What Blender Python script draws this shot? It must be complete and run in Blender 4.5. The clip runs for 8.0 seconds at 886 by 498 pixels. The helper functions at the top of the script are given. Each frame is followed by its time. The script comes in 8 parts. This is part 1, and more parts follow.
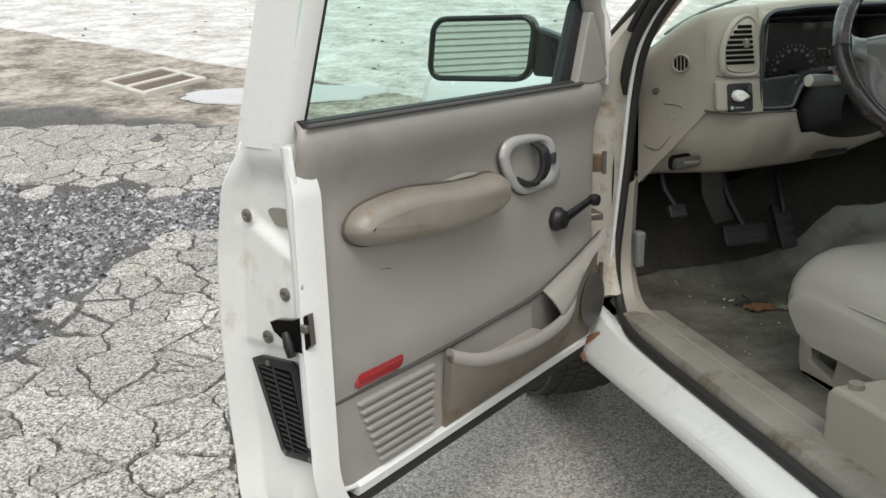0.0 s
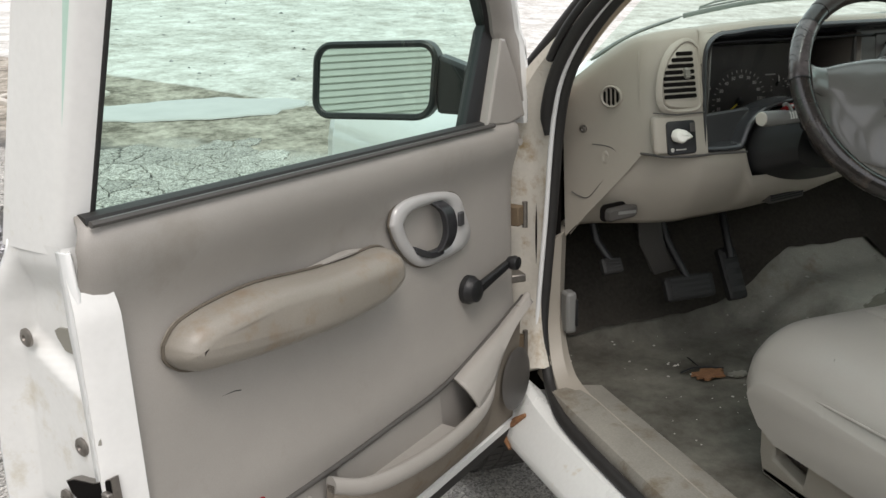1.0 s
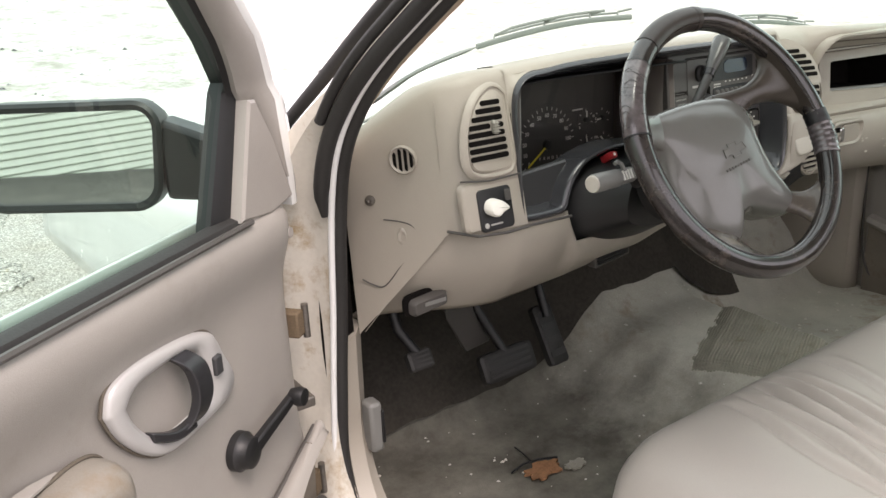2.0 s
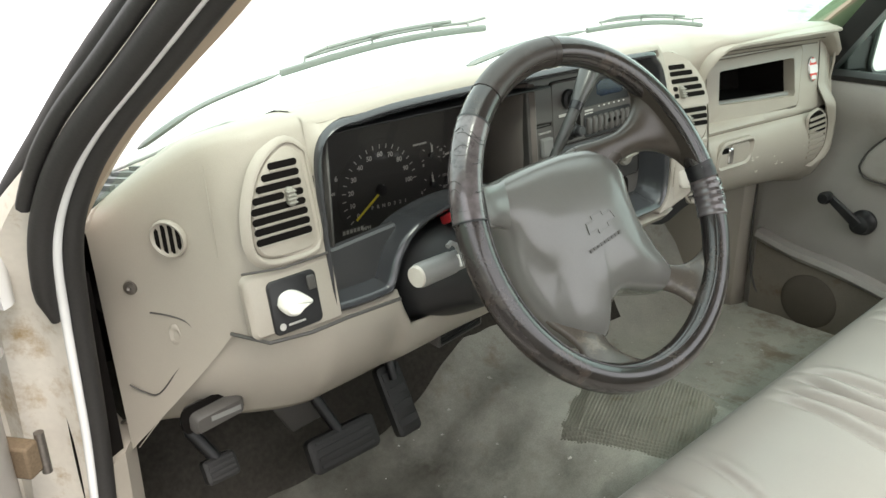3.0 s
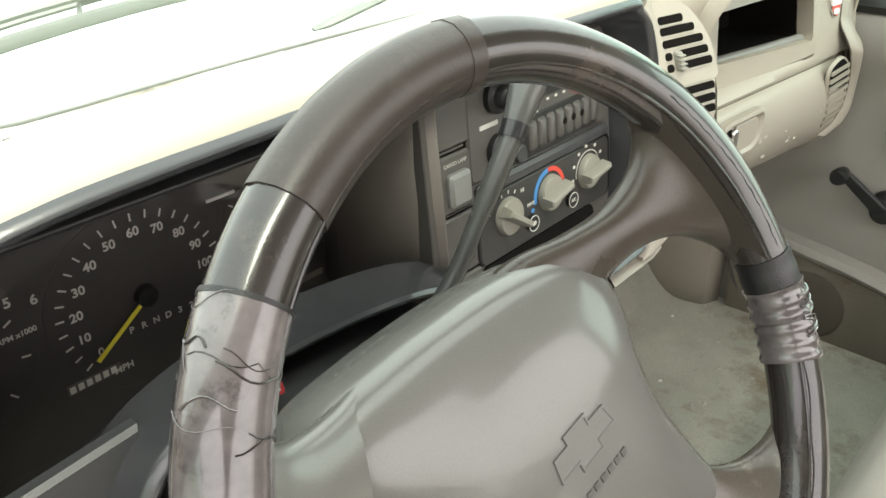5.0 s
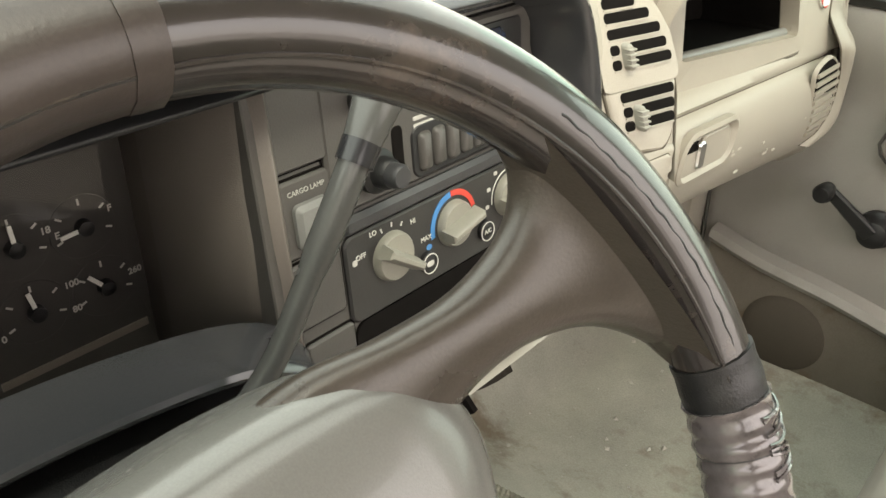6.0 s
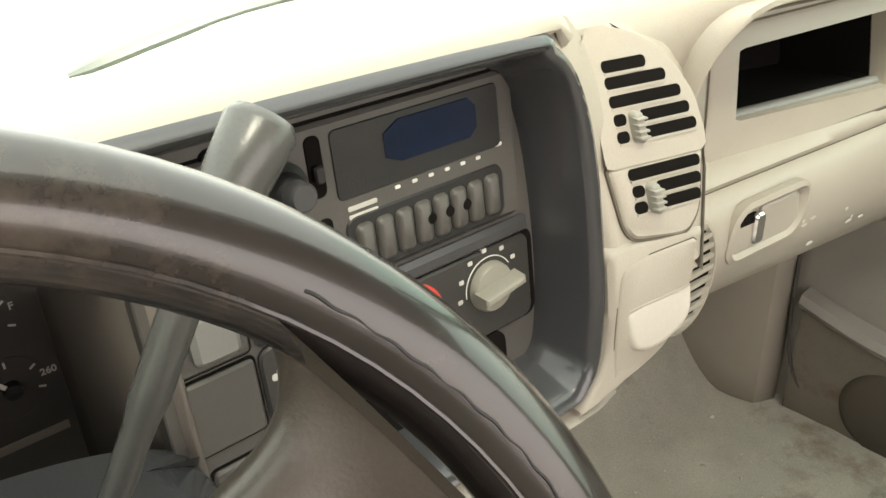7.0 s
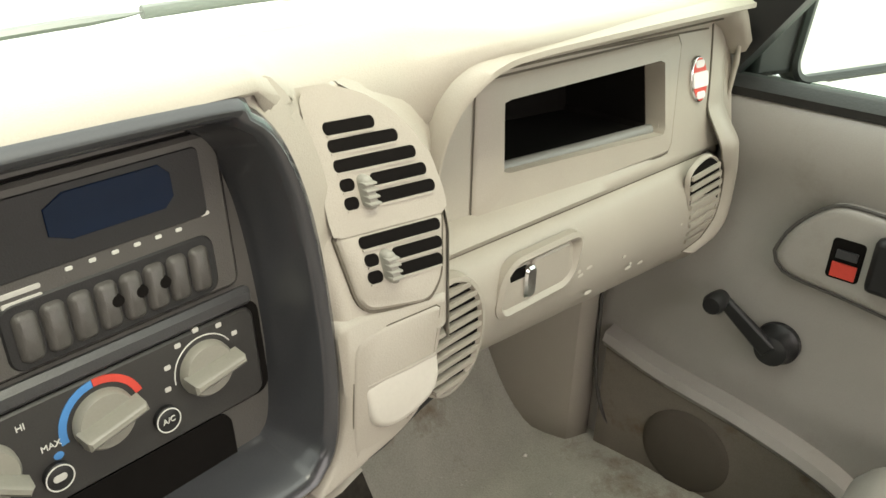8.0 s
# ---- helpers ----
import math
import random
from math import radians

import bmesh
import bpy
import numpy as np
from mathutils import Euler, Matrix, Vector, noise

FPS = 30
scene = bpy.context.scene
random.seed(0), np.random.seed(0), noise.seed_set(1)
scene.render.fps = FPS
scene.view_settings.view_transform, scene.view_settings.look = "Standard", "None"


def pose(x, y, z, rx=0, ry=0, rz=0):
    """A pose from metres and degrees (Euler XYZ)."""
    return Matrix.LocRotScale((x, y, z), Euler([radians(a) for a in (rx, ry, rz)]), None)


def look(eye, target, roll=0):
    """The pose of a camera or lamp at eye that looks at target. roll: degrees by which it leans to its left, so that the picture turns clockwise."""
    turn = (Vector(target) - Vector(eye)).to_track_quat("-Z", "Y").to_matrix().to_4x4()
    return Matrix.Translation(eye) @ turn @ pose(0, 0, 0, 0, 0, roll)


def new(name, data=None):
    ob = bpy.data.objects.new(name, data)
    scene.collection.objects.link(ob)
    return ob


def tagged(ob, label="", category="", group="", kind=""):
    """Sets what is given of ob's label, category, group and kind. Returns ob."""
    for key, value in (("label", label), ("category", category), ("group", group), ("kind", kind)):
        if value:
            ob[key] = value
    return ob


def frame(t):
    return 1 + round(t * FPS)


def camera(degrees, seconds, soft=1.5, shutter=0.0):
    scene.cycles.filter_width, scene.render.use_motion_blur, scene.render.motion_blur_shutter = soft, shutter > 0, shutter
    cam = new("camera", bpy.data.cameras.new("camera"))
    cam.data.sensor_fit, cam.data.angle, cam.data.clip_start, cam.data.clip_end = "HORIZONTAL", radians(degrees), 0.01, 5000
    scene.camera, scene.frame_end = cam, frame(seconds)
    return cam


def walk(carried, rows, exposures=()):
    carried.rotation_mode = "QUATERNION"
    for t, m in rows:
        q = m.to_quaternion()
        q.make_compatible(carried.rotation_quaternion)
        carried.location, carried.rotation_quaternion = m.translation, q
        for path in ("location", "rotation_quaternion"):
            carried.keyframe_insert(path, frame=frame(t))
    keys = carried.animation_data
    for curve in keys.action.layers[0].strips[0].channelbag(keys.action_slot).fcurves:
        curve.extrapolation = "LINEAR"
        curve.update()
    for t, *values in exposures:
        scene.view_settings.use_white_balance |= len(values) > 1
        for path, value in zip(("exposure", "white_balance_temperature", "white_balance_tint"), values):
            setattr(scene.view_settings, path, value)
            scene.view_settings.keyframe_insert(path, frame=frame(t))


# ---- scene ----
cam = camera(57.6, 8.0, 1.5)
# seconds, eye, target, roll
PATH = [
    (0, (-1.436, -1.586, 1.212), (-0.993, 0.282, 0.652), -1.5),
    (0.5, (-1.386, -1.467, 1.219), (-0.917, 0.392, 0.65), -2.2),
    (1, (-1.26, -1.276, 1.253), (-0.673, 0.552, 0.692), -1.9),
    (1.5, (-1.1664, -1.1247, 1.2863), (-0.3438, 0.5982, 0.6904), -1.9),
    (2, (-1.0923, -0.8903, 1.3331), (-0.0117, 0.6721, 0.7074), -2.8),
    (2.2, (-1.0503, -0.8364, 1.3471), (0.1494, 0.6272, 0.6993), -2.2),
    (3.3, (-0.715, -0.663, 1.415), (0.546, 0.674, 0.629), -0.7),
    (3.5, (-0.676, -0.613, 1.412), (0.652, 0.655, 0.618), -0.2),
    (4, (-0.597, -0.459, 1.403), (0.797, 0.661, 0.507), 0.7),
    (4.2, (-0.561, -0.421, 1.398), (0.838, 0.662, 0.465), 0.7),
    (5.3, (-0.29, -0.331, 1.353), (0.971, 0.866, 0.362), -1.2),
    (5.5, (-0.247, -0.317, 1.34), (1.013, 0.866, 0.334), -0.6),
    (6, (-0.186, -0.295, 1.321), (1.123, 0.839, 0.32), 0.9),
    (6.5, (-0.1193, -0.2926, 1.3132), (1.0955, 0.99, 0.3739), 0.2),
    (7, (-0.0448, -0.3033, 1.3216), (1.0719, 1.064, 0.3818), -2.5),
    (7.5, (0.013, -0.305, 1.32), (1.216, 0.984, 0.376), 0.1),
    (8, (0.057, -0.329, 1.332), (1.418, 0.825, 0.429), 1.6),
]
EXPOSURES = [(0.0, 0.3, 6500, 10), (1.0, 0.4, 6600, 13), (1.5, 0.76, 6900, 28), (2.0, 1.13, 6900, 22), (3.5, 1.62, 6700, 11), (4.0, 1.68, 6700, 11), (5.5, 2.10, 7400, 17), (6.5, 2.08, 7650, 18), (8.0, 1.8, 7500, 17)]
walk(cam, [(t, look(eye, target, roll)) for t, eye, target, roll in PATH], EXPOSURES)

# ---------- world and light ----------
world = bpy.data.worlds.new("overcast_sky")
scene.world = world
world.use_nodes = True
wn = world.node_tree.nodes
sky = wn.new("ShaderNodeTexSky")
sky.sky_type, sky.sun_disc = "NISHITA", False
sky.sun_elevation, sky.sun_rotation = radians(57), radians(188)
sky.dust_density, sky.air_density = 4.0, 1.2
soft_white = wn.new("ShaderNodeMix")
soft_white.data_type = "RGBA"
soft_white.inputs["Factor"].default_value = 0.75
soft_white.inputs["B"].default_value = (9.5, 9.8, 10.0, 1)
world.node_tree.links.new(sky.outputs[0], soft_white.inputs["A"])
world.node_tree.links.new(soft_white.outputs["Result"], wn["Background"].inputs[0])
wn["Background"].inputs[1].default_value = 0.12
sun = new("sun", bpy.data.lights.new("sun", "SUN"))
sun.data.energy, sun.data.angle, sun.data.color = 1.2, radians(25), (1.0, 0.96, 0.9)
sun.matrix_world = look((-1, -7, 11), (0, 0, 0))


# ---------- materials ----------
def material(name, color, rough=0.5, metal=0.0, spread=0.12, grain=250.0, bump=0.15, stain=None, stain_scale=3.0, stain_cut=0.55, coat=0.0, spec=0.5, rvar=0.1, crease=None):
    m = bpy.data.materials.new(name)
    m.use_nodes = True
    nt = m.node_tree
    b = nt.nodes["Principled BSDF"]
    b.inputs["Roughness"].default_value = rough
    b.inputs["Metallic"].default_value = metal
    b.inputs["Coat Weight"].default_value = coat
    b.inputs["Specular IOR Level"].default_value = spec
    co = nt.nodes.new("ShaderNodeTexCoord")
    big = nt.nodes.new("ShaderNodeTexNoise")
    big.inputs["Scale"].default_value = stain_scale
    big.inputs["Detail"].default_value = 6
    big.inputs["Roughness"].default_value = 0.65
    nt.links.new(co.outputs["Object"], big.inputs["Vector"])
    fine = nt.nodes.new("ShaderNodeTexNoise")
    fine.inputs["Scale"].default_value = grain
    fine.inputs["Detail"].default_value = 3
    nt.links.new(co.outputs["Object"], fine.inputs["Vector"])
    ramp = nt.nodes.new("ShaderNodeValToRGB")
    ramp.color_ramp.elements[0].position, ramp.color_ramp.elements[1].position = 0.3, 0.7
    lo = [c * (1 - spread) for c in color]
    hi = [min(1, c * (1 + spread)) for c in color]
    ramp.color_ramp.elements[0].color, ramp.color_ramp.elements[1].color = (*lo, 1), (*hi, 1)
    add = nt.nodes.new("ShaderNodeMath")
    add.operation = "MULTIPLY_ADD"
    add.inputs[1].default_value = 0.35
    nt.links.new(fine.outputs["Fac"], add.inputs[0])
    sc = nt.nodes.new("ShaderNodeMath")
    sc.operation = "MULTIPLY"
    sc.inputs[1].default_value = 0.65
    nt.links.new(big.outputs["Fac"], sc.inputs[0])
    nt.links.new(sc.outputs[0], add.inputs[2])
    nt.links.new(add.outputs[0], ramp.inputs["Fac"])
    out = ramp.outputs["Color"]
    if stain:
        cut = nt.nodes.new("ShaderNodeValToRGB")
        cut.color_ramp.elements[0].position, cut.color_ramp.elements[1].position = stain_cut, min(1, stain_cut + 0.14)
        st = nt.nodes.new("ShaderNodeTexNoise")
        st.inputs["Scale"].default_value = stain_scale * 1.7
        st.inputs["Detail"].default_value = 8
        st.inputs["Roughness"].default_value = 0.7
        nt.links.new(co.outputs["Object"], st.inputs["Vector"])
        nt.links.new(st.outputs["Fac"], cut.inputs["Fac"])
        mix = nt.nodes.new("ShaderNodeMix")
        mix.data_type = "RGBA"
        nt.links.new(cut.outputs["Color"], mix.inputs["Factor"])
        nt.links.new(out, mix.inputs["A"])
        mix.inputs["B"].default_value = (*stain, 1)
        out = mix.outputs["Result"]
    nt.links.new(out, b.inputs["Base Color"])
    rr = nt.nodes.new("ShaderNodeMapRange")
    rr.inputs["To Min"].default_value, rr.inputs["To Max"].default_value = max(0.02, rough - rvar), min(1, rough + rvar)
    nt.links.new(big.outputs["Fac"], rr.inputs["Value"])
    nt.links.new(rr.outputs["Result"], b.inputs["Roughness"])
    if bump:
        bp = nt.nodes.new("ShaderNodeBump")
        bp.inputs["Strength"].default_value, bp.inputs["Distance"].default_value = bump, 0.001
        nt.links.new(fine.outputs["Fac"], bp.inputs["Height"])
        nt.links.new(bp.outputs["Normal"], b.inputs["Normal"])
        if crease:
            # soft dents and creases under the grain
            cn = nt.nodes.new("ShaderNodeTexNoise")
            cn.inputs["Scale"].default_value, cn.inputs["Detail"].default_value = crease[0], 1.5
            nt.links.new(co.outputs["Object"], cn.inputs["Vector"])
            cb = nt.nodes.new("ShaderNodeBump")
            cb.inputs["Strength"].default_value, cb.inputs["Distance"].default_value = crease[1], 0.006
            nt.links.new(cn.outputs["Fac"], cb.inputs["Height"])
            nt.links.new(cb.outputs["Normal"], bp.inputs["Normal"])
    return m


def pane(name, tint, gloss=0.35):
    m = bpy.data.materials.new(name)
    m.use_nodes = True
    nt = m.node_tree
    nt.nodes.remove(nt.nodes["Principled BSDF"])
    tr, gl, fr, mx = (nt.nodes.new("ShaderNode" + k) for k in ("BsdfTransparent", "BsdfGlossy", "LayerWeight", "MixShader"))
    sc = nt.nodes.new("ShaderNodeMath")
    sc.operation = "MULTIPLY"
    sc.inputs[1].default_value = gloss
    tr.inputs["Color"].default_value = (*tint, 1)
    gl.inputs["Roughness"].default_value = 0.02
    fr.inputs["Blend"].default_value = 0.25
    nt.links.new(fr.outputs["Facing"], sc.inputs[0])
    nt.links.new(sc.outputs[0], mx.inputs[0])
    nt.links.new(tr.outputs[0], mx.inputs[1])
    nt.links.new(gl.outputs[0], mx.inputs[2])
    nt.links.new(mx.outputs[0], nt.nodes["Material Output"].inputs["Surface"])
    return m


TRIM = material("greige_plastic", (0.36, 0.327, 0.278), 0.42, spread=0.08, grain=900, bump=0.25, stain_scale=4)
DOOR_TRIM = material("grey_vinyl", (0.315, 0.297, 0.272), 0.42, spread=0.12, grain=900, bump=0.25, stain=(0.27, 0.25, 0.22), stain_scale=3.2, stain_cut=0.56)
ARM = material("worn_armrest_vinyl", (0.252, 0.230, 0.196), 0.36, spread=0.12, grain=500, bump=0.2, stain=(0.22, 0.17, 0.12), stain_scale=7, stain_cut=0.55)
CARPETED = material("soiled_door_carpet", (0.20, 0.175, 0.145), 0.95, spread=0.2, grain=600, bump=0.6, stain=(0.16, 0.12, 0.08), stain_scale=6, stain_cut=0.55, spec=0.1)
SEAT = material("grey_beige_vinyl", (0.36, 0.338, 0.305), 0.31, spread=0.06, grain=700, bump=0.12, stain_scale=3, rvar=0.03)
CARPET = material("soiled_carpet", (0.41, 0.405, 0.35), 0.9, spread=0.30, grain=420, bump=0.8, stain=(0.25, 0.21, 0.16), stain_scale=4.2, stain_cut=0.55, spec=0.08)
INSUL_SHADE = material("insulation_and_shade", (0.050, 0.045, 0.038), 0.95, spread=0.5, grain=120, bump=0.6, spec=0.1)
DIRT = material("dirt", (0.16, 0.12, 0.08), 0.95, spread=0.3, grain=300, bump=0.5, spec=0.1)
WHITE = material("white_paint", (0.78, 0.79, 0.78), 0.25, spread=0.03, grain=60, bump=0.0, stain_scale=4, coat=0.6)
DOOR_JAMB = material("chalky_white_paint", (0.75, 0.75, 0.73), 0.35, spread=0.05, grain=120, bump=0.04, stain=(0.60, 0.56, 0.47), stain_scale=5, stain_cut=0.60)
PILLAR = material("tan_pillar_plastic", (0.47, 0.385, 0.285), 0.5, spread=0.08, grain=700, bump=0.2)
JAMB = material("dirty_white_paint", (0.62, 0.585, 0.515), 0.4, spread=0.10, grain=120, bump=0.05, stain=(0.36, 0.26, 0.14), stain_scale=6, stain_cut=0.52)
SILL = material("white_sill_paint", (0.76, 0.77, 0.75), 0.3, spread=0.05, grain=120, bump=0.03, stain=(0.50, 0.38, 0.2), stain_scale=4, stain_cut=0.66, coat=0.4)
RUST = material("rust", (0.26, 0.13, 0.062), 0.85, spread=0.4, grain=180, bump=0.6, stain=(0.12, 0.06, 0.03), stain_scale=25)
RUBBER = material("black_rubber", (0.022, 0.021, 0.02), 0.6, spread=0.3, grain=300, bump=0.3)
TYRE = material("tyre_rubber", (0.045, 0.043, 0.04), 0.8, spread=0.3, grain=200, bump=0.4)
BLACK = material("black_plastic", (0.012, 0.012, 0.0128), 0.42, spread=0.2, grain=900, bump=0.25)
DARK = material("charcoal_plastic", (0.046, 0.0465, 0.049), 0.3, spread=0.12, grain=1000, bump=0.25)
STACK = material("dark_grey_plastic", (0.074, 0.069, 0.064), 0.42, spread=0.1, grain=1000, bump=0.25)
# Near-black colour that holds the shade of slots, recesses and the footwell.
SHADOWY = material("near_black_shade", (0.006, 0.005, 0.0045), 0.9, spread=0.3, grain=100, bump=0.0, spec=0.1)
SCUFF = material("dirty_scuff_plastic", (0.27, 0.255, 0.222), 0.6, spread=0.25, grain=300, bump=0.2, stain=(0.17, 0.14, 0.10), stain_scale=7, stain_cut=0.52)
WHEEL_PAD = material("wheel_pad_vinyl", (0.140, 0.137, 0.128), 0.24, spread=0.12, grain=1100, bump=0.10, crease=(28, 0.10), coat=0.35)
WHEEL_RIM = material("worn_rim_leather", (0.020, 0.0165, 0.0155), 0.24, spread=0.35, grain=900, bump=0.04, rvar=0.2, crease=(20, 0.16), stain=(0.055, 0.042, 0.034), stain_scale=12, stain_cut=0.53, coat=0.5)
TAPE = material("clear_worn_tape", (0.105, 0.090, 0.092), 0.22, spread=0.5, grain=90, bump=0.15, stain=(0.030, 0.025, 0.026), stain_scale=28, stain_cut=0.56, coat=0.8)
SPOKE = material("dark_brown_spoke", (0.088, 0.075, 0.063), 0.22, spread=0.2, grain=700, bump=0.12, stain=(0.20, 0.172, 0.135), stain_scale=11, stain_cut=0.56, crease=(30, 0.12))
MAT = material("coarse_woven_mat", (0.235, 0.230, 0.188), 0.9, spread=0.3, grain=500, bump=0.4, spec=0.1, stain=(0.17, 0.15, 0.105), stain_scale=7)
BRONZE = material("worn_spoke", (0.055, 0.045, 0.037), 0.3, spread=0.25, grain=700, bump=0.15, stain=(0.16, 0.135, 0.10), stain_scale=16, stain_cut=0.64)
SILVER = material("silver_bezel_plastic", (0.46, 0.455, 0.445), 0.3, metal=0.15, spread=0.05, grain=900, bump=0.1)
CHROME = material("chrome", (0.7, 0.7, 0.7), 0.12, metal=1.0, spread=0.05, grain=100, bump=0.0)
STEEL = material("dull_steel", (0.25, 0.23, 0.21), 0.45, metal=0.9, spread=0.3, grain=200, bump=0.2)
KNOB = material("grey_knob", (0.25, 0.24, 0.205), 0.4, spread=0.08, grain=600, bump=0.1)
LEVER = material("dark_grey_lever", (0.075, 0.075, 0.072), 0.26, spread=0.1, grain=600, bump=0.1)
COWL = material("dark_cowl_plastic", (0.055, 0.065, 0.06), 0.5, spread=0.15, grain=60, bump=0.2)
SPEAKER = material("brown_grey_speaker_cloth", (0.105, 0.09, 0.074), 0.9, spread=0.2, grain=700, bump=0.5, spec=0.1)
WIPER = material("grey_wiper", (0.17, 0.19, 0.18), 0.35, spread=0.1, grain=300, bump=0.1)
PATCH = material("brown_worn_wrap", (0.032, 0.024, 0.021), 0.36, spread=0.25, grain=700, bump=0.1, stain=(0.05, 0.04, 0.035), stain_scale=18, stain_cut=0.55)
GROOVE = material("shadowed_groove", (0.10, 0.085, 0.065), 0.8, spread=0.2, grain=300, bump=0)
LEVER_DARK = material("black_glossy_plastic", (0.022, 0.022, 0.024), 0.22, spread=0.15, grain=900, bump=0.1)
BEZEL = material("glossy_charcoal_plastic", (0.040, 0.041, 0.045), 0.2, spread=0.12, grain=1000, bump=0.08, coat=0.35)
# Divider wall toned up: the lens's reflection is put into its colour.
DIVIDER = material("brown_grey_plastic", (0.150, 0.130, 0.116), 0.4, spread=0.1, grain=1000, bump=0.2)
FACE = material("gauge_face", (0.038, 0.035, 0.033), 0.5, spread=0.1, grain=200, bump=0)
PANEL = material("climate_panel_black", (0.030, 0.029, 0.028), 0.4, spread=0.15, grain=900, bump=0.15)
STALK = material("grey_stalk_plastic", (0.20, 0.20, 0.19), 0.4, spread=0.08, grain=600, bump=0.1)
WHITE_KNOB = material("white_knob", (0.85, 0.83, 0.76), 0.35, spread=0.03, grain=300, bump=0.05)
RED = material("red_reflector", (0.30, 0.022, 0.025), 0.18, spread=0.2, grain=150, bump=0.2, coat=0.5)
RED_PAINT = material("red_print", (0.62, 0.06, 0.04), 0.5, bump=0)
BLUE_PAINT = material("blue_print", (0.05, 0.22, 0.5), 0.5, bump=0)
PRINT = material("pale_print", (0.62, 0.62, 0.58), 0.5, bump=0)
SCOOP = material("worn_and_lit_plastic", (0.52, 0.49, 0.43), 0.45, spread=0.06, grain=300, bump=0.1)
DIMPRINT = material("grey_print", (0.48, 0.47, 0.44), 0.5, bump=0)
NEEDLE = material("yellow_needle", (0.72, 0.62, 0.06), 0.5, bump=0)
LCD = material("blue_display", (0.008, 0.017, 0.042), 0.12, spread=0.2, grain=20, bump=0)
PAPER = material("white_paper", (0.75, 0.74, 0.72), 0.8, bump=0.1)
BADGE = material("badge_white", (0.75, 0.72, 0.72), 0.3, bump=0)
MIRROR = material("mirror_glass", (0.92, 0.93, 0.92), 0.02, metal=1.0, spread=0.01, bump=0)
for key in ("Roughness",):
    nodes = MIRROR.node_tree
    for ln in list(nodes.links):
        if ln.to_socket.name == key:
            nodes.links.remove(ln)
    nodes.nodes["Principled BSDF"].inputs[key].default_value = 0.02
GLASS = pane("green_tinted_glass", (0.70, 0.90, 0.82), 0.3)
SHIELD = pane("windshield_glass", (0.80, 0.93, 0.87))
LENS = pane("cluster_lens", (0.93, 0.92, 0.91), 0.35)
WATER = material("puddle_water", (0.40, 0.39, 0.37), 0.03, spread=0.1, grain=3, bump=0.0)
SIDING = material("pale_siding", (0.74, 0.76, 0.66), 0.6, spread=0.08, grain=20, bump=0.1)
IRON = material("rusty_iron", (0.20, 0.16, 0.12), 0.7, metal=0.3, spread=0.3, grain=80, bump=0.5)
GRATE_RIM = material("worn_concrete_rim", (0.5, 0.47, 0.42), 0.9, spread=0.2, grain=60, bump=0.4)
SHARD = material("pale_stone", (0.55, 0.53, 0.48), 0.9, spread=0.3, grain=40, bump=0.4)


# ---------- mesh helpers ----------
def empty(name, label, category, group="", at=(0, 0, 0), m=None, kind=""):
    ob = new(name)
    ob.empty_display_size = 0.05
    ob.matrix_world = m if m is not None else Matrix.Translation(at)
    return tagged(ob, label, category, group, kind)


def part(name, bm, mat, parent=None, label="", smooth=40, bevel=0.0, solid=0.0, keep=False):
    """Links a bmesh as one mesh object, in its parent's space."""
    bmesh.ops.remove_doubles(bm, verts=bm.verts, dist=1e-6)
    bmesh.ops.recalc_face_normals(bm, faces=bm.faces)
    me = bpy.data.meshes.new(name)
    if smooth:
        for fc in bm.faces:
            fc.smooth = True
    bm.to_mesh(me)
    bm.free()
    me.materials.append(mat)
    if smooth:
        me.set_sharp_from_angle(angle=radians(smooth))
    ob = new(name, me)
    if parent is not None:
        ob.parent = parent
    if solid:
        md = ob.modifiers.new("thick", "SOLIDIFY")
        md.thickness, md.offset = solid, 0
    if bevel:
        md = ob.modifiers.new("bevel", "BEVEL")
        md.width, md.segments, md.limit_method, md.angle_limit = bevel, 2, "ANGLE", radians(35)
    return tagged(ob, label)


def face(bm, pts):
    return bm.faces.new([bm.verts.new(p) for p in pts])


def box(x0, x1, y0, y1, z0, z1, bm=None, m=None):
    bm = bm or bmesh.new()
    v = [bm.verts.new((x, y, z)) for x in (x0, x1) for y in (y0, y1) for z in (z0, z1)]
    for q in ((0, 1, 3, 2), (4, 6, 7, 5), (0, 4, 5, 1), (2, 3, 7, 6), (0, 2, 6, 4), (1, 5, 7, 3)):
        bm.faces.new([v[i] for i in q])
    if m is not None:
        bmesh.ops.transform(bm, matrix=m, verts=v)
    return bm


def loft(loops, closed=True, cap=(True, True), bm=None):
    """Skins loops of equal length."""
    bm = bm or bmesh.new()
    rows = [[bm.verts.new(p) for p in lp] for lp in loops]
    n = len(rows[0])
    for a, b in zip(rows, rows[1:]):
        for i in range(n if closed else n - 1):
            j = (i + 1) % n
            try:
                bm.faces.new((a[i], a[j], b[j], b[i]))
            except ValueError:
                pass
    if closed and cap[0]:
        bm.faces.new(rows[0])
    if closed and cap[1]:
        bm.faces.new(rows[-1][::-1])
    return bm


def rrect(cx, cz, w, h, r, n=5, skew=0.0):
    """A rounded rectangle's outline, in two dimensions, anticlockwise."""
    pts = []
    for sx, sz, a0 in ((1, 1, 0), (-1, 1, 90), (-1, -1, 180), (1, -1, 270)):
        for i in range(n + 1):
            a = radians(a0 + 90 * i / n)
            px, pz = sx * (w / 2 - r) + r * math.cos(a), sz * (h / 2 - r) + r * math.sin(a)
            pts.append((cx + px + skew * pz, cz + pz))
    return pts


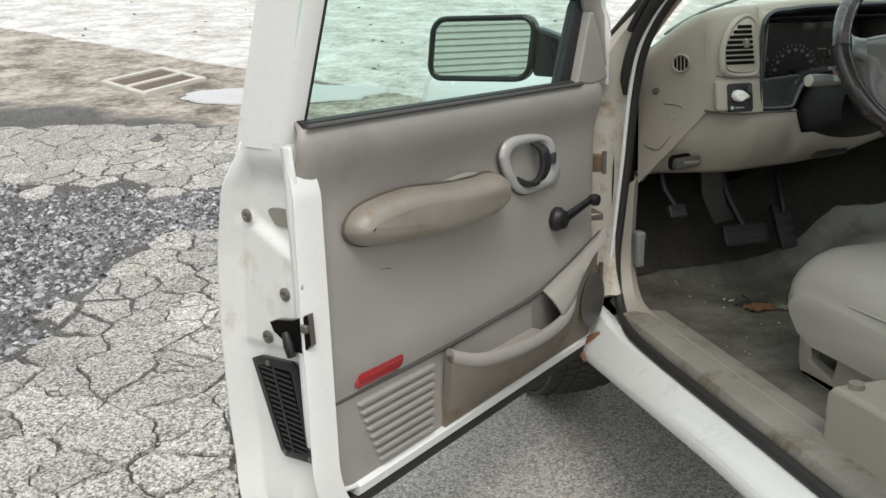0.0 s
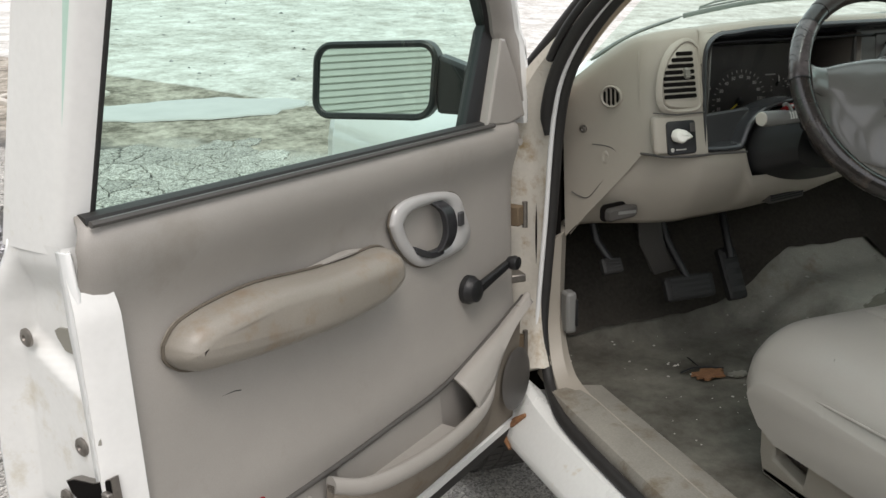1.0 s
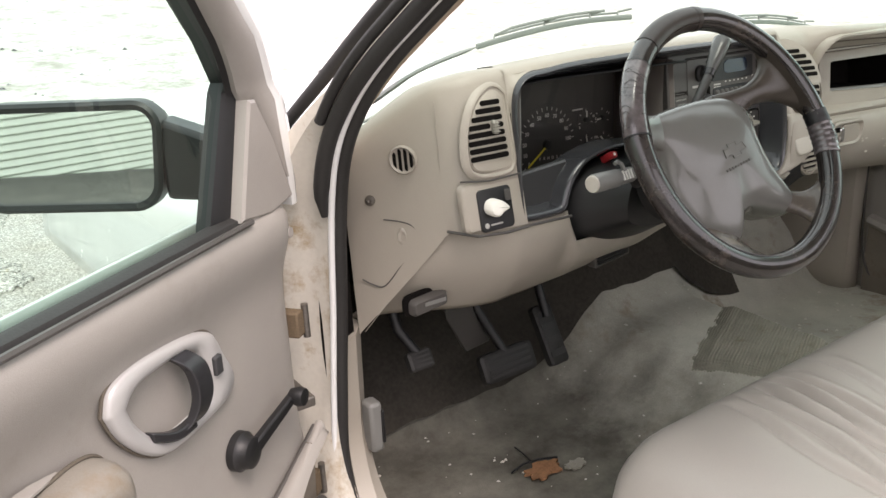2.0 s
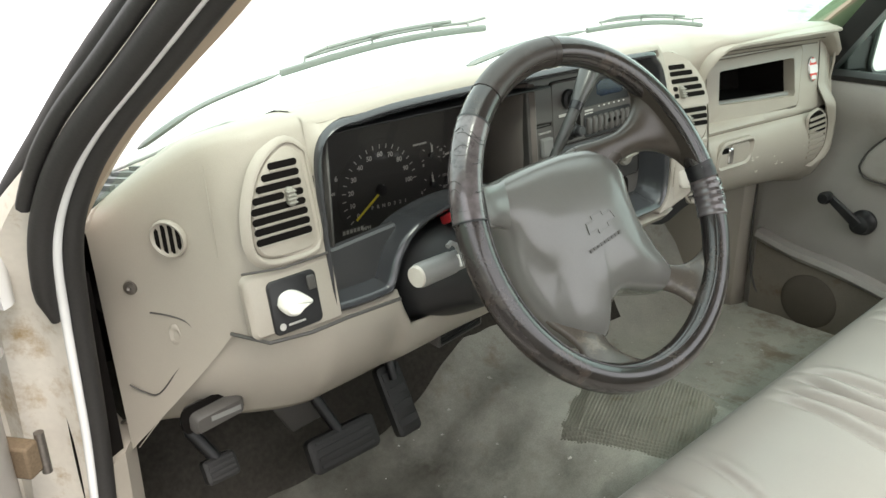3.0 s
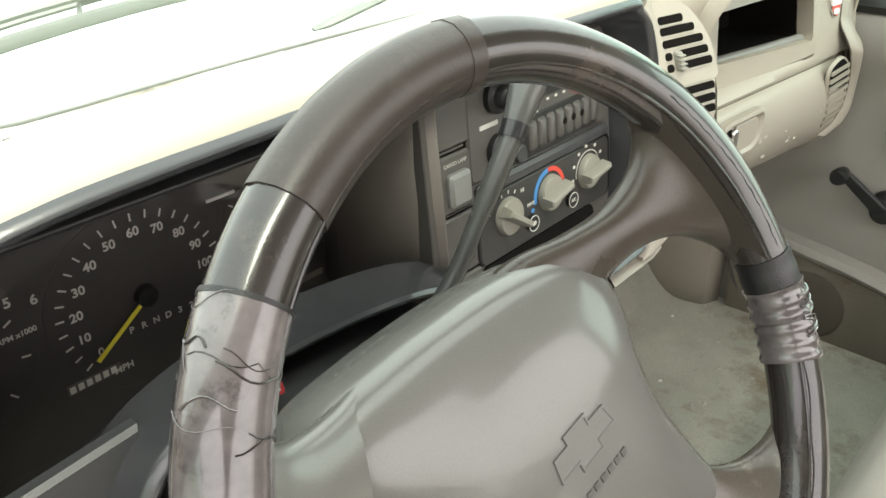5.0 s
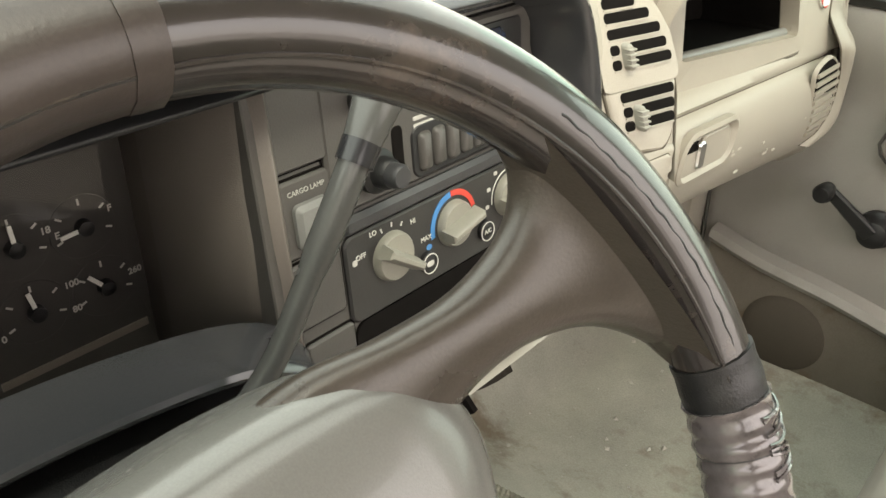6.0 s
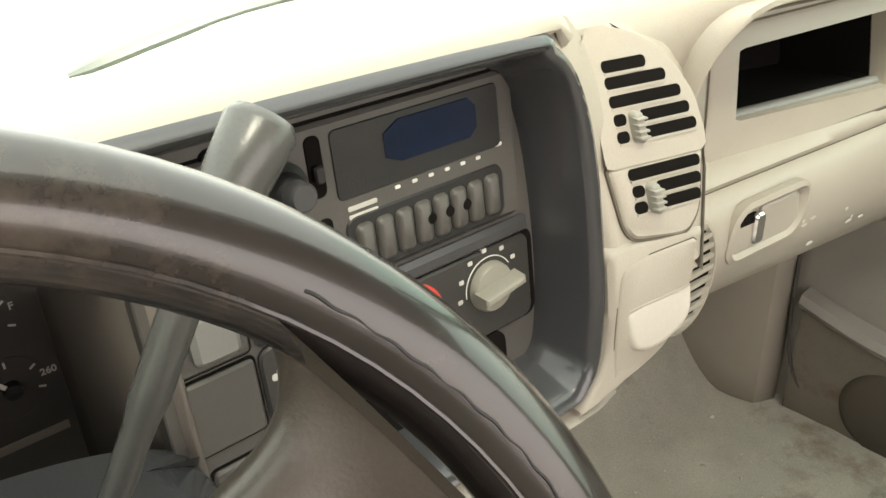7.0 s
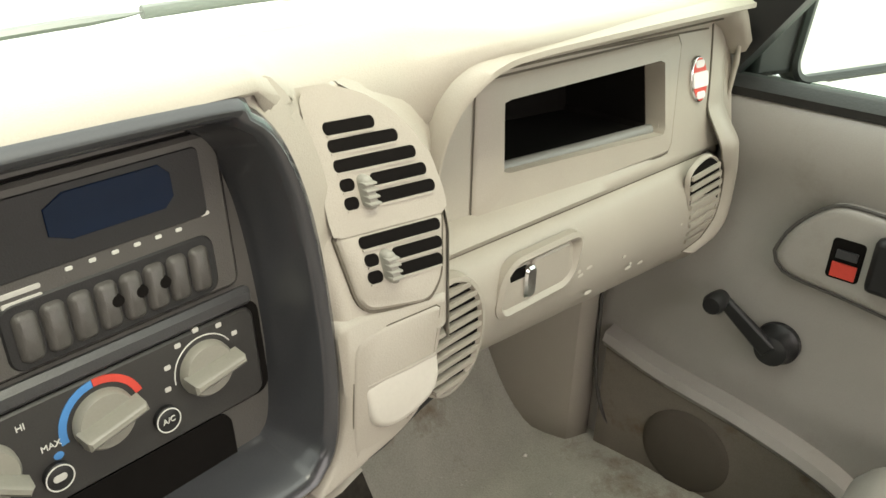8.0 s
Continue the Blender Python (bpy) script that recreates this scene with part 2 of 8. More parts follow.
def ellipse(cx, cz, a, b, n=32, start=0.0):
    return [(cx + a * math.cos(start + 2 * math.pi * i / n), cz + b * math.sin(start + 2 * math.pi * i / n)) for i in range(n)]


def inset(pts, d):
    """Moves a closed outline (anticlockwise) inwards by d."""
    out, n = [], len(pts)
    for i in range(n):
        p0, p1, p2 = Vector(pts[i - 1]), Vector(pts[i]), Vector(pts[(i + 1) % n])
        a, b = (p1 - p0).normalized(), (p2 - p1).normalized()
        na, nb = Vector((-a.y, a.x)), Vector((-b.y, b.x))
        s = (na + nb)
        s = s.normalized() if s.length > 1e-6 else na
        out.append(tuple(p1 + s * d / max(0.4, s.dot(na))))
    return out


def rounded(pts, r, n=4):
    """An outline with its corners rounded off; r is one radius or one a corner."""
    out, m = [], len(pts)
    rs = [r] * m if isinstance(r, (int, float)) else r
    for i in range(m):
        a, p, b = Vector(pts[i - 1]), Vector(pts[i]), Vector(pts[(i + 1) % m])
        q0 = p + (a - p).normalized() * min(rs[i], (a - p).length * 0.48)
        q1 = p + (b - p).normalized() * min(rs[i], (b - p).length * 0.48)
        for k in range(n + 1):
            t = k / n
            out.append(tuple(q0 * (1 - t) ** 2 + p * 2 * t * (1 - t) + q1 * t * t))
    return out


def spline(pts, n):
    """A smooth curve through points, n steps a span."""
    pts = [Vector(p) for p in pts]
    out = []
    for i in range(len(pts) - 1):
        p0, p1, p2, p3 = pts[max(0, i - 1)], pts[i], pts[i + 1], pts[min(len(pts) - 1, i + 2)]
        for k in range(n):
            t = k / n
            out.append(0.5 * ((2 * p1) + (p2 - p0) * t + (2 * p0 - 5 * p1 + 4 * p2 - p3) * t * t + (3 * p1 - p0 - 3 * p2 + p3) * t ** 3))
    return out + [pts[-1]]


def tube(pts, r, seg=12, bm=None, closed=False, flat=1.0):
    """A round rod along points; r is one radius or one a point."""
    pts = [Vector(p) for p in pts]
    n = len(pts)
    rs = [r] * n if isinstance(r, (int, float)) else list(r)
    loops, up = [], None
    for i, p in enumerate(pts):
        d = (pts[(i + 1) % n] - pts[i - 1]) if closed else (pts[min(n - 1, i + 1)] - pts[max(0, i - 1)])
        d.normalize()
        if up is None:
            up = Vector((0, 0, 1)) if abs(d.z) < 0.9 else Vector((1, 0, 0))
        side = d.cross(up).normalized()
        up = side.cross(d).normalized()
        loops.append([p + rs[i] * (math.cos(a) * side + flat * math.sin(a) * up) for a in (2 * math.pi * k / seg for k in range(seg))])
    if closed:
        loops.append(loops[0])
    return loft(loops, cap=(not closed, not closed), bm=bm)


def rod(p0, p1, r0, r1=None, seg=20, bm=None):
    return tube([p0, p1], [r0, r0 if r1 is None else r1], seg, bm)


def turned(profile, seg=32, m=None, bm=None):
    """A turned body: profile of (radius, height) about z."""
    bm = bm or bmesh.new()
    loops = [[(r * math.cos(2 * math.pi * k / seg), r * math.sin(2 * math.pi * k / seg), h) for k in range(seg)] for r, h in profile]
    if m is not None:
        loops = [[m @ Vector(p) for p in lp] for lp in loops]
    return loft(loops, bm=bm)


def frame_of(origin, x, z):
    """A matrix with its local z along z and its local x near x."""
    z = Vector(z).normalized()
    y = z.cross(Vector(x)).normalized()
    x = y.cross(z)
    return Matrix(((x.x, y.x, z.x, origin[0]), (x.y, y.y, z.y, origin[1]), (x.z, y.z, z.z, origin[2]), (0, 0, 0, 1)))


def words(text, size, mat, parent, m, name="lettering", thick=0.0003, bold=0.0):
    cu = bpy.data.curves.new(name, "FONT")
    cu.body, cu.size, cu.align_x, cu.align_y, cu.extrude, cu.offset = text, size, "CENTER", "CENTER", thick, bold
    tmp = new("lettering_source", cu)
    me = bpy.data.meshes.new_from_object(tmp.evaluated_get(bpy.context.evaluated_depsgraph_get()))
    bpy.data.objects.remove(tmp)
    bpy.data.curves.remove(cu)
    me.materials.clear()
    me.materials.append(mat)
    ob = new(name, me)
    ob.parent = parent
    ob.matrix_local = m
    return ob


def gauss(x, s):
    return math.exp(-(x / s) ** 2)


def sheet(fn, us, vs, bm=None):
    """A grid of fn(u, v) points."""
    bm = bm or bmesh.new()
    g = [[bm.verts.new(fn(u, v)) for v in vs] for u in us]
    for i in range(len(us) - 1):
        for j in range(len(vs) - 1):
            bm.faces.new((g[i][j], g[i + 1][j], g[i + 1][j + 1], g[i][j + 1]))
    return bm


def steps(a, b, n):
    return [a + (b - a) * i / n for i in range(n + 1)]


# ---------- ground ----------
def ground_z(x, y):
    s = max(-4.0, min(26.0, y - 0.5))
    return 0.10 + 0.12 * s


def ground_material():
    m = bpy.data.materials.new("old_lot")
    m.use_nodes = True
    nt = m.node_tree
    b = nt.nodes["Principled BSDF"]
    co = nt.nodes.new("ShaderNodeTexCoord")

    def tex(kind, scale, **kw):
        n = nt.nodes.new(kind)
        n.inputs["Scale"].default_value = scale
        for k, v in kw.items():
            n.inputs[k].default_value = v
        nt.links.new(co.outputs["Object"], n.inputs["Vector"])
        return n

    def ramp(src, p0, p1, c0, c1):
        r = nt.nodes.new("ShaderNodeValToRGB")
        r.color_ramp.elements[0].position, r.color_ramp.elements[1].position = p0, p1
        r.color_ramp.elements[0].color, r.color_ramp.elements[1].color = (*c0, 1), (*c1, 1)
        nt.links.new(src, r.inputs["Fac"])
        return r.outputs["Color"]

    def mix(f, a, c):
        n = nt.nodes.new("ShaderNodeMix")
        n.data_type = "RGBA"
        nt.links.new(f, n.inputs["Factor"])
        nt.links.new(a, n.inputs["A"])
        nt.links.new(c, n.inputs["B"])
        return n.outputs["Result"]

    def maths(op, a, c):
        n = nt.nodes.new("ShaderNodeMath")
        n.operation = op
        for i, v in enumerate((a, c)):
            if isinstance(v, (int, float)):
                n.inputs[i].default_value = v
            else:
                nt.links.new(v, n.inputs[i])
        return n.outputs[0]

    sep = nt.nodes.new("ShaderNodeSeparateXYZ")
    nt.links.new(co.outputs["Object"], sep.inputs[0])
    wob = tex("ShaderNodeTexNoise", 0.9, Detail=6, Roughness=0.6).outputs["Fac"]
    speck = tex("ShaderNodeTexNoise", 150, Detail=6, Roughness=0.75).outputs["Fac"]
    blot = tex("ShaderNodeTexNoise", 2.5, Detail=7, Roughness=0.65).outputs["Fac"]
    pick = nt.nodes.new("ShaderNodeSeparateColor")
    nt.links.new(tex("ShaderNodeTexVoronoi", 190).outputs["Color"], pick.inputs[0])
    cells = pick.outputs[0]
    grain = maths("ADD", maths("MULTIPLY", speck, 0.75), maths("MULTIPLY", cells, 0.25))
    grey = ramp(grain, 0.36, 0.66, (0.21, 0.203, 0.192), (0.64, 0.617, 0.58))
    grey = mix(ramp(blot, 0.42, 0.66, (0, 0, 0), (0.7, 0.7, 0.7)), grey, ramp(grain, 0.36, 0.66, (0.15, 0.132, 0.108), (0.50, 0.455, 0.385)))
    mid = tex("ShaderNodeTexNoise", 14, Detail=8, Roughness=0.75).outputs["Fac"]
    mud = ramp(maths("ADD", maths("MULTIPLY", blot, 0.5), maths("MULTIPLY", mid, 0.5)), 0.41, 0.59, (0.10, 0.085, 0.062), (0.48, 0.43, 0.36))
    pale = ramp(maths("ADD", maths("MULTIPLY", blot, 0.5), maths("MULTIPLY", mid, 0.5)), 0.40, 0.60, (0.34, 0.32, 0.285), (0.74, 0.73, 0.70))
    wb = maths("MULTIPLY", maths("SUBTRACT", wob, 0.5), 1.4)
    near = maths("ADD", maths("ADD", maths("MULTIPLY", sep.outputs["X"], 0.6), sep.outputs["Y"]), wb)
    far = maths("ADD", maths("ADD", maths("MULTIPLY", sep.outputs["X"], 1.21), sep.outputs["Y"]), maths("MULTIPLY", wb, 0.35))
    to_mud = ramp(maths("MULTIPLY", near, 0.1), 0.31, 0.335, (0, 0, 0), (1, 1, 1))
    to_pale = ramp(maths("MULTIPLY", far, 0.1), 0.44, 0.446, (0, 0, 0), (1, 1, 1))
    bed = ramp(grain, 0.36, 0.66, (0.022, 0.021, 0.020), (0.16, 0.152, 0.14))
    lane = ramp(maths("ADD", maths("MULTIPLY", sep.outputs["X"], -0.2), maths("MULTIPLY", wb, 0.03)), 0.272, 0.285, (0, 0, 0), (1, 1, 1))
    colour = mix(to_pale, mix(to_mud, mix(lane, grey, bed), mud), pale)
    nt.links.new(colour, b.inputs["Base Color"])
    nt.links.new(ramp(blot, 0.45, 0.7, (0.9, 0.9, 0.9), (0.55, 0.55, 0.55)), b.inputs["Roughness"])
    bp = nt.nodes.new("ShaderNodeBump")
    bp.inputs["Strength"].default_value, bp.inputs["Distance"].default_value = 0.7, 0.006
    nt.links.new(maths("ADD", speck, maths("MULTIPLY", blot, 0.6)), bp.inputs["Height"])
    nt.links.new(bp.outputs["Normal"], b.inputs["Normal"])
    return m


LOT = ground_material()


def build_ground():
    xs = [-900, -200, -60, -25] + steps(-12, 8, 50) + [25, 60, 200, 900]
    ys = [-900, -200, -60, -20, -8] + steps(-4, 14, 72) + [17, 20, 24, 26.5, 40, 80, 200, 900]

    def bumpy(x, y):
        near = gauss(x + 2.5, 8) * gauss(y - 2, 9)
        return (x, y, ground_z(x, y) + near * 0.012 * noise.noise((x * 1.7, y * 1.7, 0)))
    g = part("ground", sheet(bumpy, xs, ys), LOT, smooth=60)
    tagged(g, "cracked old asphalt lot with muddy drain area and pale concrete beyond", "ground", kind="structure")


build_ground()

# ---------- cab shell ----------
cab = empty("truck_cab", "white pickup truck cab shell with worn paint and open driver side", "truck")
# rocker sills: an L-shaped pressing along each side
def sill_loft(x, s):
    rows = []
    for y in steps(0.135, -0.95, 14):
        zb = 0.395 + 0.035 * min(1, max(0, (0.135 - y) / 0.6))
        f = max(0.0, (y - 0.03) / 0.105)
        sec = [(0.035, zb - 0.02), (0.0, zb), (-0.004, zb + 0.018), (0.004, zb + 0.036), (0.030, 0.474 + 0.02 * f), (0.042, 0.486 + 0.03 * f), (0.058, 0.490 + 0.035 * f), (0.09, 0.488), (0.20, 0.488), (0.20, zb - 0.02)]
        rows.append([(x + a * s, y, z) for a, z in sec])
    return loft(rows)


part("sill", sill_loft(-0.694, 1), SILL, cab, "white painted sill with rust stains", 30, 0.006)
part("passenger_sill", sill_loft(1.164, -1), SILL, cab, "", 30, 0.006)
# black weatherstrip along the sill and up the jamb into the pillar
strip_pts = [(-0.632, -0.95, 0.497), (-0.632, -0.5, 0.497), (-0.632, -0.08, 0.498), (-0.610, 0.055, 0.507), (-0.596, 0.115, 0.54), (-0.590, 0.150, 0.61), (-0.581, 0.154, 0.72), (-0.574, 0.143, 0.86), (-0.576, 0.115, 1.02), (-0.580, 0.075, 1.12), (-0.572, 0.030, 1.19), (-0.558, -0.030, 1.25), (-0.531, -0.112, 1.318), (-0.501, -0.24, 1.415), (-0.488, -0.36, 1.505), (-0.475, -0.46, 1.565), (-0.47, -0.65, 1.60), (-0.47, -0.95, 1.60)]
strip_line = spline(strip_pts, 6)
part("weatherstrip", tube(strip_line, 0.0115, 12), RUBBER, cab, "black rubber door weatherstrip", 60)
outer_seal = [q + Vector((-0.0275, 0.004, -0.002)) for q in strip_line if q.z > 1.030 and q.y > -0.46]
outer_seal[0] += Vector((0.006, 0.002, -0.012))
part("outer_seal", tube(outer_seal, [0.005, 0.009] + [0.0105] * (len(outer_seal) - 2), 12, flat=1.2), RUBBER, cab, "thick black upper door seal", 60)
part("seal_lip", tube([q + Vector((-0.012, 0.010, 0.012)) for q in outer_seal[8:]], 0.0075, 8), RUBBER, cab, "", 60)
part("seal_flange", tube([q + Vector((-0.0150, -0.004, 0.0)) for q in strip_line if q.z > 0.60 and q.y > -0.46], 0.0052, 8), WHITE, cab, "bare white pinch flange", 60)
gutter = spline([(-0.60, 0.29, 1.085), (-0.585, 0.255, 1.135), (-0.575, 0.13, 1.215), (-0.562, 0.0, 1.30), (-0.53, -0.16, 1.41), (-0.49, -0.34, 1.54)], 6)
part("windshield_moulding", tube(gutter, 0.010, 8), RUBBER, cab, "", 60)


# hinge pillar: white jamb between strip and door hinge
def pillar(line, offs):
    return loft([[p + Vector(o) for o in offs] for p in line])


def jamb_row(p):
    """A flange that carries the strip, then a recessed face that turns outwards to the hinges."""
    w = 1.0 if p.z < 1.08 else max(0.25, 1.0 - 5.0 * (p.z - 1.08))
    lo_ = min(1.0, max(0.0, (0.70 - p.z) / 0.15))
    deep = ((0.012, 0.03), (0.006, 0.000), (-0.012, -0.004), (-0.019, 0.001), (-0.024, 0.016), (-0.033, 0.034), (-0.048, 0.046), (-0.066, 0.056), (-0.078, 0.100), (0.0, 0.12))
    wide = ((0.012, 0.03), (0.006, -0.012), (-0.014, -0.020), (-0.026, -0.012), (-0.040, 0.010), (-0.060, 0.030), (-0.074, 0.045), (-0.092, 0.080), (-0.090, 0.120), (0.0, 0.12))
    drop = (0, 0, 0, 0, -0.01, -0.03, -0.05, -0.07, -0.07, 0.0)
    out = []
    for k, ((dx, dy), (wx, wy)) in enumerate(zip(deep, wide)):
        x, y = dx + (wx - dx) * lo_, dy + (wy - dy) * lo_
        if k > 4:
            x, y = -0.014 + (x + 0.014) * w, 0.02 + (y - 0.02) * w
        out.append(p + Vector((x, y, drop[k] * lo_)))
    return out


part("hinge_pillar", loft([jamb_row(p) for p in strip_line if p.z > 0.545 and p.y > -0.47]), JAMB, cab, "dirty white jamb with brown stains", 35)
# grimy hinge well between the jamb and the fender
part("hinge_well", loft([[(-0.700, 0.205, z), (-0.640, 0.235, z), (-0.585, 0.245, z)] for z in (0.46, 1.08)], closed=False), JAMB, cab, "grimy white hinge well", 30, solid=0.006)
part("check_strap", box(-0.672, -0.640, 0.120, 0.205, 0.735, 0.752), STEEL, cab, "", 30, 0.003)
# inner pillar trim
trim_line = spline([(-0.556, 0.165, 1.09), (-0.553, 0.12, 1.135), (-0.536, 0.02, 1.225), (-0.512, -0.06, 1.29), (-0.486, -0.155, 1.362), (-0.452, -0.31, 1.49), (-0.437, -0.40, 1.56)], 5)
part("pillar_trim", pillar(trim_line, [(-0.02, 0.02, 0.0), (-0.018, 0.002, -0.004), (0.0, -0.006, -0.006), (0.012, 0.0, 0), (0.010, 0.03, 0.01), (-0.015, 0.04, 0.01)]), PILLAR, cab, "beige plastic pillar trim", 35)
trim_r = spline([(1.03, 0.165, 1.09), (1.018, 0.10, 1.15), (0.995, 0.0, 1.24), (0.965, -0.13, 1.345), (0.93, -0.31, 1.49), (0.915, -0.40, 1.56)], 5)
part("passenger_pillar_trim", pillar(trim_r, [(0.05, 0.02, 0.0), (0.035, -0.035, -0.01), (0.0, -0.03, -0.01), (-0.018, 0.0, 0), (-0.01, 0.03, 0.01), (0.03, 0.04, 0.01)]), PILLAR, cab, "", 35)
part("passenger_pillar", loft([[Vector((0.47 - q.x, q.y, q.z)) for q in jamb_row(p)] for p in strip_line if p.z > 0.545 and p.y > -0.47]), JAMB, cab, "", 35)
# kick panel trim beside the footwell with its lower scuff plate
kick_line = spline([(-0.575, 0.165, 0.815), (-0.575, 0.17, 0.72), (-0.578, 0.165, 0.62), (-0.59, 0.11, 0.545), (-0.60, 0.02, 0.518), (-0.602, -0.2, 0.516), (-0.602, -0.95, 0.516)], 6)
part("kick_panel", pillar(kick_line, [(0.0, -0.018, -0.012), (0.028, -0.014, 0.0), (0.05, 0.01, 0.006), (0.052, 0.10, 0.006), (0.0, 0.10, -0.01)]), TRIM, cab, "grey plastic kick panel and scuff plate", 35)
part("scuff_plate", loft([[(-0.618, y, 0.508), (-0.612, y, 0.519), (-0.56, y, 0.523), (-0.50, y, 0.512), (-0.50, y, 0.49), (-0.618, y, 0.49)] for y in steps(0.06, -0.95, 6)]), SCUFF, cab, "dirty grey plastic scuff plate", 35)
ck = empty("kick_panel_vent", "small grey latch block on the kick panel", "vent", at=(-0.529, 0.157, 0.645))
part("body", box(-0.012, 0.012, -0.02, 0.012, -0.045, 0.045), STALK, ck, bevel=0.006)
part("slot", box(0.008, 0.0135, -0.0225, -0.012, -0.03, 0.03), BLACK, ck, bevel=0.002)

# roof, rear wall and firewall close the cab
part("roof", loft([[(x, y, 1.66 - 0.10 * (abs(x - 0.235) / 0.75) ** 3 - 0.05 * max(0, y + 0.45) * 3) for x in steps(-0.52, 0.99, 16)] for y in steps(-0.36, -1.0, 6)], closed=False), TRIM, cab, "", 60, solid=0.03)
part("rear_wall", loft([[(-0.66, -1.0, 0.45), (1.13, -1.0, 0.45), (1.13, -1.0, 1.12), (-0.66, -1.0, 1.12)], [(-0.66, -1.03, 0.45), (1.13, -1.03, 0.45), (1.13, -1.03, 1.12), (-0.66, -1.03, 1.12)]]), TRIM, cab)
for px in (-0.58, 1.05):
    part("rear_post", box(px - 0.08, px + 0.08, -1.04, -0.96, 1.12, 1.62), TRIM, cab, bevel=0.01)
part("header_rail", tube(spline([(-0.44, -0.39, 1.575), (-0.1, -0.35, 1.60), (0.235, -0.34, 1.61), (0.57, -0.35, 1.60), (0.91, -0.39, 1.575)], 6), 0.035, 10), TRIM, cab)
part("roof_rail", tube([(-0.45, -0.38, 1.575), (-0.50, -0.6, 1.60), (-0.52, -1.0, 1.58)], 0.035, 10), TRIM, cab)
part("passenger_roof_rail", tube([(0.92, -0.38, 1.575), (0.97, -0.6, 1.60), (0.99, -1.0, 1.58)], 0.035, 10), TRIM, cab)
# Both walls are near-black: the footwell's shade is put into their colour.
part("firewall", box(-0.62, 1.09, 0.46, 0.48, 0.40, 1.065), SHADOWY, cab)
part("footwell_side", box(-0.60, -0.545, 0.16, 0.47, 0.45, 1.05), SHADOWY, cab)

# carpeted floor: pan, tunnel and toe board in one moulded sheet
def floor_pt(x, y):
    toe = max(0.0, y - 0.20)
    z = 0.498 + 1.05 * toe * min(1, toe / 0.12)
    t = gauss(x - 0.235, 0.20) ** 1.0
    z += 0.135 * min(1.0, 1.45 * t) * (0.85 + 0.5 * max(0, y))
    z += 0.006 * gauss(x - 0.06, 0.05) * math.sin(y * 55 + 3 * noise.noise((x * 6, y * 6, 1))) * max(0.0, min(1.0, (y + 0.25) * 4))
    z += 0.004 * noise.noise((x * 9, y * 9, 3)) + 0.0025 * noise.noise((x * 30, y * 30, 1))
    hole = gauss(math.hypot((x + 0.258) / 1.5, y - 0.036), 0.018)
    return (x, y, z - 0.004 * hole)


def darken_driver_half(m):
    """Darker, mottled tone over the driver's half of the carpet."""
    nt = m.node_tree
    base = nt.nodes["Principled BSDF"].inputs["Base Color"]
    co = nt.nodes.new("ShaderNodeTexCoord")
    sep = nt.nodes.new("ShaderNodeSeparateXYZ")
    nz = nt.nodes.new("ShaderNodeTexNoise")
    nz.inputs["Scale"].default_value, nz.inputs["Detail"].default_value, nz.inputs["Roughness"].default_value = 5.0, 7, 0.7
    nt.links.new(co.outputs["Object"], sep.inputs[0])
    nt.links.new(co.outputs["Object"], nz.inputs["Vector"])
    ad = nt.nodes.new("ShaderNodeMath")
    ad.operation = "MULTIPLY_ADD"
    ad.inputs[1].default_value = -0.55
    nt.links.new(nz.outputs["Fac"], ad.inputs[0])
    nt.links.new(sep.outputs["X"], ad.inputs[2])
    mr = nt.nodes.new("ShaderNodeMapRange")
    mr.inputs["From Min"].default_value, mr.inputs["From Max"].default_value = -0.12, -0.36
    mr.inputs["To Min"].default_value, mr.inputs["To Max"].default_value = 0.0, 0.92
    nt.links.new(ad.outputs[0], mr.inputs["Value"])
    mx = nt.nodes.new("ShaderNodeMix")
    mx.data_type = "RGBA"
    nt.links.new(mr.outputs["Result"], mx.inputs["Factor"])
    nt.links.new(base.links[0].from_socket, mx.inputs["A"])
    dust = nt.nodes.new("ShaderNodeTexNoise")
    dust.inputs["Scale"].default_value, dust.inputs["Detail"].default_value, dust.inputs["Roughness"].default_value = 7.5, 9, 0.68
    nt.links.new(co.outputs["Object"], dust.inputs["Vector"])
    dr_ = nt.nodes.new("ShaderNodeValToRGB")
    dr_.color_ramp.elements[0].position, dr_.color_ramp.elements[1].position = 0.36, 0.68
    dr_.color_ramp.elements[0].color, dr_.color_ramp.elements[1].color = (0.055, 0.050, 0.041, 1), (0.18, 0.173, 0.146, 1)
    nt.links.new(dust.outputs["Fac"], dr_.inputs["Fac"])
    nt.links.new(dr_.outputs["Color"], mx.inputs["B"])
    nt.links.new(mx.outputs["Result"], base)


darken_driver_half(CARPET)
floor = part("floor", sheet(floor_pt, steps(-0.585, 1.06, 90), steps(-0.98, 0.47, 80)), CARPET, smooth=70)
tagged(floor, "stained grey moulded cab carpet with a torn rusty patch", "floor", kind="structure")
tear = empty("carpet_tear", "torn carpet patch exposing rusty brown floor metal", "carpet tear", at=(-0.258, 0.036, 0.5))
rng = random.Random(4)
def patch(cx, cy, rx, ry, z, jag, seed, n=26):
    r = random.Random(seed)
    pts = []
    for i in range(n):
        a = 2 * math.pi * i / n
        k = 1 + jag * (r.random() - 0.5)
        pts.append((cx + rx * k * math.cos(a), cy + ry * k * math.sin(a)))
    top = [(x, y, z) for x, y in pts]
    return loft([[(x, y, z - 0.004) for x, y in pts], top])
part("rusty_metal", patch(0, 0, 0.036, 0.022, 0.0065, 0.5, 1), RUST, tear, smooth=0)
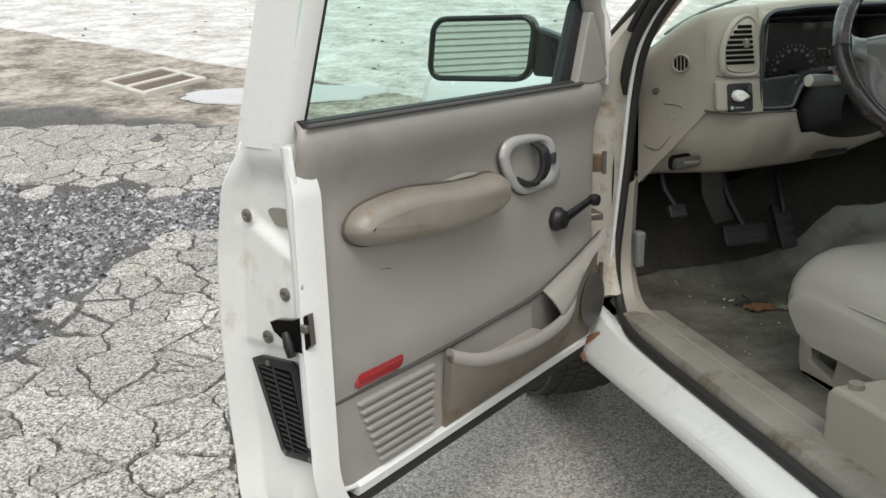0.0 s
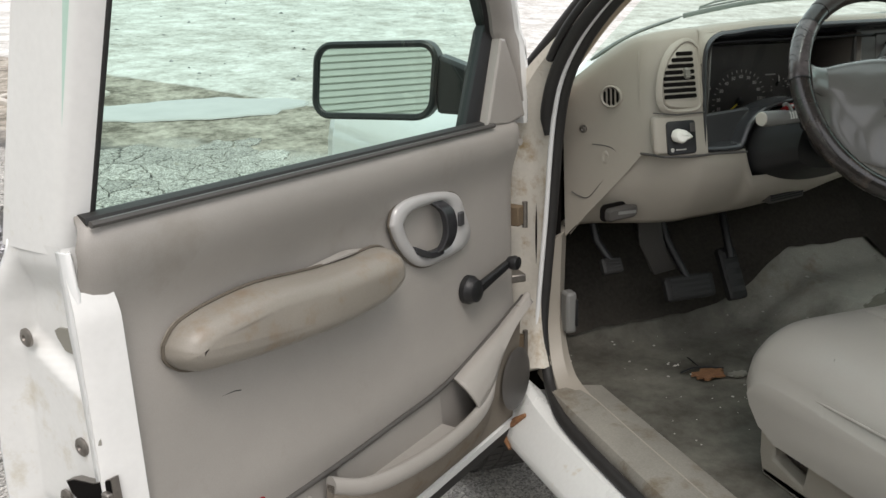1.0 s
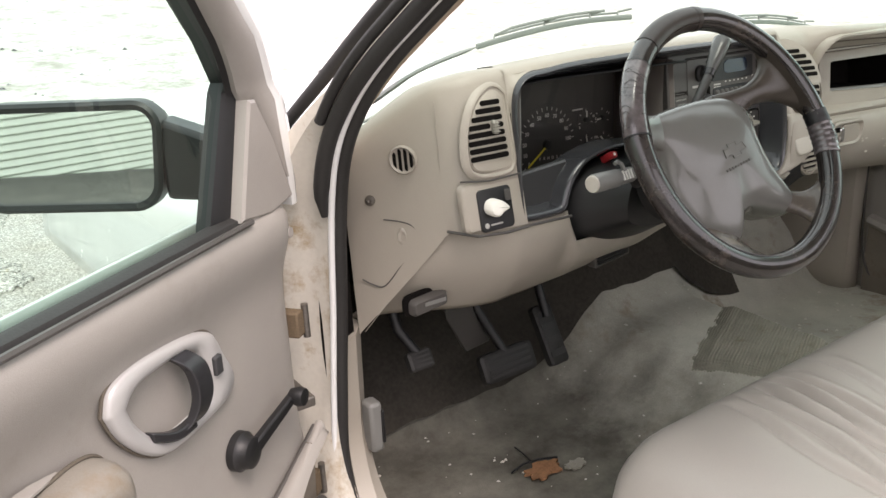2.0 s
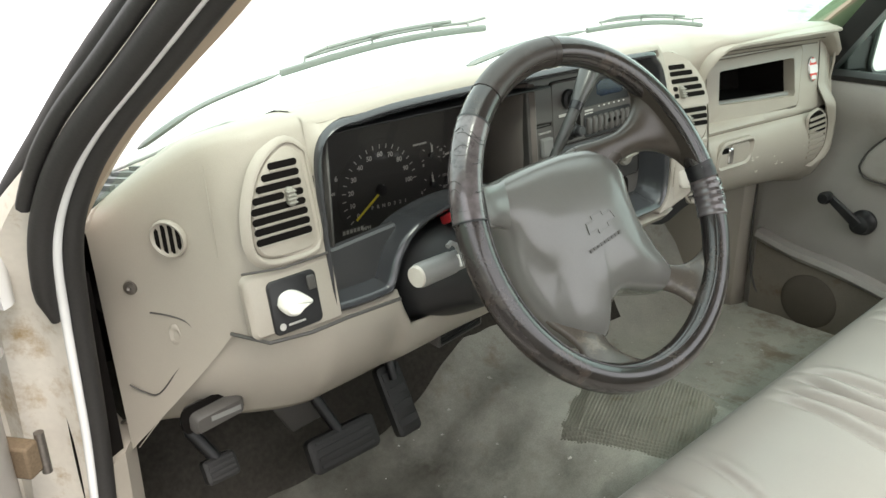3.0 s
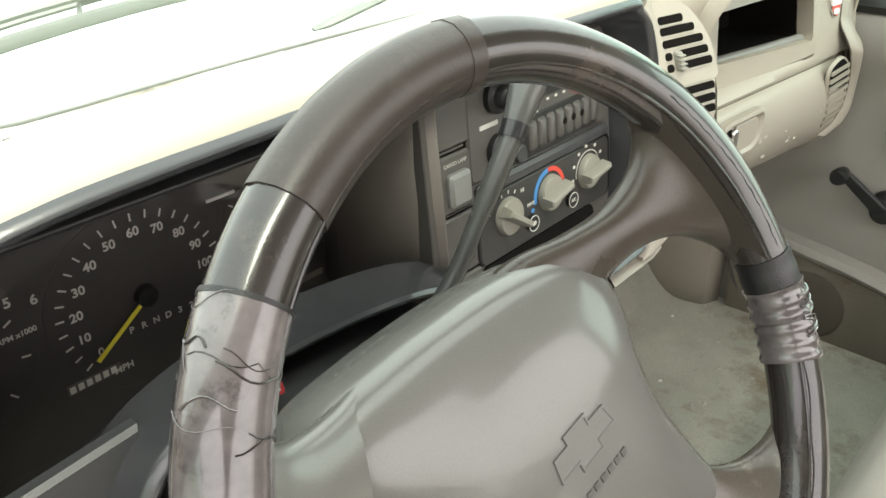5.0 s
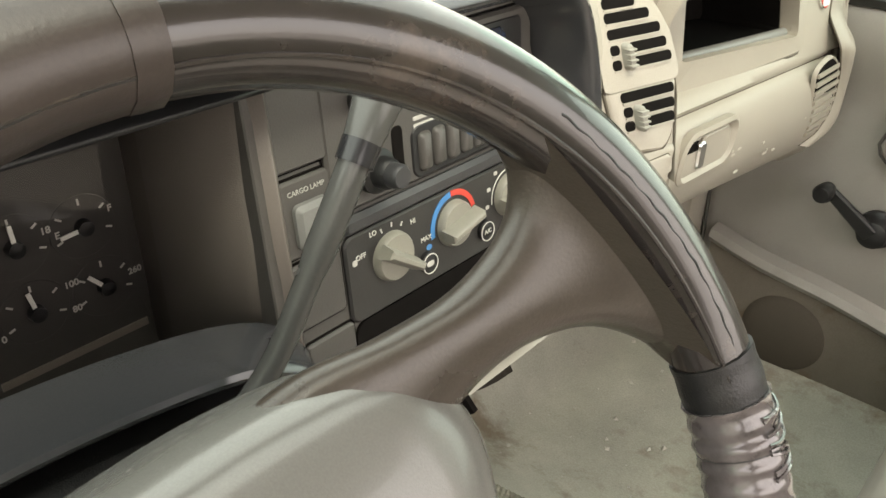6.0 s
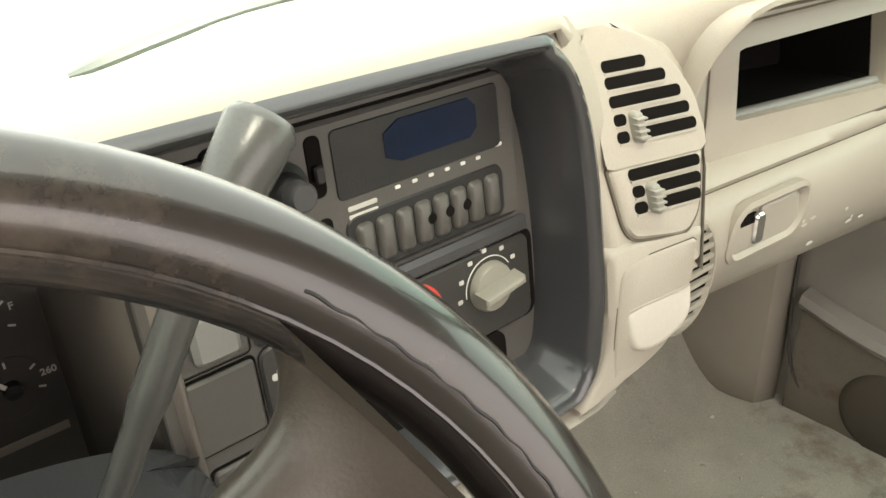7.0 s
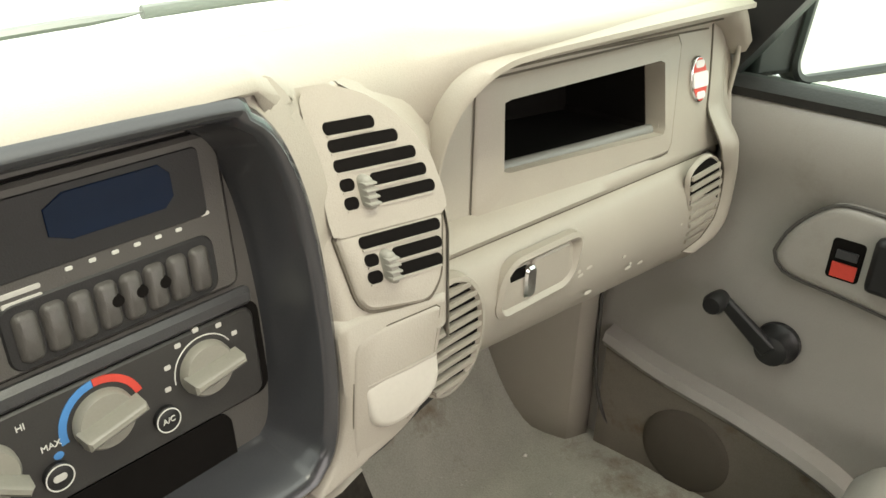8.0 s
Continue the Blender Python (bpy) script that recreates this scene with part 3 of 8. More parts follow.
part("torn_edge", tube([(-0.05, 0.028, 0.004), (-0.02, 0.031, 0.008), (0.012, 0.026, 0.007), (0.045, 0.012, 0.005)], 0.0022, 6), BLACK, tear)
part("slit", tube([(0.0, 0.03, 0.004), (0.004, 0.055, 0.005), (0.006, 0.085, 0.006)], 0.0015, 6), BLACK, tear)
part("carpet_flap", patch(0.055, -0.026, 0.022, 0.012, 0.008, 0.5, 3), CARPET, tear, "pale turned-up carpet flap", 0)

# coarse woven mat lying over the tunnel
def mat_pt(u, v):
    """u across and v along the mat, in cells of six millimetres."""
    ca, sa = math.cos(radians(24)), math.sin(radians(24))
    p, q = (u - 26) * 0.006, (v - 20) * 0.006
    x, y = 0.275 + p * ca - q * sa, -0.045 + p * sa + q * ca
    lift = 0.0026 * math.sin(math.pi * u) ** 2 * math.sin(math.pi * v) ** 2 + 0.004 * noise.noise((x * 8, y * 8, 4))
    edge = min(1.0, min(u, 52 - u, v, 40 - v) / 5 + 0.25 * noise.noise((u * 0.2, v * 0.2, 1)))
    return (x, y, floor_pt(x, y)[2] + 0.013 * edge - 0.003 + lift)


mat_ = part("floor_mat", sheet(mat_pt, steps(0, 52, 208), steps(0, 40, 160)), MAT, smooth=0)
tagged(mat_, "coarse woven greenish-grey mat draped over the floor tunnel", "mat")

# pale chips and crumbs trodden into the carpet
def crumbs():
    r = random.Random(8)
    bm = bmesh.new()
    for k in range(170):
        x, y = r.uniform(-0.5, 0.9), r.uniform(-0.2, 0.25)
        p = Vector(floor_pt(x, y)) + Vector((0, 0, 0.002))
        q = 0.0012 + 0.0035 * r.random() ** 3
        a = r.random() * 6.28
        v = [bm.verts.new(p + Vector((q * (0.6 + r.random()) * math.cos(a + t), q * (0.6 + r.random()) * math.sin(a + t), 0))) for t in (0, 1.6, 3.1, 4.6)]
        t = bm.verts.new(p + Vector((0, 0, q * 0.8)))
        for i in range(4):
            bm.faces.new((v[i], v[(i + 1) % 4], t))
    o = part("floor_crumbs", bm, SHARD, smooth=0)
    tagged(o, "pale chips and crumbs scattered on the carpet", "litter", kind="stuff")


crumbs()

# windshield and outside body
glass_w = part("windshield", sheet(lambda u, v: (0.235 + (-0.76 + 1.52 * u) * (1 - 0.12 * v), 0.285 - 0.09 * (2 * u - 1) ** 2 - 0.64 * v, 1.135 + 0.455 * v - 0.03 * (2 * u - 1) ** 4), steps(0, 1, 16), steps(0, 1, 8)), SHIELD, cab, "clear slightly green windshield", 60)
part("cowl", sheet(lambda u, v: (0.235 + (-0.86 + 1.72 * u), 0.30 - 0.10 * (2 * u - 1) ** 2 + 0.17 * v, 1.118 - 0.035 * v - 0.02 * (2 * u - 1) ** 4), steps(0, 1, 16), steps(0, 1, 3)), COWL, cab, "grey cowl panel", 60, solid=0.01)
part("hood", sheet(lambda u, v: (0.235 + (-0.78 + 1.56 * u), 0.46 - 0.07 * (2 * u - 1) ** 2 + 1.25 * v, 1.105 - 0.012 * v - 0.05 * v ** 3 - 0.035 * (2 * u - 1) ** 4 + 0.02 * gauss(abs(2 * u - 1) - 0.6, 0.12)), steps(0, 1, 24), steps(0, 1, 12)), WHITE, cab, "white painted hood", 60, solid=0.01)
for s, nm in ((1, "fender"), (-1, "passenger_fender")):
    xm = 0.235 - s * 0.235
    f = lambda x: (x if s > 0 else 0.47 - x)
    prof = [(-0.53, 1.075), (-0.60, 1.07), (-0.655, 1.045), (-0.70, 0.98), (-0.725, 0.86), (-0.735, 0.74), (-0.735, 0.70)]
    bm = loft([[(f(x), y, z - 0.05 * max(0, y - 0.9)) for x, z in prof] for y in steps(0.27, 1.75, 16)], closed=False)
    part(nm, bm, WHITE, cab, "white painted front fender", 60, solid=0.008)
part("fender_rear", loft([[(x, y, z) for y in steps(0.27, 0.36, 3)] for x, z in ((-0.735, 0.72), (-0.735, 0.60), (-0.73, 0.5))], closed=False), WHITE, cab, "", 60, solid=0.008)

for k in range(60):
    u = 0.02 + 0.0164 * k
    q = (2 * u - 1) ** 2
    part("cowl_slat", box(-0.0035, 0.0035, 0.0, 0.15, 0.0, 0.008, m=Matrix.Translation((0.235 + (-0.86 + 1.72 * u), 0.302 - 0.10 * q, 1.121 - 0.02 * q * q)) @ Matrix.Rotation(radians(-12), 4, "X")), COWL, cab, smooth=0)
# wipers on the windshield
def wiper(name, a, b, c):
    w = empty(name, "dark wiper arm and blade lying on the windshield", "wiper", "wipers", at=a)
    A = Vector(a)
    o = Vector((0, -0.006, 0.01))
    part("arm", tube([p - A for p in spline([a, Vector(a).lerp(Vector(b), 0.5) + Vector((-0.01, 0.0, 0.008)), b], 6)], [0.003, 0.007] + [0.008] * 3 + [0.006] * 6 + [0.004, 0.0012], 8, flat=0.6), WIPER, w)
    blade = [Vector(b) + (Vector(c) - Vector(b)) * k - A + o * math.sin(math.pi * k) for k in steps(0, 1, 10)]
    part("blade", tube(blade, 0.0032, 8, flat=1.5), WIPER, w)
    part("blade_bridge", tube([p + Vector((0, 0.0, 0.014)) for p in blade[2:9]], 0.0027, 6), WIPER, w)
    part("rear_bridge", tube([p + Vector((0.01, 0.012, 0.008)) for p in blade[1:10]], 0.0022, 6), WIPER, w)
    for k in (1, 4, 7, 9):
        part("claw", tube([blade[k], blade[k] + Vector((0.004, 0.004, 0.010)), blade[min(10, k + 1)] + Vector((0, 0, 0.014))], 0.0022, 6), WIPER, w)


wiper("wiper", (-0.43, 0.262, 1.150), (-0.272, 0.172, 1.233), (0.055, 0.140, 1.260))
wiper("wiper", (0.09, 0.215, 1.193), (0.34, 0.178, 1.226), (0.77, 0.215, 1.193))

# front tyre behind the door
tyre = empty("front_wheel", "worn black front tyre on the asphalt", "wheel", at=(-0.600, 0.575, 0.465))
prof = [(0.19, -0.10), (0.24, -0.112), (0.30, -0.115), (0.335, -0.105), (0.352, -0.085), (0.358, -0.05), (0.36, 0.0), (0.358, 0.05), (0.352, 0.085), (0.335, 0.105), (0.30, 0.115), (0.24, 0.112), (0.19, 0.10)]
rot = Matrix.Rotation(radians(90), 4, "Y") @ Matrix.Rotation(radians(0), 4, "Z")
part("tyre", turned(prof, 64, rot), TYRE, tyre, smooth=50)
tread = bmesh.new()
for k in range(72):
    a = 2 * math.pi * k / 72
    for j, x in enumerate((-0.088, -0.052, -0.017, 0.017, 0.052, 0.088)):
        aa = a + (0.02 if j % 2 else -0.02) + 0.25 * x
        m = Matrix.Rotation(aa, 4, "X") @ Matrix.Translation((x, 0, 0.3565 - 0.007 * (abs(x) / 0.088) ** 4))
        box(-0.0145, 0.0145, -0.0125, 0.0125, -0.004, 0.006, tread, m)
part("tread_pattern", tread, TYRE, tyre, smooth=0)
tagged(bpy.data.objects["tread_pattern"], kind="stuff")
part("rim", turned([(0.01, 0.06), (0.10, 0.06), (0.17, 0.08), (0.195, 0.10), (0.195, -0.10), (0.17, -0.09), (0.12, -0.04), (0.01, -0.04)], 40, rot), STEEL, tyre)


# ---------- open driver door; local x runs rearwards, y inwards, z up ----------
U, N, H = Vector((-0.798, -0.602, 0)), Vector((0.602, -0.798, 0)), Vector((-0.675, 0.11, 0))
DOOR = Matrix(((U.x, N.x, 0, H.x), (U.y, N.y, 0, H.y), (0, 0, 1, 0), (0, 0, 0, 1)))
door = empty("driver_door", "open white truck door with grey vinyl inner panel", "door", m=DOOR)


def trim_depth(u, z):
    """How far the moulded inner panel stands proud."""
    d = 0.0
    d += 0.020 * gauss(z - 1.03, 0.05)
    d -= 0.012 * gauss(z - 0.93, 0.05) * gauss(u - 0.55, 0.28)
    d += 0.008 * gauss(z - 0.66, 0.05)
    d -= 0.030 * max(0.0, (z - 1.045) / 0.02) ** 2 * 0.4
    d -= 0.012 * max(0.0, (u - 0.845) / 0.035) ** 2
    d -= 0.018 * max(0.0, (0.02 - u) / 0.04) ** 2
    return d


left = [(0.40, 0.745), (0.437, 0.817), (0.47, 0.856), (0.53, 0.873), (0.60, 0.877), (0.80, 0.877), (0.90, 0.877), (0.96, 0.879), (1.0, 0.880), (1.04, 0.880), (1.065, 0.868)]


def edge_u(z):
    for (z0, u0), (z1, u1) in zip(left, left[1:]):
        if z <= z1:
            return u0 + (u1 - u0) * max(0, (z - z0)) / (z1 - z0)
    return left[-1][1]


def front_u(z):
    return -0.025 + max(0.0, 0.50 - z) * 1.3


def low_z(u):
    return 0.452 - 0.018 * u


zs = steps(0, 1, 64)
part("inner_panel", sheet(lambda a, b: (lambda z: (lambda u: (u, trim_depth(u, z), z))(front_u(z) + (edge_u(z) - front_u(z)) * a))(0.445 + (1.066 - 0.445) * b), steps(0, 1, 70), zs), DOOR_TRIM, door, "scuffed grey vinyl panel", 60, solid=0.006)
# bottom strip of the white shell and the black rubber below
part("lower_edge", loft([[(u, -0.005, low_z(u) + 0.018), (u, 0.012, low_z(u) + 0.006), (u, 0.008, low_z(u) - 0.012), (u, -0.06, low_z(u) - 0.02), (u, -0.06, low_z(u) + 0.018)] for u in steps(-0.0, 0.80, 8)]), WHITE, door, "", 40)
part("bottom_seal", loft([[(u, 0.004, low_z(u) - 0.013), (u, 0.000, low_z(u) - 0.04), (u, -0.07, low_z(u) - 0.05), (u, -0.07, low_z(u) - 0.013)] for u in steps(0.0, 0.82, 8)]), RUBBER, door, "black rubber bottom seal", 40)


# white outer shell
def skin_v(z):
    pts = [(0.36, -0.165), (0.45, -0.18), (0.56, -0.187), (0.72, -0.186), (0.85, -0.172), (0.96, -0.145), (1.03, -0.112), (1.07, -0.10)]
    for (z0, v0), (z1, v1) in zip(pts, pts[1:]):
        if z <= z1:
            return v0 + (v1 - v0) * max(0, z - z0) / (z1 - z0)
    return pts[-1][1]


def top_in(z):
    """The door's rear edge steps in under the window post."""
    k = max(0.0, min(1.0, (z - 0.955) / 0.08))
    return k * k * (3 - 2 * k)


part("outer_skin", sheet(lambda u, z: (u - (0.019 * top_in(z) if u > 0.8 else 0), skin_v(z), z), steps(-0.06, 0.905, 12), steps(0.36, 1.035, 40)), WHITE, door, "white painted outer skin", 60, solid=0.004)


def shut_face(a, z):
    """The rear face of the door: a from the outer skin (0) to the panel's edge (1)."""
    v0, v1 = skin_v(z) + 0.002, 0.016 - 0.018 * top_in(z)
    v = v0 + (v1 - v0) * a
    u = 0.905 - 0.019 * top_in(z) - 0.028 * (1 - 0.95 * top_in(z)) * min(1, a * 7) + 0.014 * gauss(a - 0.93, 0.06) * (1 - 0.9 * top_in(z)) - 0.035 * max(0.0, (a - 0.93) / 0.07) ** 2
    mid = min(1.0, max(0.0, (a - 0.06) / 0.08)) * min(1.0, max(0.0, (0.86 - a) / 0.10))
    led = min(1.0, max(0.0, (z - (0.905 - 0.075 * max(0.0, a - 0.15))) / 0.018)) * min(1.0, max(0.0, (1.02 - z) / 0.05))
    u -= 0.014 * mid * led * led * (3 - 2 * led)
    low = min(1.0, max(0.0, (0.700 + 0.02 * a - z) / 0.014))
    u -= 0.006 * min(1.0, max(0.0, (a - 0.10) / 0.05)) * min(1.0, max(0.0, (0.93 - a) / 0.08)) * low
    u += 0.004 * gauss(z - 0.79, 0.03) * gauss(a - 0.72, 0.12)
    u += 0.006 * gauss(z - 0.42, 0.05)
    if z < 0.52:
        u -= 0.05 * ((0.52 - z) / 0.12) ** 2 * max(0, a - 0.55) * 2.2
    return (u, v, z)


part("shut_face", sheet(shut_face, steps(0, 1, 60), steps(0.36, 1.038, 110)), DOOR_JAMB, door, "white shut face with stains", 60)
rim_u = spline([(edge_u(z), z, 0) for z in (1.034, 1.02, 1.0, 0.95, 0.88, 0.75, 0.62, 0.54, 0.50)] + [(0.859, 0.476, 0), (0.834, 0.456, 0), (0.798, 0.447, 0), (0.72, 0.4445, 0), (0.55, 0.4465, 0), (0.30, 0.4505, 0), (0.02, 0.4555, 0)], 5)


def rim_section(i):
    p = rim_u[i]
    d = (rim_u[min(len(rim_u) - 1, i + 1)] - rim_u[max(0, i - 1)]).normalized()
    n = Vector((-d.y, d.x, 0)) if -d.y * (p.x - 0.4) + d.x * (p.y - 0.75) > 0 else Vector((d.y, -d.x, 0))
    fade = 1.0 - 0.45 * max(0.0, min(1.0, (p.y - 0.95) / 0.08))
    return [(p.x + n.x * o * fade, v - 0.006 * max(0.0, (p.y - 0.97) / 0.065) ** 2, p.y + n.y * o * fade) for o, v in ((-0.004, -0.010), (-0.003, -0.002), (-0.001, 0.0025), (0.002, 0.0045), (0.006, 0.0040), (0.0085, 0.000), (0.0095, -0.006), (0.0095, -0.014))]


part("edge_return", loft([rim_section(i) for i in range(len(rim_u))], closed=False), WHITE, door, "white rolled door edge", 60, solid=0.002)


# window frame: rear post, front post and glass, leaning in with the cab
def lean(z):
    return 0.30 * (z - 1.065)


post = [(0.884, -0.112), (0.884, -0.05), (0.882, -0.020), (0.876, -0.007), (0.852, -0.004), (0.848, -0.03), (0.852, -0.112)]
part("rear_post", loft([[(u - 0.06 * (z - 1.065), v + lean(z), z) for u, v in post] for z in steps(1.028, 1.62, 12)], cap=(False, True)), DOOR_JAMB, door, "white window post", 60)
part("post_seal", tube([(0.850 - 0.06 * (z - 1.065), -0.012 + lean(z), z) for z in steps(1.045, 1.60, 10)], 0.008, 8), RUBBER, door)
def along(table, z):
    """A value read off a short table of heights."""
    for (z0, a), (z1, b) in zip(table, table[1:]):
        if z <= z1:
            return a + (b - a) * max(0.0, z - z0) / (z1 - z0)
    return table[-1][1]


# front of the window: an upright black channel to the mirror, then everything slants back with the pillar
GLASS_U = [(1.05, 0.144), (1.083, 0.131), (1.168, 0.097), (1.231, 0.072), (1.283, 0.121), (1.321, 0.167), (1.56, 0.43)]
CHAN_U = [(1.05, 0.112), (1.076, 0.106), (1.208, 0.058), (1.25, 0.085), (1.28, 0.111), (1.32, 0.156), (1.56, 0.415)]
SAIL_U = [(1.05, -0.040), (1.074, -0.029), (1.15, 0.006), (1.207, 0.043)]
EDGE_U = [(1.05, -0.034), (1.10, -0.028), (1.20, -0.015), (1.28, 0.046), (1.32, 0.101), (1.56, 0.35)]
OUT_U = [(1.05, -0.060), (1.139, -0.066), (1.20, -0.055), (1.28, 0.008), (1.32, 0.057), (1.56, 0.31)]
front_z = sorted(steps(1.05, 1.56, 24) + [1.208, 1.231])


def lean_f(z):
    return 0.30 * max(0.0, z - 1.22)


part("front_post", loft([[(along(GLASS_U, z), -0.030 + lean_f(z), z), (along(GLASS_U, z), -0.010 + lean_f(z), z), (along(CHAN_U, z) + 0.012, -0.004 + lean_f(z), z), (along(CHAN_U, z) - 0.004, -0.002 + lean_f(z), z), (along(CHAN_U, z) - 0.004, -0.030 + lean_f(z), z)] for z in front_z]), BLACK, door, "black window channel", 40)
part("frame_trim", loft([[(a - 0.001, -0.020 + lean_f(z), z), (a, 0.004 + lean_f(z), z), (a + (b - a) * 0.25, 0.012 + lean_f(z), z), (a + (b - a) * 0.7, 0.013 + lean_f(z), z), (b, 0.010 + lean_f(z), z), (b, -0.020 + lean_f(z), z)] for z, a, b in [(z, along(SAIL_U, z) if z < 1.2075 else along(CHAN_U, z), along(EDGE_U, z)) for z in front_z if z > 1.09]]), DOOR_TRIM, door, "grey window frame trim", 50)
part("sail_frame", loft([[(b, -0.020 + lean_f(z), z), (b, 0.009 + lean_f(z), z), (b + (c - b) * 0.4, 0.010 + lean_f(z), z), (b + (c - b) * 0.8, 0.006 + lean_f(z), z), (c, -0.004 + lean_f(z), z), (c, -0.045 + lean_f(z), z)] for z, b, c in [(z, along(EDGE_U, z), along(OUT_U, z)) for z in front_z]]), WHITE, door, "white front window frame", 50)
part("frame_seal", tube([(along(OUT_U, z) - 0.002, -0.014 + lean_f(z), z) for z in front_z if z > 1.10], 0.0075, 8), RUBBER, door, "black frame seal", 60)
part("top_rail", tube([(0.40, 0.10, 1.562), (0.60, 0.145, 1.60), (0.86, 0.15, 1.60)], 0.022, 8), WHITE, door)
sail = [(0.106, 1.064), (0.034, 1.056), (-0.029, 1.066), (0.006, 1.150), (0.041, 1.2065), (0.058, 1.208)]
part("sail_panel", loft([[(u, -0.010, z) for u, z in sail], [(u, 0.013, z) for u, z in sail], [(u, 0.016, z) for u, z in inset(sail, 0.004)]] if sum(a[0] * b[1] - b[0] * a[1] for a, b in zip(sail, sail[1:] + sail[:1])) > 0 else [[(u, -0.010, z) for u, z in sail[::-1]], [(u, 0.013, z) for u, z in sail[::-1]], [(u, 0.016, z) for u, z in inset(sail[::-1], 0.004)]]), DOOR_TRIM, door, "grey triangular mirror cover", 30)


def glass_pt(a, z):
    u0 = along(GLASS_U, z) - 0.012
    u = u0 + (0.875 - u0) * a
    return (u, -0.017 + lean_f(z) * (1 - a) + lean(z) * a, z)


pane_d = part("window_glass", sheet(glass_pt, steps(0, 1, 12), steps(1.04, 1.56, 14)), GLASS, door, "green tinted window glass", 60)
pane_d.visible_shadow = False
part("belt_seal", loft([[(u, -0.014, 1.056), (u, -0.014, 1.068), (u, -0.002, 1.070), (u, 0.008, 1.067), (u, 0.011, 1.060)] for u in steps(0.10, 0.865, 8)]), RUBBER, door, "black belt weatherstrip", 40)
part("belt_trim", tube([(u, 0.019, 1.062) for u in steps(0.09, 0.866, 8)], 0.004, 6), STACK, door)

# armrest: a long padded pull with a finger ledge behind its top
ao = [(0.793, 0.902), (0.773, 0.921), (0.728, 0.931), (0.654, 0.935), (0.552, 0.925), (0.470, 0.922), (0.425, 0.923), (0.398, 0.914), (0.388, 0.892), (0.395, 0.866), (0.435, 0.847), (0.50, 0.842), (0.577, 0.843), (0.706, 0.855), (0.768, 0.864), (0.793, 0.884)]
ao = [(q.x, q.y) for q in spline([(u, z, 0) for u, z in ao + ao[:1]], 4)[:-1]]
ap = lambda d, v: [(u, v - 0.010 * max(0.0, (u - 0.70) / 0.1), z) for u, z in inset(ao, d)]
part("armrest", loft([ap(0.0, 0.0), ap(-0.001, 0.016), ap(0.001, 0.030), ap(0.006, 0.042), ap(0.012, 0.049), ap(0.018, 0.053), ap(0.024, 0.055)]), ARM, door, "tan soiled padded armrest", 70)
part("armrest_seam", tube([(u, 0.006, z) for u, z in inset(ao, -0.002) + inset(ao, -0.002)[:1]], 0.0022, 6), GROOVE, door)
part("pull_ledge", loft([[(u, 0.0, 0.924 + 0.012 * s), (u, 0.008 * s, 0.924 + 0.011 * s), (u, 0.018 * s, 0.924 + 0.008 * s), (u, 0.018 * s, 0.924 + 0.004 * s), (u, 0.0, 0.924)] for u, s in zip(steps(0.640, 0.425, 14), [0.02 + (k / 13) ** 1.5 * min(1.0, (13 - k) / 3 + 0.1) for k in range(14)])]), DOOR_TRIM, door, "moulded finger ledge", 60)

# inner handle in its silver bezel
hb = [(0.379, 0.946), (0.366, 0.970), (0.325, 0.980), (0.245, 0.973), (0.196, 0.957), (0.178, 0.925), (0.162, 0.888), (0.180, 0.864), (0.235, 0.857), (0.295, 0.858), (0.332, 0.876), (0.364, 0.912)]
hb = [(q.x, q.y) for q in spline([(u, z, 0) for u, z in hb + hb[:1]], 5)[:-1]]
hi = [(0.352, 0.942), (0.335, 0.956), (0.300, 0.960), (0.248, 0.957), (0.222, 0.945), (0.214, 0.915), (0.212, 0.890), (0.225, 0.877), (0.262, 0.873), (0.298, 0.876), (0.325, 0.895), (0.345, 0.922)]
hi = [(q.x, q.y) for q in spline([(u, z, 0) for u, z in hi + hi[:1]], 5)[:-1]]
lp = lambda pts, v: [(u, v + 0.0, z) for u, z in pts]
bez = part("handle_bezel", loft([lp(hb, 0.002), lp(hb, 0.009), lp(inset(hb, 0.004), 0.014), lp(inset(hi, -0.006), 0.015), lp(hi, 0.011), lp(inset(hi, 0.004), -0.004)], cap=(False, False)), SILVER, door, "silver handle bezel", 50)
part("bezel_rim", tube([(u, 0.004, z) for u, z in inset(hb, -0.001) + inset(hb, -0.001)[:1]], 0.002, 6), GROOVE, bez)
part("bezel_cup", loft([lp(inset(hi, 0.004), -0.004), lp(inset(hi, 0.012), -0.008)], cap=(False, True)), SILVER, bez, "", 50)
part("handle_lever", loft([[Vector(p) + Vector((o, q, 0)) for o, q in ((-0.014, -0.006), (0.014, -0.006), (0.014, 0.006), (-0.014, 0.006))] for p in spline([(0.262, 0.004, 0.962), (0.252, 0.024, 0.944), (0.252, 0.030, 0.912), (0.262, 0.026, 0.888), (0.274, 0.018, 0.878)], 5)]), LEVER_DARK, bez, "dark grey door lever", 40, 0.003)
part("lever_foot", loft([[Vector(p) + Vector((0, q, o)) for o, q in ((-0.006, -0.006), (0.006, -0.006), (0.006, 0.006), (-0.006, 0.006))] for p in spline([(0.266, 0.022, 0.881), (0.296, 0.018, 0.880), (0.326, 0.010, 0.894)], 4)]), LEVER_DARK, bez, "", 40, 0.002)
part("lock_slider", box(0.192, 0.207, 0.008, 0.020, 0.906, 0.930), DARK, bez, bevel=0.002)

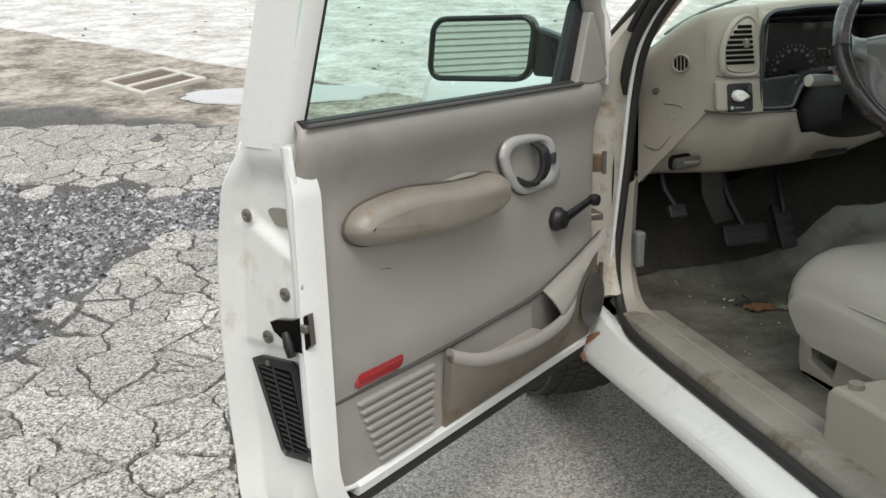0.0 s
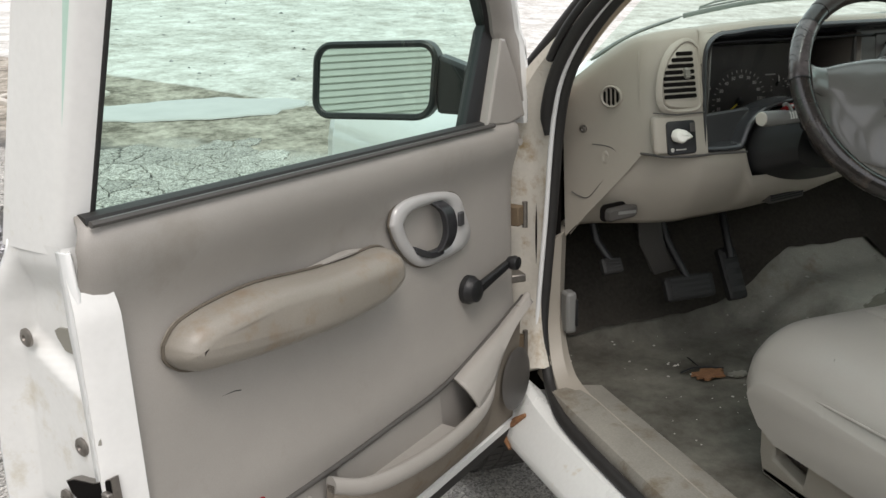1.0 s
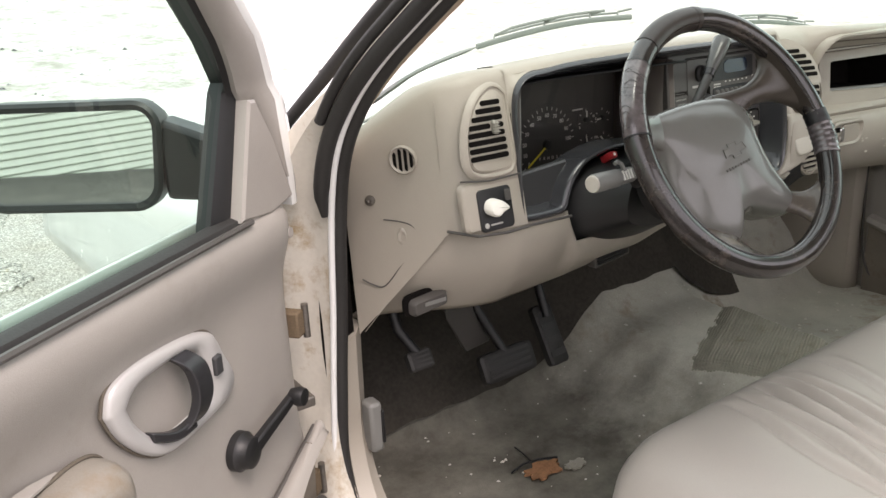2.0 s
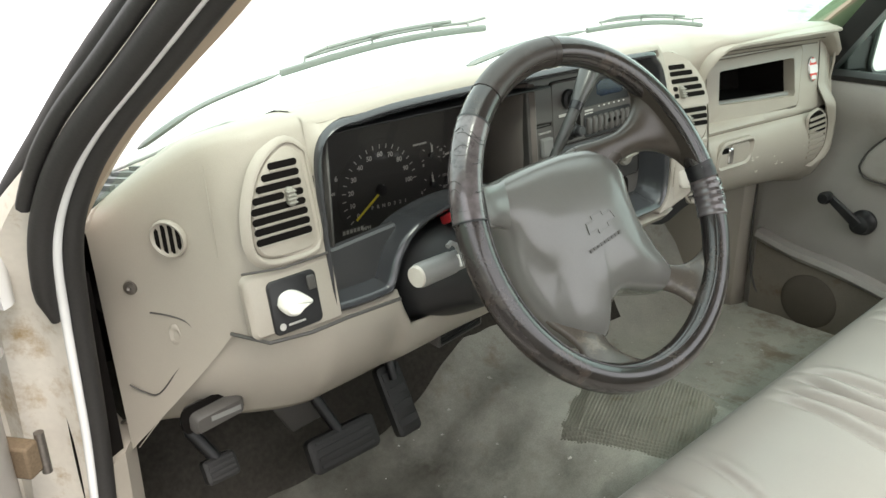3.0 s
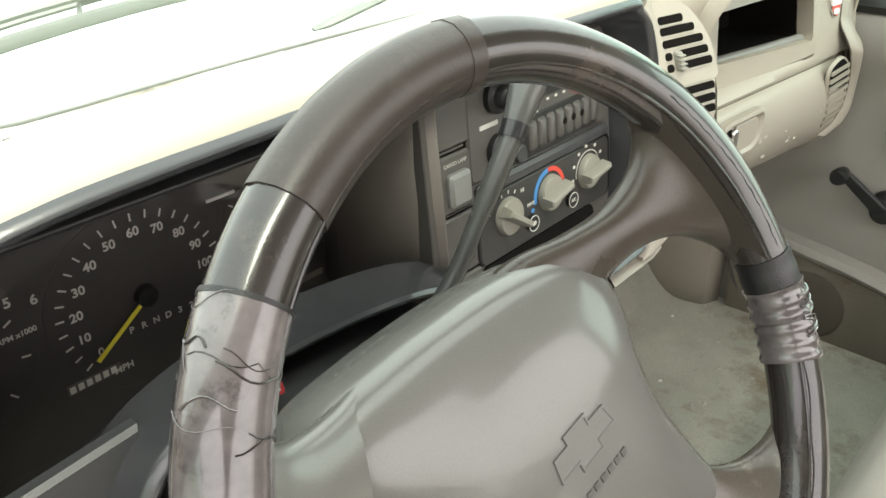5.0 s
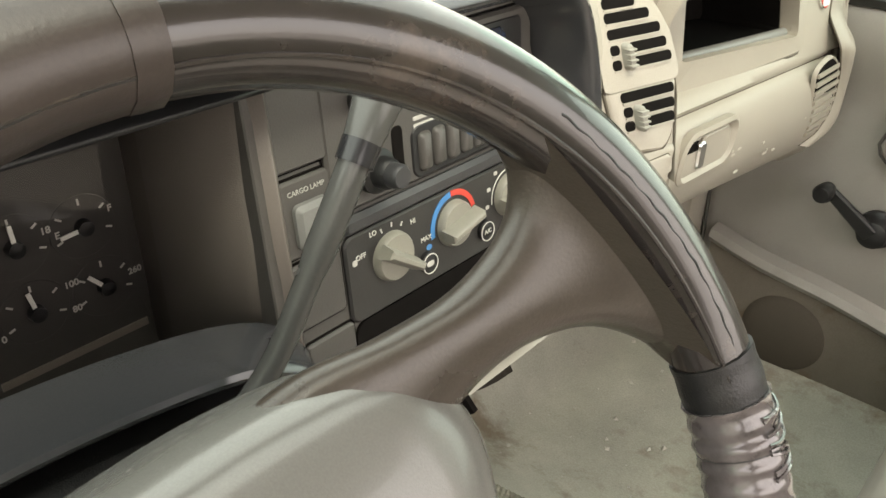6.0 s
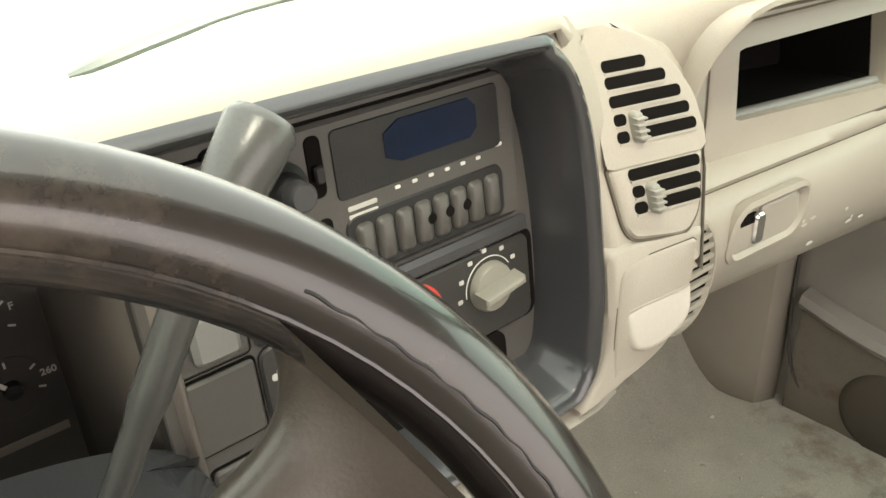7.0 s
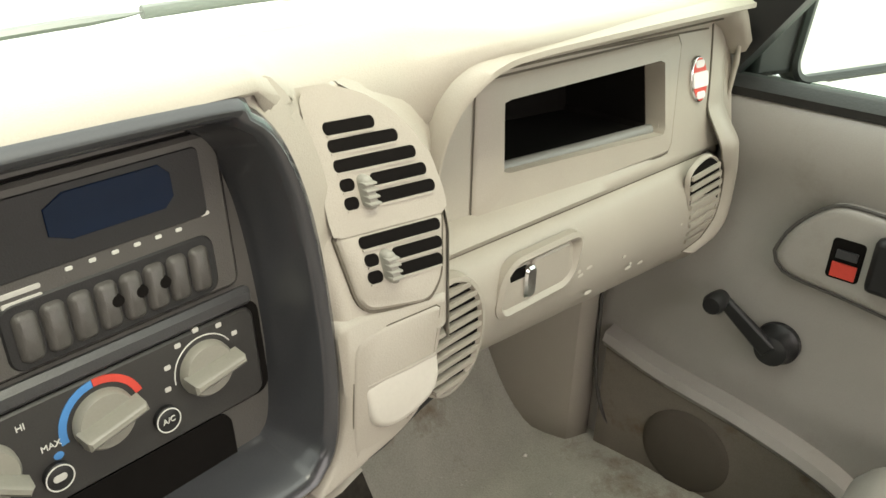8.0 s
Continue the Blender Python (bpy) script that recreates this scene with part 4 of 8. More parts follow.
# window crank
crank = part("crank_hub", turned([(0.026, 0.0), (0.026, 0.010), (0.022, 0.014), (0.020, 0.024), (0.012, 0.027), (0.001, 0.027)], 28, Matrix.Translation((0.168, 0.004, 0.780)) @ Matrix.Rotation(radians(-90), 4, "X")), BLACK, door, "black window crank", 40)
part("crank_arm", loft([[Vector((0.168 + k * -0.105, 0.024 + 0.008 * k, 0.780 + 0.026 * k)) + Vector(o) for o in ((0, -0.006, 0.010 - 0.003 * k), (0, 0.006, 0.010 - 0.003 * k), (0, 0.006, -0.010 + 0.003 * k), (0, -0.006, -0.010 + 0.003 * k))] for k in steps(0, 1, 5)]), BLACK, crank, "", 40, 0.003)
part("crank_knob", turned([(0.001, 0.0), (0.010, 0.001), (0.012, 0.006), (0.014, 0.014), (0.012, 0.022), (0.001, 0.024)], 20, Matrix.Translation((0.063, 0.028, 0.806)) @ Matrix.Rotation(radians(-90), 4, "X")), BLACK, crank, "", 40)


# map pocket: rim, front wall and cavity
rim = spline([(-0.02, 0.022, 0.705), (0.06, 0.028, 0.672), (0.13, 0.036, 0.625), (0.17, 0.048, 0.585), (0.23, 0.055, 0.566), (0.34, 0.058, 0.562), (0.45, 0.055, 0.572), (0.52, 0.045, 0.585), (0.567, 0.026, 0.606)], 6)
part("pocket_rim", loft([[p + Vector((0, 0.010 * math.cos(a), 0.015 * math.sin(a))) for a in (2 * math.pi * i / 12 for i in range(12))] for p in rim]), DOOR_TRIM, door, "grey moulded pocket rim", 60)
part("pocket_front", loft([[p + Vector((0, 0.006, 0)), Vector((p.x, p.y * 0.75 + 0.006, p.z * 0.5 + 0.23)), Vector((p.x, 0.010, low_z(p.x) + 0.012)), Vector((p.x, -0.004, low_z(p.x) + 0.012)), p + Vector((0, -0.008, 0))] for p in [Vector((max(0.02, q.x) if q.x < 0.02 else q.x, q.y, q.z)) for q in rim]]), CARPETED, door, "soiled carpet-covered pocket front", 60)
seam_l = spline([(-0.015, 0.018, 0.712), (0.05, 0.018, 0.692), (0.10, 0.018, 0.675), (0.175, 0.017, 0.654), (0.235, 0.016, 0.636)], 5)
rim_l = spline([(-0.018, 0.028, 0.700), (0.05, 0.032, 0.674), (0.11, 0.040, 0.640), (0.16, 0.050, 0.596), (0.215, 0.056, 0.572)], 5)
part("pocket_shoulder", loft([[a, a.lerp(b, 0.3) + Vector((0, 0.010, 0)), a.lerp(b, 0.7) + Vector((0, 0.010, 0)), b] for a, b in zip(seam_l, rim_l)], closed=False), DOOR_TRIM, door, "broad moulded shoulder", 60, solid=0.006)
part("pocket_upper_rim", tube(spline([(-0.015, 0.016, 0.712), (0.10, 0.016, 0.675), (0.255, 0.012, 0.632), (0.40, 0.010, 0.622), (0.57, 0.008, 0.615), (0.846, 0.003, 0.612)], 6), 0.0045, 8), STACK, door, "dark seam line", 60)
part("pocket_cavity", loft([[(u, 0.006, 0.630), (u, 0.010, 0.560), (u, 0.046 - 0.9 * max(0.0, u - 0.47) ** 1.3, 0.560)] for u in steps(0.265, 0.535, 10)], closed=False), DOOR_TRIM, door, "", 40)
part("speaker_grille", turned([(0.001, 0.004), (0.05, 0.004), (0.060, 0.002), (0.064, 0.0)], 36, Matrix.Translation((0.052, 0.038, 0.566)) @ Matrix.Rotation(radians(-90), 4, "X") @ Matrix.Diagonal((0.85, 1, 1, 1))), STACK, door, "dark speaker grille", 50)
# red reflector and moulded ribs
ref = rrect(0.735, 0.634, 0.118, 0.026, 0.0125, 6, -0.3)
part("red_reflector", loft([[(u, 0.002, z) for u, z in ref], [(u, 0.010, z) for u, z in ref], [(u, 0.012, z) for u, z in inset(ref, 0.003)]]), RED, door, "red plastic door reflector", 40)
part("reflector_rib", box(0.685, 0.785, 0.0115, 0.0135, 0.632, 0.636), RED, door)
for k in range(8):
    z = 0.590 - 0.0175 * k
    u0, u1 = 0.588 + 0.001 * k, 0.79 - 0.0065 * k
    r = rrect((u0 + u1) / 2, z, u1 - u0, 0.0125, 0.006, 4)
    part("rib", loft([[(u, 0.0, zz) for u, zz in r], [(u, 0.008, zz) for u, zz in inset(r, 0.001)], [(u, 0.012, zz) for u, zz in inset(r, 0.004)]]), DOOR_TRIM, door, smooth=50)
part("panel_scuff", tube([(0.725, 0.002, 0.808), (0.70, 0.0025, 0.806), (0.69, 0.0025, 0.803)], 0.0009, 6), BLACK, door)
part("panel_plug", turned([(0.001, 0.002), (0.007, 0.002), (0.008, 0.0)], 16, Matrix.Translation((-0.002, 0.018, 1.02)) @ Matrix.Rotation(radians(-90), 4, "X")), DOOR_TRIM, door)


# fittings on the shut face: vent, latch, screws
def on_shut(v, z, du=0.0):
    return Vector((0.884 + du, v, z))


for v, z in ((-0.119, 0.918), (-0.042, 0.803), (-0.095, 0.720), (-0.037, 0.711)):
    sc = part("screw", turned([(0.011, 0.0), (0.011, 0.003), (0.008, 0.005), (0.004, 0.005), (0.003, 0.002), (0.0005, 0.002)], 18, Matrix.Translation(on_shut(v, z, -0.004)) @ Matrix.Rotation(radians(90), 4, "Y")), STEEL, door, "dark steel screw", 40)
lat = [(-0.078, 0.752), (-0.060, 0.760), (-0.02, 0.768), (0.016, 0.785), (0.018, 0.735), (-0.002, 0.716), (-0.026, 0.713), (-0.045, 0.726), (-0.070, 0.738)]
latch = part("latch", loft([[on_shut(v, z, -0.006) for v, z in lat], [on_shut(v, z, 0.0035) for v, z in lat], [on_shut(v, z, 0.0035) for v, z in inset(lat, -0.003)], [on_shut(v, z, -0.012) for v, z in inset(lat, -0.008)]], cap=(False, False)), STEEL, door, "black latch opening", 30)
# Thin near-black plate over the latch draws its opening's shade.
part("latch_cavity", loft([[on_shut(v, z, 0.004) for v, z in inset(lat, -0.001)], [on_shut(v, z, 0.0045) for v, z in inset(lat, -0.003)]]), SHADOWY, latch, "", 0)
part("latch_claw", tube([on_shut(-0.03, 0.748, 0.012), on_shut(-0.02, 0.73, 0.016), on_shut(-0.018, 0.712, 0.014)], [0.006, 0.009, 0.007], 10), BLACK, latch, "", 60)
part("latch_bolt", box(0.885, 0.895, 0.004, 0.016, 0.755, 0.768), STEEL, latch, bevel=0.002)
vent = [(-0.140, 0.672), (-0.118, 0.682), (-0.040, 0.690), (-0.026, 0.680), (0.002, 0.532), (-0.004, 0.522), (-0.075, 0.512), (-0.085, 0.520)][::-1]
vt = part("pressure_vent", loft([[on_shut(v, z, -0.008) for v, z in vent], [on_shut(v, z, -0.001) for v, z in vent], [on_shut(v, z, 0.001) for v, z in inset(vent, 0.004)], [on_shut(v, z, 0.001) for v, z in inset(vent, 0.014)], [on_shut(v, z, -0.006) for v, z in inset(vent, 0.015)]], cap=(False, True)), BLACK, door, "black slatted pressure vent", 30)
for k in range(15):
    t = (k + 0.7) / 15.4
    z = 0.672 - 0.142 * t
    v0, v1 = -0.122 + 0.054 * t, -0.045 + 0.034 * t
    part("slat", box(0.878, 0.8845, v0, v1, z - 0.0030, z + 0.0014), BLACK, vt)
part("vent_divider", loft([[on_shut(-0.085 + 0.035 * t - 0.003, 0.675 - 0.148 * t, -0.006), on_shut(-0.085 + 0.035 * t + 0.003, 0.675 - 0.148 * t, -0.006), on_shut(-0.085 + 0.035 * t + 0.003, 0.675 - 0.148 * t, 0.0012), on_shut(-0.085 + 0.035 * t - 0.003, 0.675 - 0.148 * t, 0.0012)] for t in (0, 1)]), BLACK, vt)
for v, z in ((-0.095, 0.676), (-0.07, 0.522), (-0.008, 0.530)):
    part("vent_screw", turned([(0.005, 0.0), (0.005, 0.002), (0.001, 0.003)], 12, Matrix.Translation(on_shut(v, z, 0.0008)) @ Matrix.Rotation(radians(90), 4, "Y")), STEEL, vt)
tgt = [(-0.083 + 0.03 * math.cos(a) * (1 + 0.2 * math.sin(3 * a)) + 0.03, 0.92 + 0.018 * math.sin(a) * (1 + 0.2 * math.cos(2 * a))) for a in (2 * math.pi * i / 16 for i in range(16))]
part("torn_sticker", loft([[on_shut(v, z, -0.030) for v, z in tgt], [on_shut(v, z, -0.0180) for v, z in tgt]]), KNOB, door, "grey remains of a torn sticker", 0)
part("door_bumper", rod(on_shut(0.004, 0.838, 0.0), on_shut(0.004, 0.822, 0.002), 0.003), KNOB, door)

# door mirror

mirror = empty("door_mirror", "black door mirror reflecting ribbed pale siding", "mirror", m=frame_of((-0.888, 0.2895, 1.131), (0.757, -0.653, 0), (-0.653, -0.757, 0.0)))
mo = rrect(0, 0, 0.255, 0.135, 0.032, 6, 0.12)
mz = lambda pts, d: [(x, y, d) for x, y in pts]
part("housing", loft([mz(inset(mo, 0.03), -0.085), mz(inset(mo, 0.008), -0.06), mz(inset(mo, -0.008), -0.02), mz(inset(mo, -0.008), 0.004), mz(inset(mo, -0.003), 0.008), mz(inset(mo, 0.004), 0.006), mz(inset(mo, 0.006), -0.002)], cap=(True, False)), BLACK, mirror, "black plastic housing", 50)
part("mirror_glass", loft([mz(inset(mo, 0.003), -0.001), mz(inset(mo, 0.003), 0.001)]), MIRROR, mirror, "mirror glass", 20)
part("mirror_arm", loft([[(0.13, 0.05 - 0.0, -0.05), (0.13, -0.062, -0.05), (0.13, -0.062, 0.0), (0.13, 0.05, 0.0)], [(0.20, 0.025, -0.05), (0.20, -0.065, -0.05), (0.20, -0.065, 0.004), (0.20, 0.025, 0.004)], [(0.245, 0.02, -0.06), (0.245, -0.068, -0.06), (0.245, -0.068, 0.0), (0.245, 0.02, 0.0)]]), BLACK, mirror, "", 40, 0.008)

# hinges
for z in (0.87, 0.60):
    part("hinge", box(-0.042, -0.02, -0.04, 0.004, z - 0.02, z + 0.02), DIRT, door, "grimy steel door hinge", bevel=0.003)
    part("hinge_pin", rod((-0.045, 0.004, z - 0.026), (-0.045, 0.004, z + 0.026), 0.0055), STEEL, door)


# ---------- dashboard ----------
dash = empty("dashboard", "greige moulded plastic truck dashboard with dark bezel", "dashboard")


def slab(outline, place, d0, d1, edge=0.0015, bm=None, cap0=False):
    """A plate with a softened rim: outline in x and z, place(x, z, out) puts it in space."""
    lp = lambda o, d: [place(x, z, d) for x, z in o]
    return loft([lp(outline, d0), lp(outline, d1 - edge), lp(inset(outline, edge), d1)], cap=(cap0, True), bm=bm)


def ring(outer, inner, place, d_out, d_in, d_back, edge=0.002):
    """A plate with an opening, both outlines with as many points; the opening's wall goes back to d_back."""
    lp = lambda o, d: [place(x, z, d) for x, z in o]
    return loft([lp(outer, d_out), lp(inset(inner, -edge), d_in), lp(inner, d_in - edge), lp(inner, d_back)], cap=(False, False))


def resample(pts, n):
    """n points spaced evenly along a closed outline, from its first."""
    P = [Vector(p) for p in pts] + [Vector(pts[0])]
    L = [0.0]
    for a, b in zip(P, P[1:]):
        L.append(L[-1] + (b - a).length)
    out, j = [], 0
    for i in range(n):
        s = L[-1] * i / n
        while L[j + 1] < s:
            j += 1
        out.append(tuple(P[j].lerp(P[j + 1], (s - L[j]) / max(1e-9, L[j + 1] - L[j]))))
    return out


# top pad
def shield_y(x):
    return 0.275 - 0.09 * ((x - 0.235) / 0.76) ** 2


def pad_row(x):
    q = (x - 0.235) / 0.76
    k = min(1.0, max(0.0, (x - 0.440) / 0.09))
    k = k * k * (3 - 2 * k)
    m = min(1.0, max(0.0, (x - 0.310) / 0.046))
    w = min(1.0, max(0.0, (-0.27 - x) / 0.06))
    w = w * w * (3 - 2 * w)
    v = m * m * (3 - 2 * m) * (1 - k)
    lipy = 0.010 + 0.022 * v - 0.011 * k + 0.0145 * w
    rise = min(1.0, max(0.0, (x + 0.333) / 0.20)) * (1 - k)
    zl = 1.215 + 0.009 * rise - 0.003 * w - 0.006 * v - 0.016 * max(0, (x - 0.5) / 0.45)
    if x > 0.925:
        zl -= 1.2 * (x - 0.925)
    yb, zb = shield_y(x), 1.128 - 0.03 * q ** 4
    rows = [(yb, zb - 0.01), (yb - 0.015, zb + 0.004)]
    for s in (0.15, 0.3, 0.45, 0.6, 0.8):
        y = yb - 0.015 + (lipy + 0.03 + 0.02 * v - yb + 0.015) * s
        rows.append((y, zb + 0.004 + (zl + 0.002 - zb - 0.004) * (1 - (1 - s) ** 2.0)))
    rows += [(lipy + 0.03 + 0.02 * v, zl + 0.002), (lipy + 0.012 + 0.016 * v, zl - 0.003 * v), (lipy + 0.003 + 0.006 * v, zl - 0.004 - 0.010 * v), (lipy, zl - 0.010 - 0.020 * v)]
    rows += [(lipy + 0.001 + 0.004 * k, zl - 0.011 - 0.012 * k - 0.035 * v), (lipy + 0.002 + 0.016 * k, zl - 0.012 - 0.016 * k - 0.055 * v), (lipy + 0.004 + 0.085 * k, zl - 0.013 - 0.017 * k - 0.085 * v)]
    return [(x, y, z) for y, z in rows]


xs = [-0.337] + steps(-0.333, 0.333, 24)[:-1] + steps(0.333, 0.48, 16)[:-1] + steps(0.48, 0.962, 20)
part("top_pad", loft([pad_row(x) for x in xs], closed=False), TRIM, dash, "sun-lit greige dash top pad", 60)

# left end: the pad rolls over into the vent face and back to the door jamb
plan = spline([(-0.333, 0.003, 1.2045), (-0.375, 0.004, 1.2035), (-0.405, 0.011, 1.200), (-0.432, 0.028, 1.193), (-0.450, 0.050, 1.184), (-0.472, 0.084, 1.163), (-0.502, 0.132, 1.128), (-0.534, 0.180, 1.090)], 4)


def fascia_low(x):
    return 0.988 if x > -0.447 else 0.988 - (-0.447 - x) / 0.087 * 0.182


def fascia_row(p):
    x, y0, zt = p
    e = min(1.0, max(0.0, (-0.43 - x) / 0.10))
    ln = 0.2 * (1 - e) + 0.06 * e
    q = (x - 0.235) / 0.76
    bx = x - 0.012 * e
    yb, zb = max(shield_y(bx) - 0.003, y0 + 0.012 + ln * 0.1), min(zt - 0.004, 1.128 - 0.03 * q ** 4)
    yt = y0 + ln * (zt - 1.094)
    rows = [(bx, yb, zb - 0.01), (bx, yb - 0.006, zb + 0.002)]
    for s in (0.15, 0.3, 0.45, 0.6, 0.8):
        rows.append((bx + (x - bx) * s, yb - 0.006 + (yt + 0.02 - yb + 0.006) * s, zb + 0.002 + (zt + 0.009 - zb - 0.002) * (1 - (1 - s) ** 2)))
    rows += [(x, yt + 0.020, zt + 0.009), (x, yt + 0.010, zt + 0.007), (x, yt + 0.003, zt + 0.001), (x, yt, zt - 0.007)]
    zl = fascia_low(x)
    for s in steps(0, 1, 16)[1:]:
        z = zt - 0.007 + (zl - zt + 0.007) * s
        rows.append((x, y0 + ln * (z - 1.094), z))
    return rows


part("end_fascia", loft([fascia_row(p) for p in plan], closed=False), TRIM, dash, "greige dash end with vent", 60)
# defroster slots: strips with the slot shade as their colour
for k in range(7):
    x = -0.16 + 0.027 * k
    part("defroster_slot", box(x - 0.011, x + 0.011, 0.1385, 0.1397, 1.190, 1.1974), SHADOWY, dash)

# fittings on the dash end, placed along the plan curve from the seam (0) to the jamb (1)
def end_pt(a, z):
    x = -0.446 - 0.088 * a
    for u, v in zip(plan, plan[1:]):
        if v.x <= x <= u.x:
            t = (x - u.x) / (v.x - u.x)
            y = u.y + (v.y - u.y) * t
            return (x, y + 0.08 * (z - 1.094), z)
    return (x, plan[-1].y, z)


EN = Vector((-0.80, -0.60, 0.0))


def end_place(a, z, out):
    return Vector(end_pt(a, z)) + EN * out


ev = [(0.34 + 0.135 * math.cos(t), 1.092 + 0.021 * math.sin(t)) for t in (2 * math.pi * i / 28 for i in range(28))]
pv = part("demister_vent", loft([[end_place(0.34 + (a - 0.34) * s, 1.092 + (z - 1.092) * s, o) for a, z in ev] for s, o in ((1.0, 0.0), (1.0, 0.005), (0.92, 0.007), (0.80, 0.005), (0.78, 0.0035))], cap=(False, True)), TRIM, dash, "round demister vent", 50)
# Slot shade is set on the vent's face as thin black plates.
for k in range(4):
    a = 0.34 + 0.054 * (k - 1.5)
    h = 0.0165 * math.sqrt(max(0.05, 1 - ((a - 0.34) / 0.11) ** 2))
    part("slot", loft([[end_place(a - 0.016, 1.089 - h, 0.0042), end_place(a + 0.016, 1.095 - h, 0.0042), end_place(a + 0.016, 1.095 + h, 0.0042), end_place(a - 0.016, 1.089 + h, 0.0042)], [end_place(a - 0.016, 1.089 - h, 0.0046), end_place(a + 0.016, 1.095 - h, 0.0046), end_place(a + 0.016, 1.095 + h, 0.0046), end_place(a - 0.016, 1.089 + h, 0.0046)]]), SHADOWY, pv, smooth=0)
part("end_screw", turned([(0.008, 0.0), (0.008, 0.003), (0.003, 0.004), (0.001, 0.002)], 16, frame_of(end_place(0.72, 1.028, 0.001), (0, 0, 1), EN)), STEEL, dash)

part("fuse_cover_seam", tube([end_place(q.x, q.y, 0.0022) for q in spline([(0.90, 0.902, 0), (0.785, 0.8947, 0), (0.658, 0.8955, 0), (0.46, 0.932, 0), (0.275, 0.965, 0), (0.256, 0.978, 0), (0.318, 0.9935, 0), (0.441, 0.999, 0), (0.60, 1.000, 0)], 4)], 0.0011, 6), STACK, dash)
part("fuse_finger_dent", turned([(0.0140, -0.0005), (0.0120, 0.0012), (0.0070, 0.0004), (0.001, -0.0008)], 20, frame_of(end_place(0.431, 0.976, 0.0026), (0, 0, 1), EN) @ Matrix.Diagonal((1.0, 0.55, 1.0, 1.0))), TRIM, dash, "moulded finger dent", 60)


# driver-side face with a vent, the light switch and the seams
def left_place(x, z, out):
    return Vector((x, 0.004 + 0.2 * (z - 1.094) - out, z))


vent_l = spline([(-0.346, 1.176, 0), (-0.360, 1.187, 0), (-0.378, 1.183, 0), (-0.400, 1.163, 0), (-0.416, 1.13, 0), (-0.421, 1.10, 0), (-0.418, 1.082, 0), (-0.400, 1.073, 0), (-0.360, 1.072, 0), (-0.347, 1.078, 0), (-0.344, 1.10, 0), (-0.345, 1.14, 0), (-0.346, 1.176, 0)], 4)[:-1]
vent_l = resample([(p.x, p.y) for p in vent_l], 48)
part("vent_surround", loft([[left_place(x, z, d) for x, z in q] for q, d in ((inset(vent_l, -0.012), -0.004), (inset(vent_l, -0.006), 0.0035), (inset(vent_l, -0.003), 0.0035), (inset(vent_l, -0.001), -0.001))], cap=(False, False)), TRIM, dash, "", 60)


def louvred(name, outline, place, rows, split=None, tab=None, tab2=None):
    """A vent insert: plate with slots, their shade drawn as near-black strips on its face."""
    v = part(name, slab(outline, place, -0.01, 0.002, 0.003), TRIM, dash, "greige louvred air vent", 45)
    if name != "driver_vent":
        part("gap", slab(inset(outline, -0.0016), place, -0.008, -0.0004, 0.0003), GROOVE, v, smooth=0)
    for x0, x1, z in rows:
        for s0, s1 in ([(x0, x1)] if split is None or not (split[2] <= z <= split[3]) else [(x0, split[0]), (split[1], x1)]):
            if s1 - s0 < 0.006:
                continue
            o = rrect((s0 + s1) / 2, z, s1 - s0, 0.0074, 0.0034, 4)
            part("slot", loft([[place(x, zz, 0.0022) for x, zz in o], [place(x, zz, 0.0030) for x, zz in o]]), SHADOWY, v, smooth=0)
            lipo = rrect((s0 + s1) / 2, z - 0.0046, s1 - s0 - 0.003, 0.0014, 0.0006, 2)
            part("louvre", loft([[place(x, zz, 0.0) for x, zz in lipo], [place(x, zz, 0.0032) for x, zz in lipo]]), TRIM, v, smooth=40)
    for t in (tab, tab2):
        if t:
            tx, tz = t
            o = rrect(tx, tz, 0.010, 0.020, 0.004, 3)
            tb = part("vane_tab", slab(o, place, 0.0, 0.009, 0.002), KNOB, v, "small ribbed vane tab", 40)
            for k in range(4):
                part("rib", slab(rrect(tx, tz + 0.006 - 0.004 * k, 0.011, 0.0016, 0.0007, 2), place, 0.006, 0.0105, 0.0004), KNOB, tb)
    return v


rows = []
for k in range(8):
    z = 1.169 - 0.0107 * k
    t = k / 7
    rows.append((-0.390 - 0.030 * math.sin(min(1, t * 1.5) * math.pi / 2), -0.3545 + 0.0005 * k, z))
louvred("driver_vent", vent_l, left_place, rows, split=(-0.377, -0.365, 1.128, 1.141), tab=(-0.371, 1.1345))

face_l = rrect(-0.389, 1.026, 0.110, 0.068, 0.010, 5)
part("switch_panel", slab(face_l, left_place, -0.012, 0.001, 0.004), TRIM, dash, "", 45)
sw = part("headlight_switch", slab(rrect(-0.389, 1.021, 0.062, 0.060, 0.007, 4), left_place, -0.002, 0.0035, 0.0015), BLACK, dash, "black headlight switch plate", 40)
kp = spline([(-0.415, 1.025, 0), (-0.410, 1.036, 0), (-0.397, 1.040, 0), (-0.384, 1.036, 0), (-0.372, 1.026, 0), (-0.372, 1.021, 0), (-0.384, 1.017, 0), (-0.396, 1.011, 0), (-0.410, 1.015, 0), (-0.415, 1.025, 0)], 3)[:-1]
kp = [(-0.394 + (p.x + 0.394) * 0.84, 1.024 + (p.y - 1.024) * 0.84) for p in kp][::-1]
part("light_knob", loft([[left_place(x, z, 0.003) for x, z in kp], [left_place(x, z, 0.016) for x, z in kp], [left_place(x, z, 0.020) for x, z in inset(kp, 0.003)]]), WHITE_KNOB, sw, "white rotary light knob", 50)
part("dimmer_wheel", slab(rrect(-0.366, 1.038, 0.010, 0.016, 0.002, 3), left_place, 0.0, 0.006, 0.001), STACK, sw)
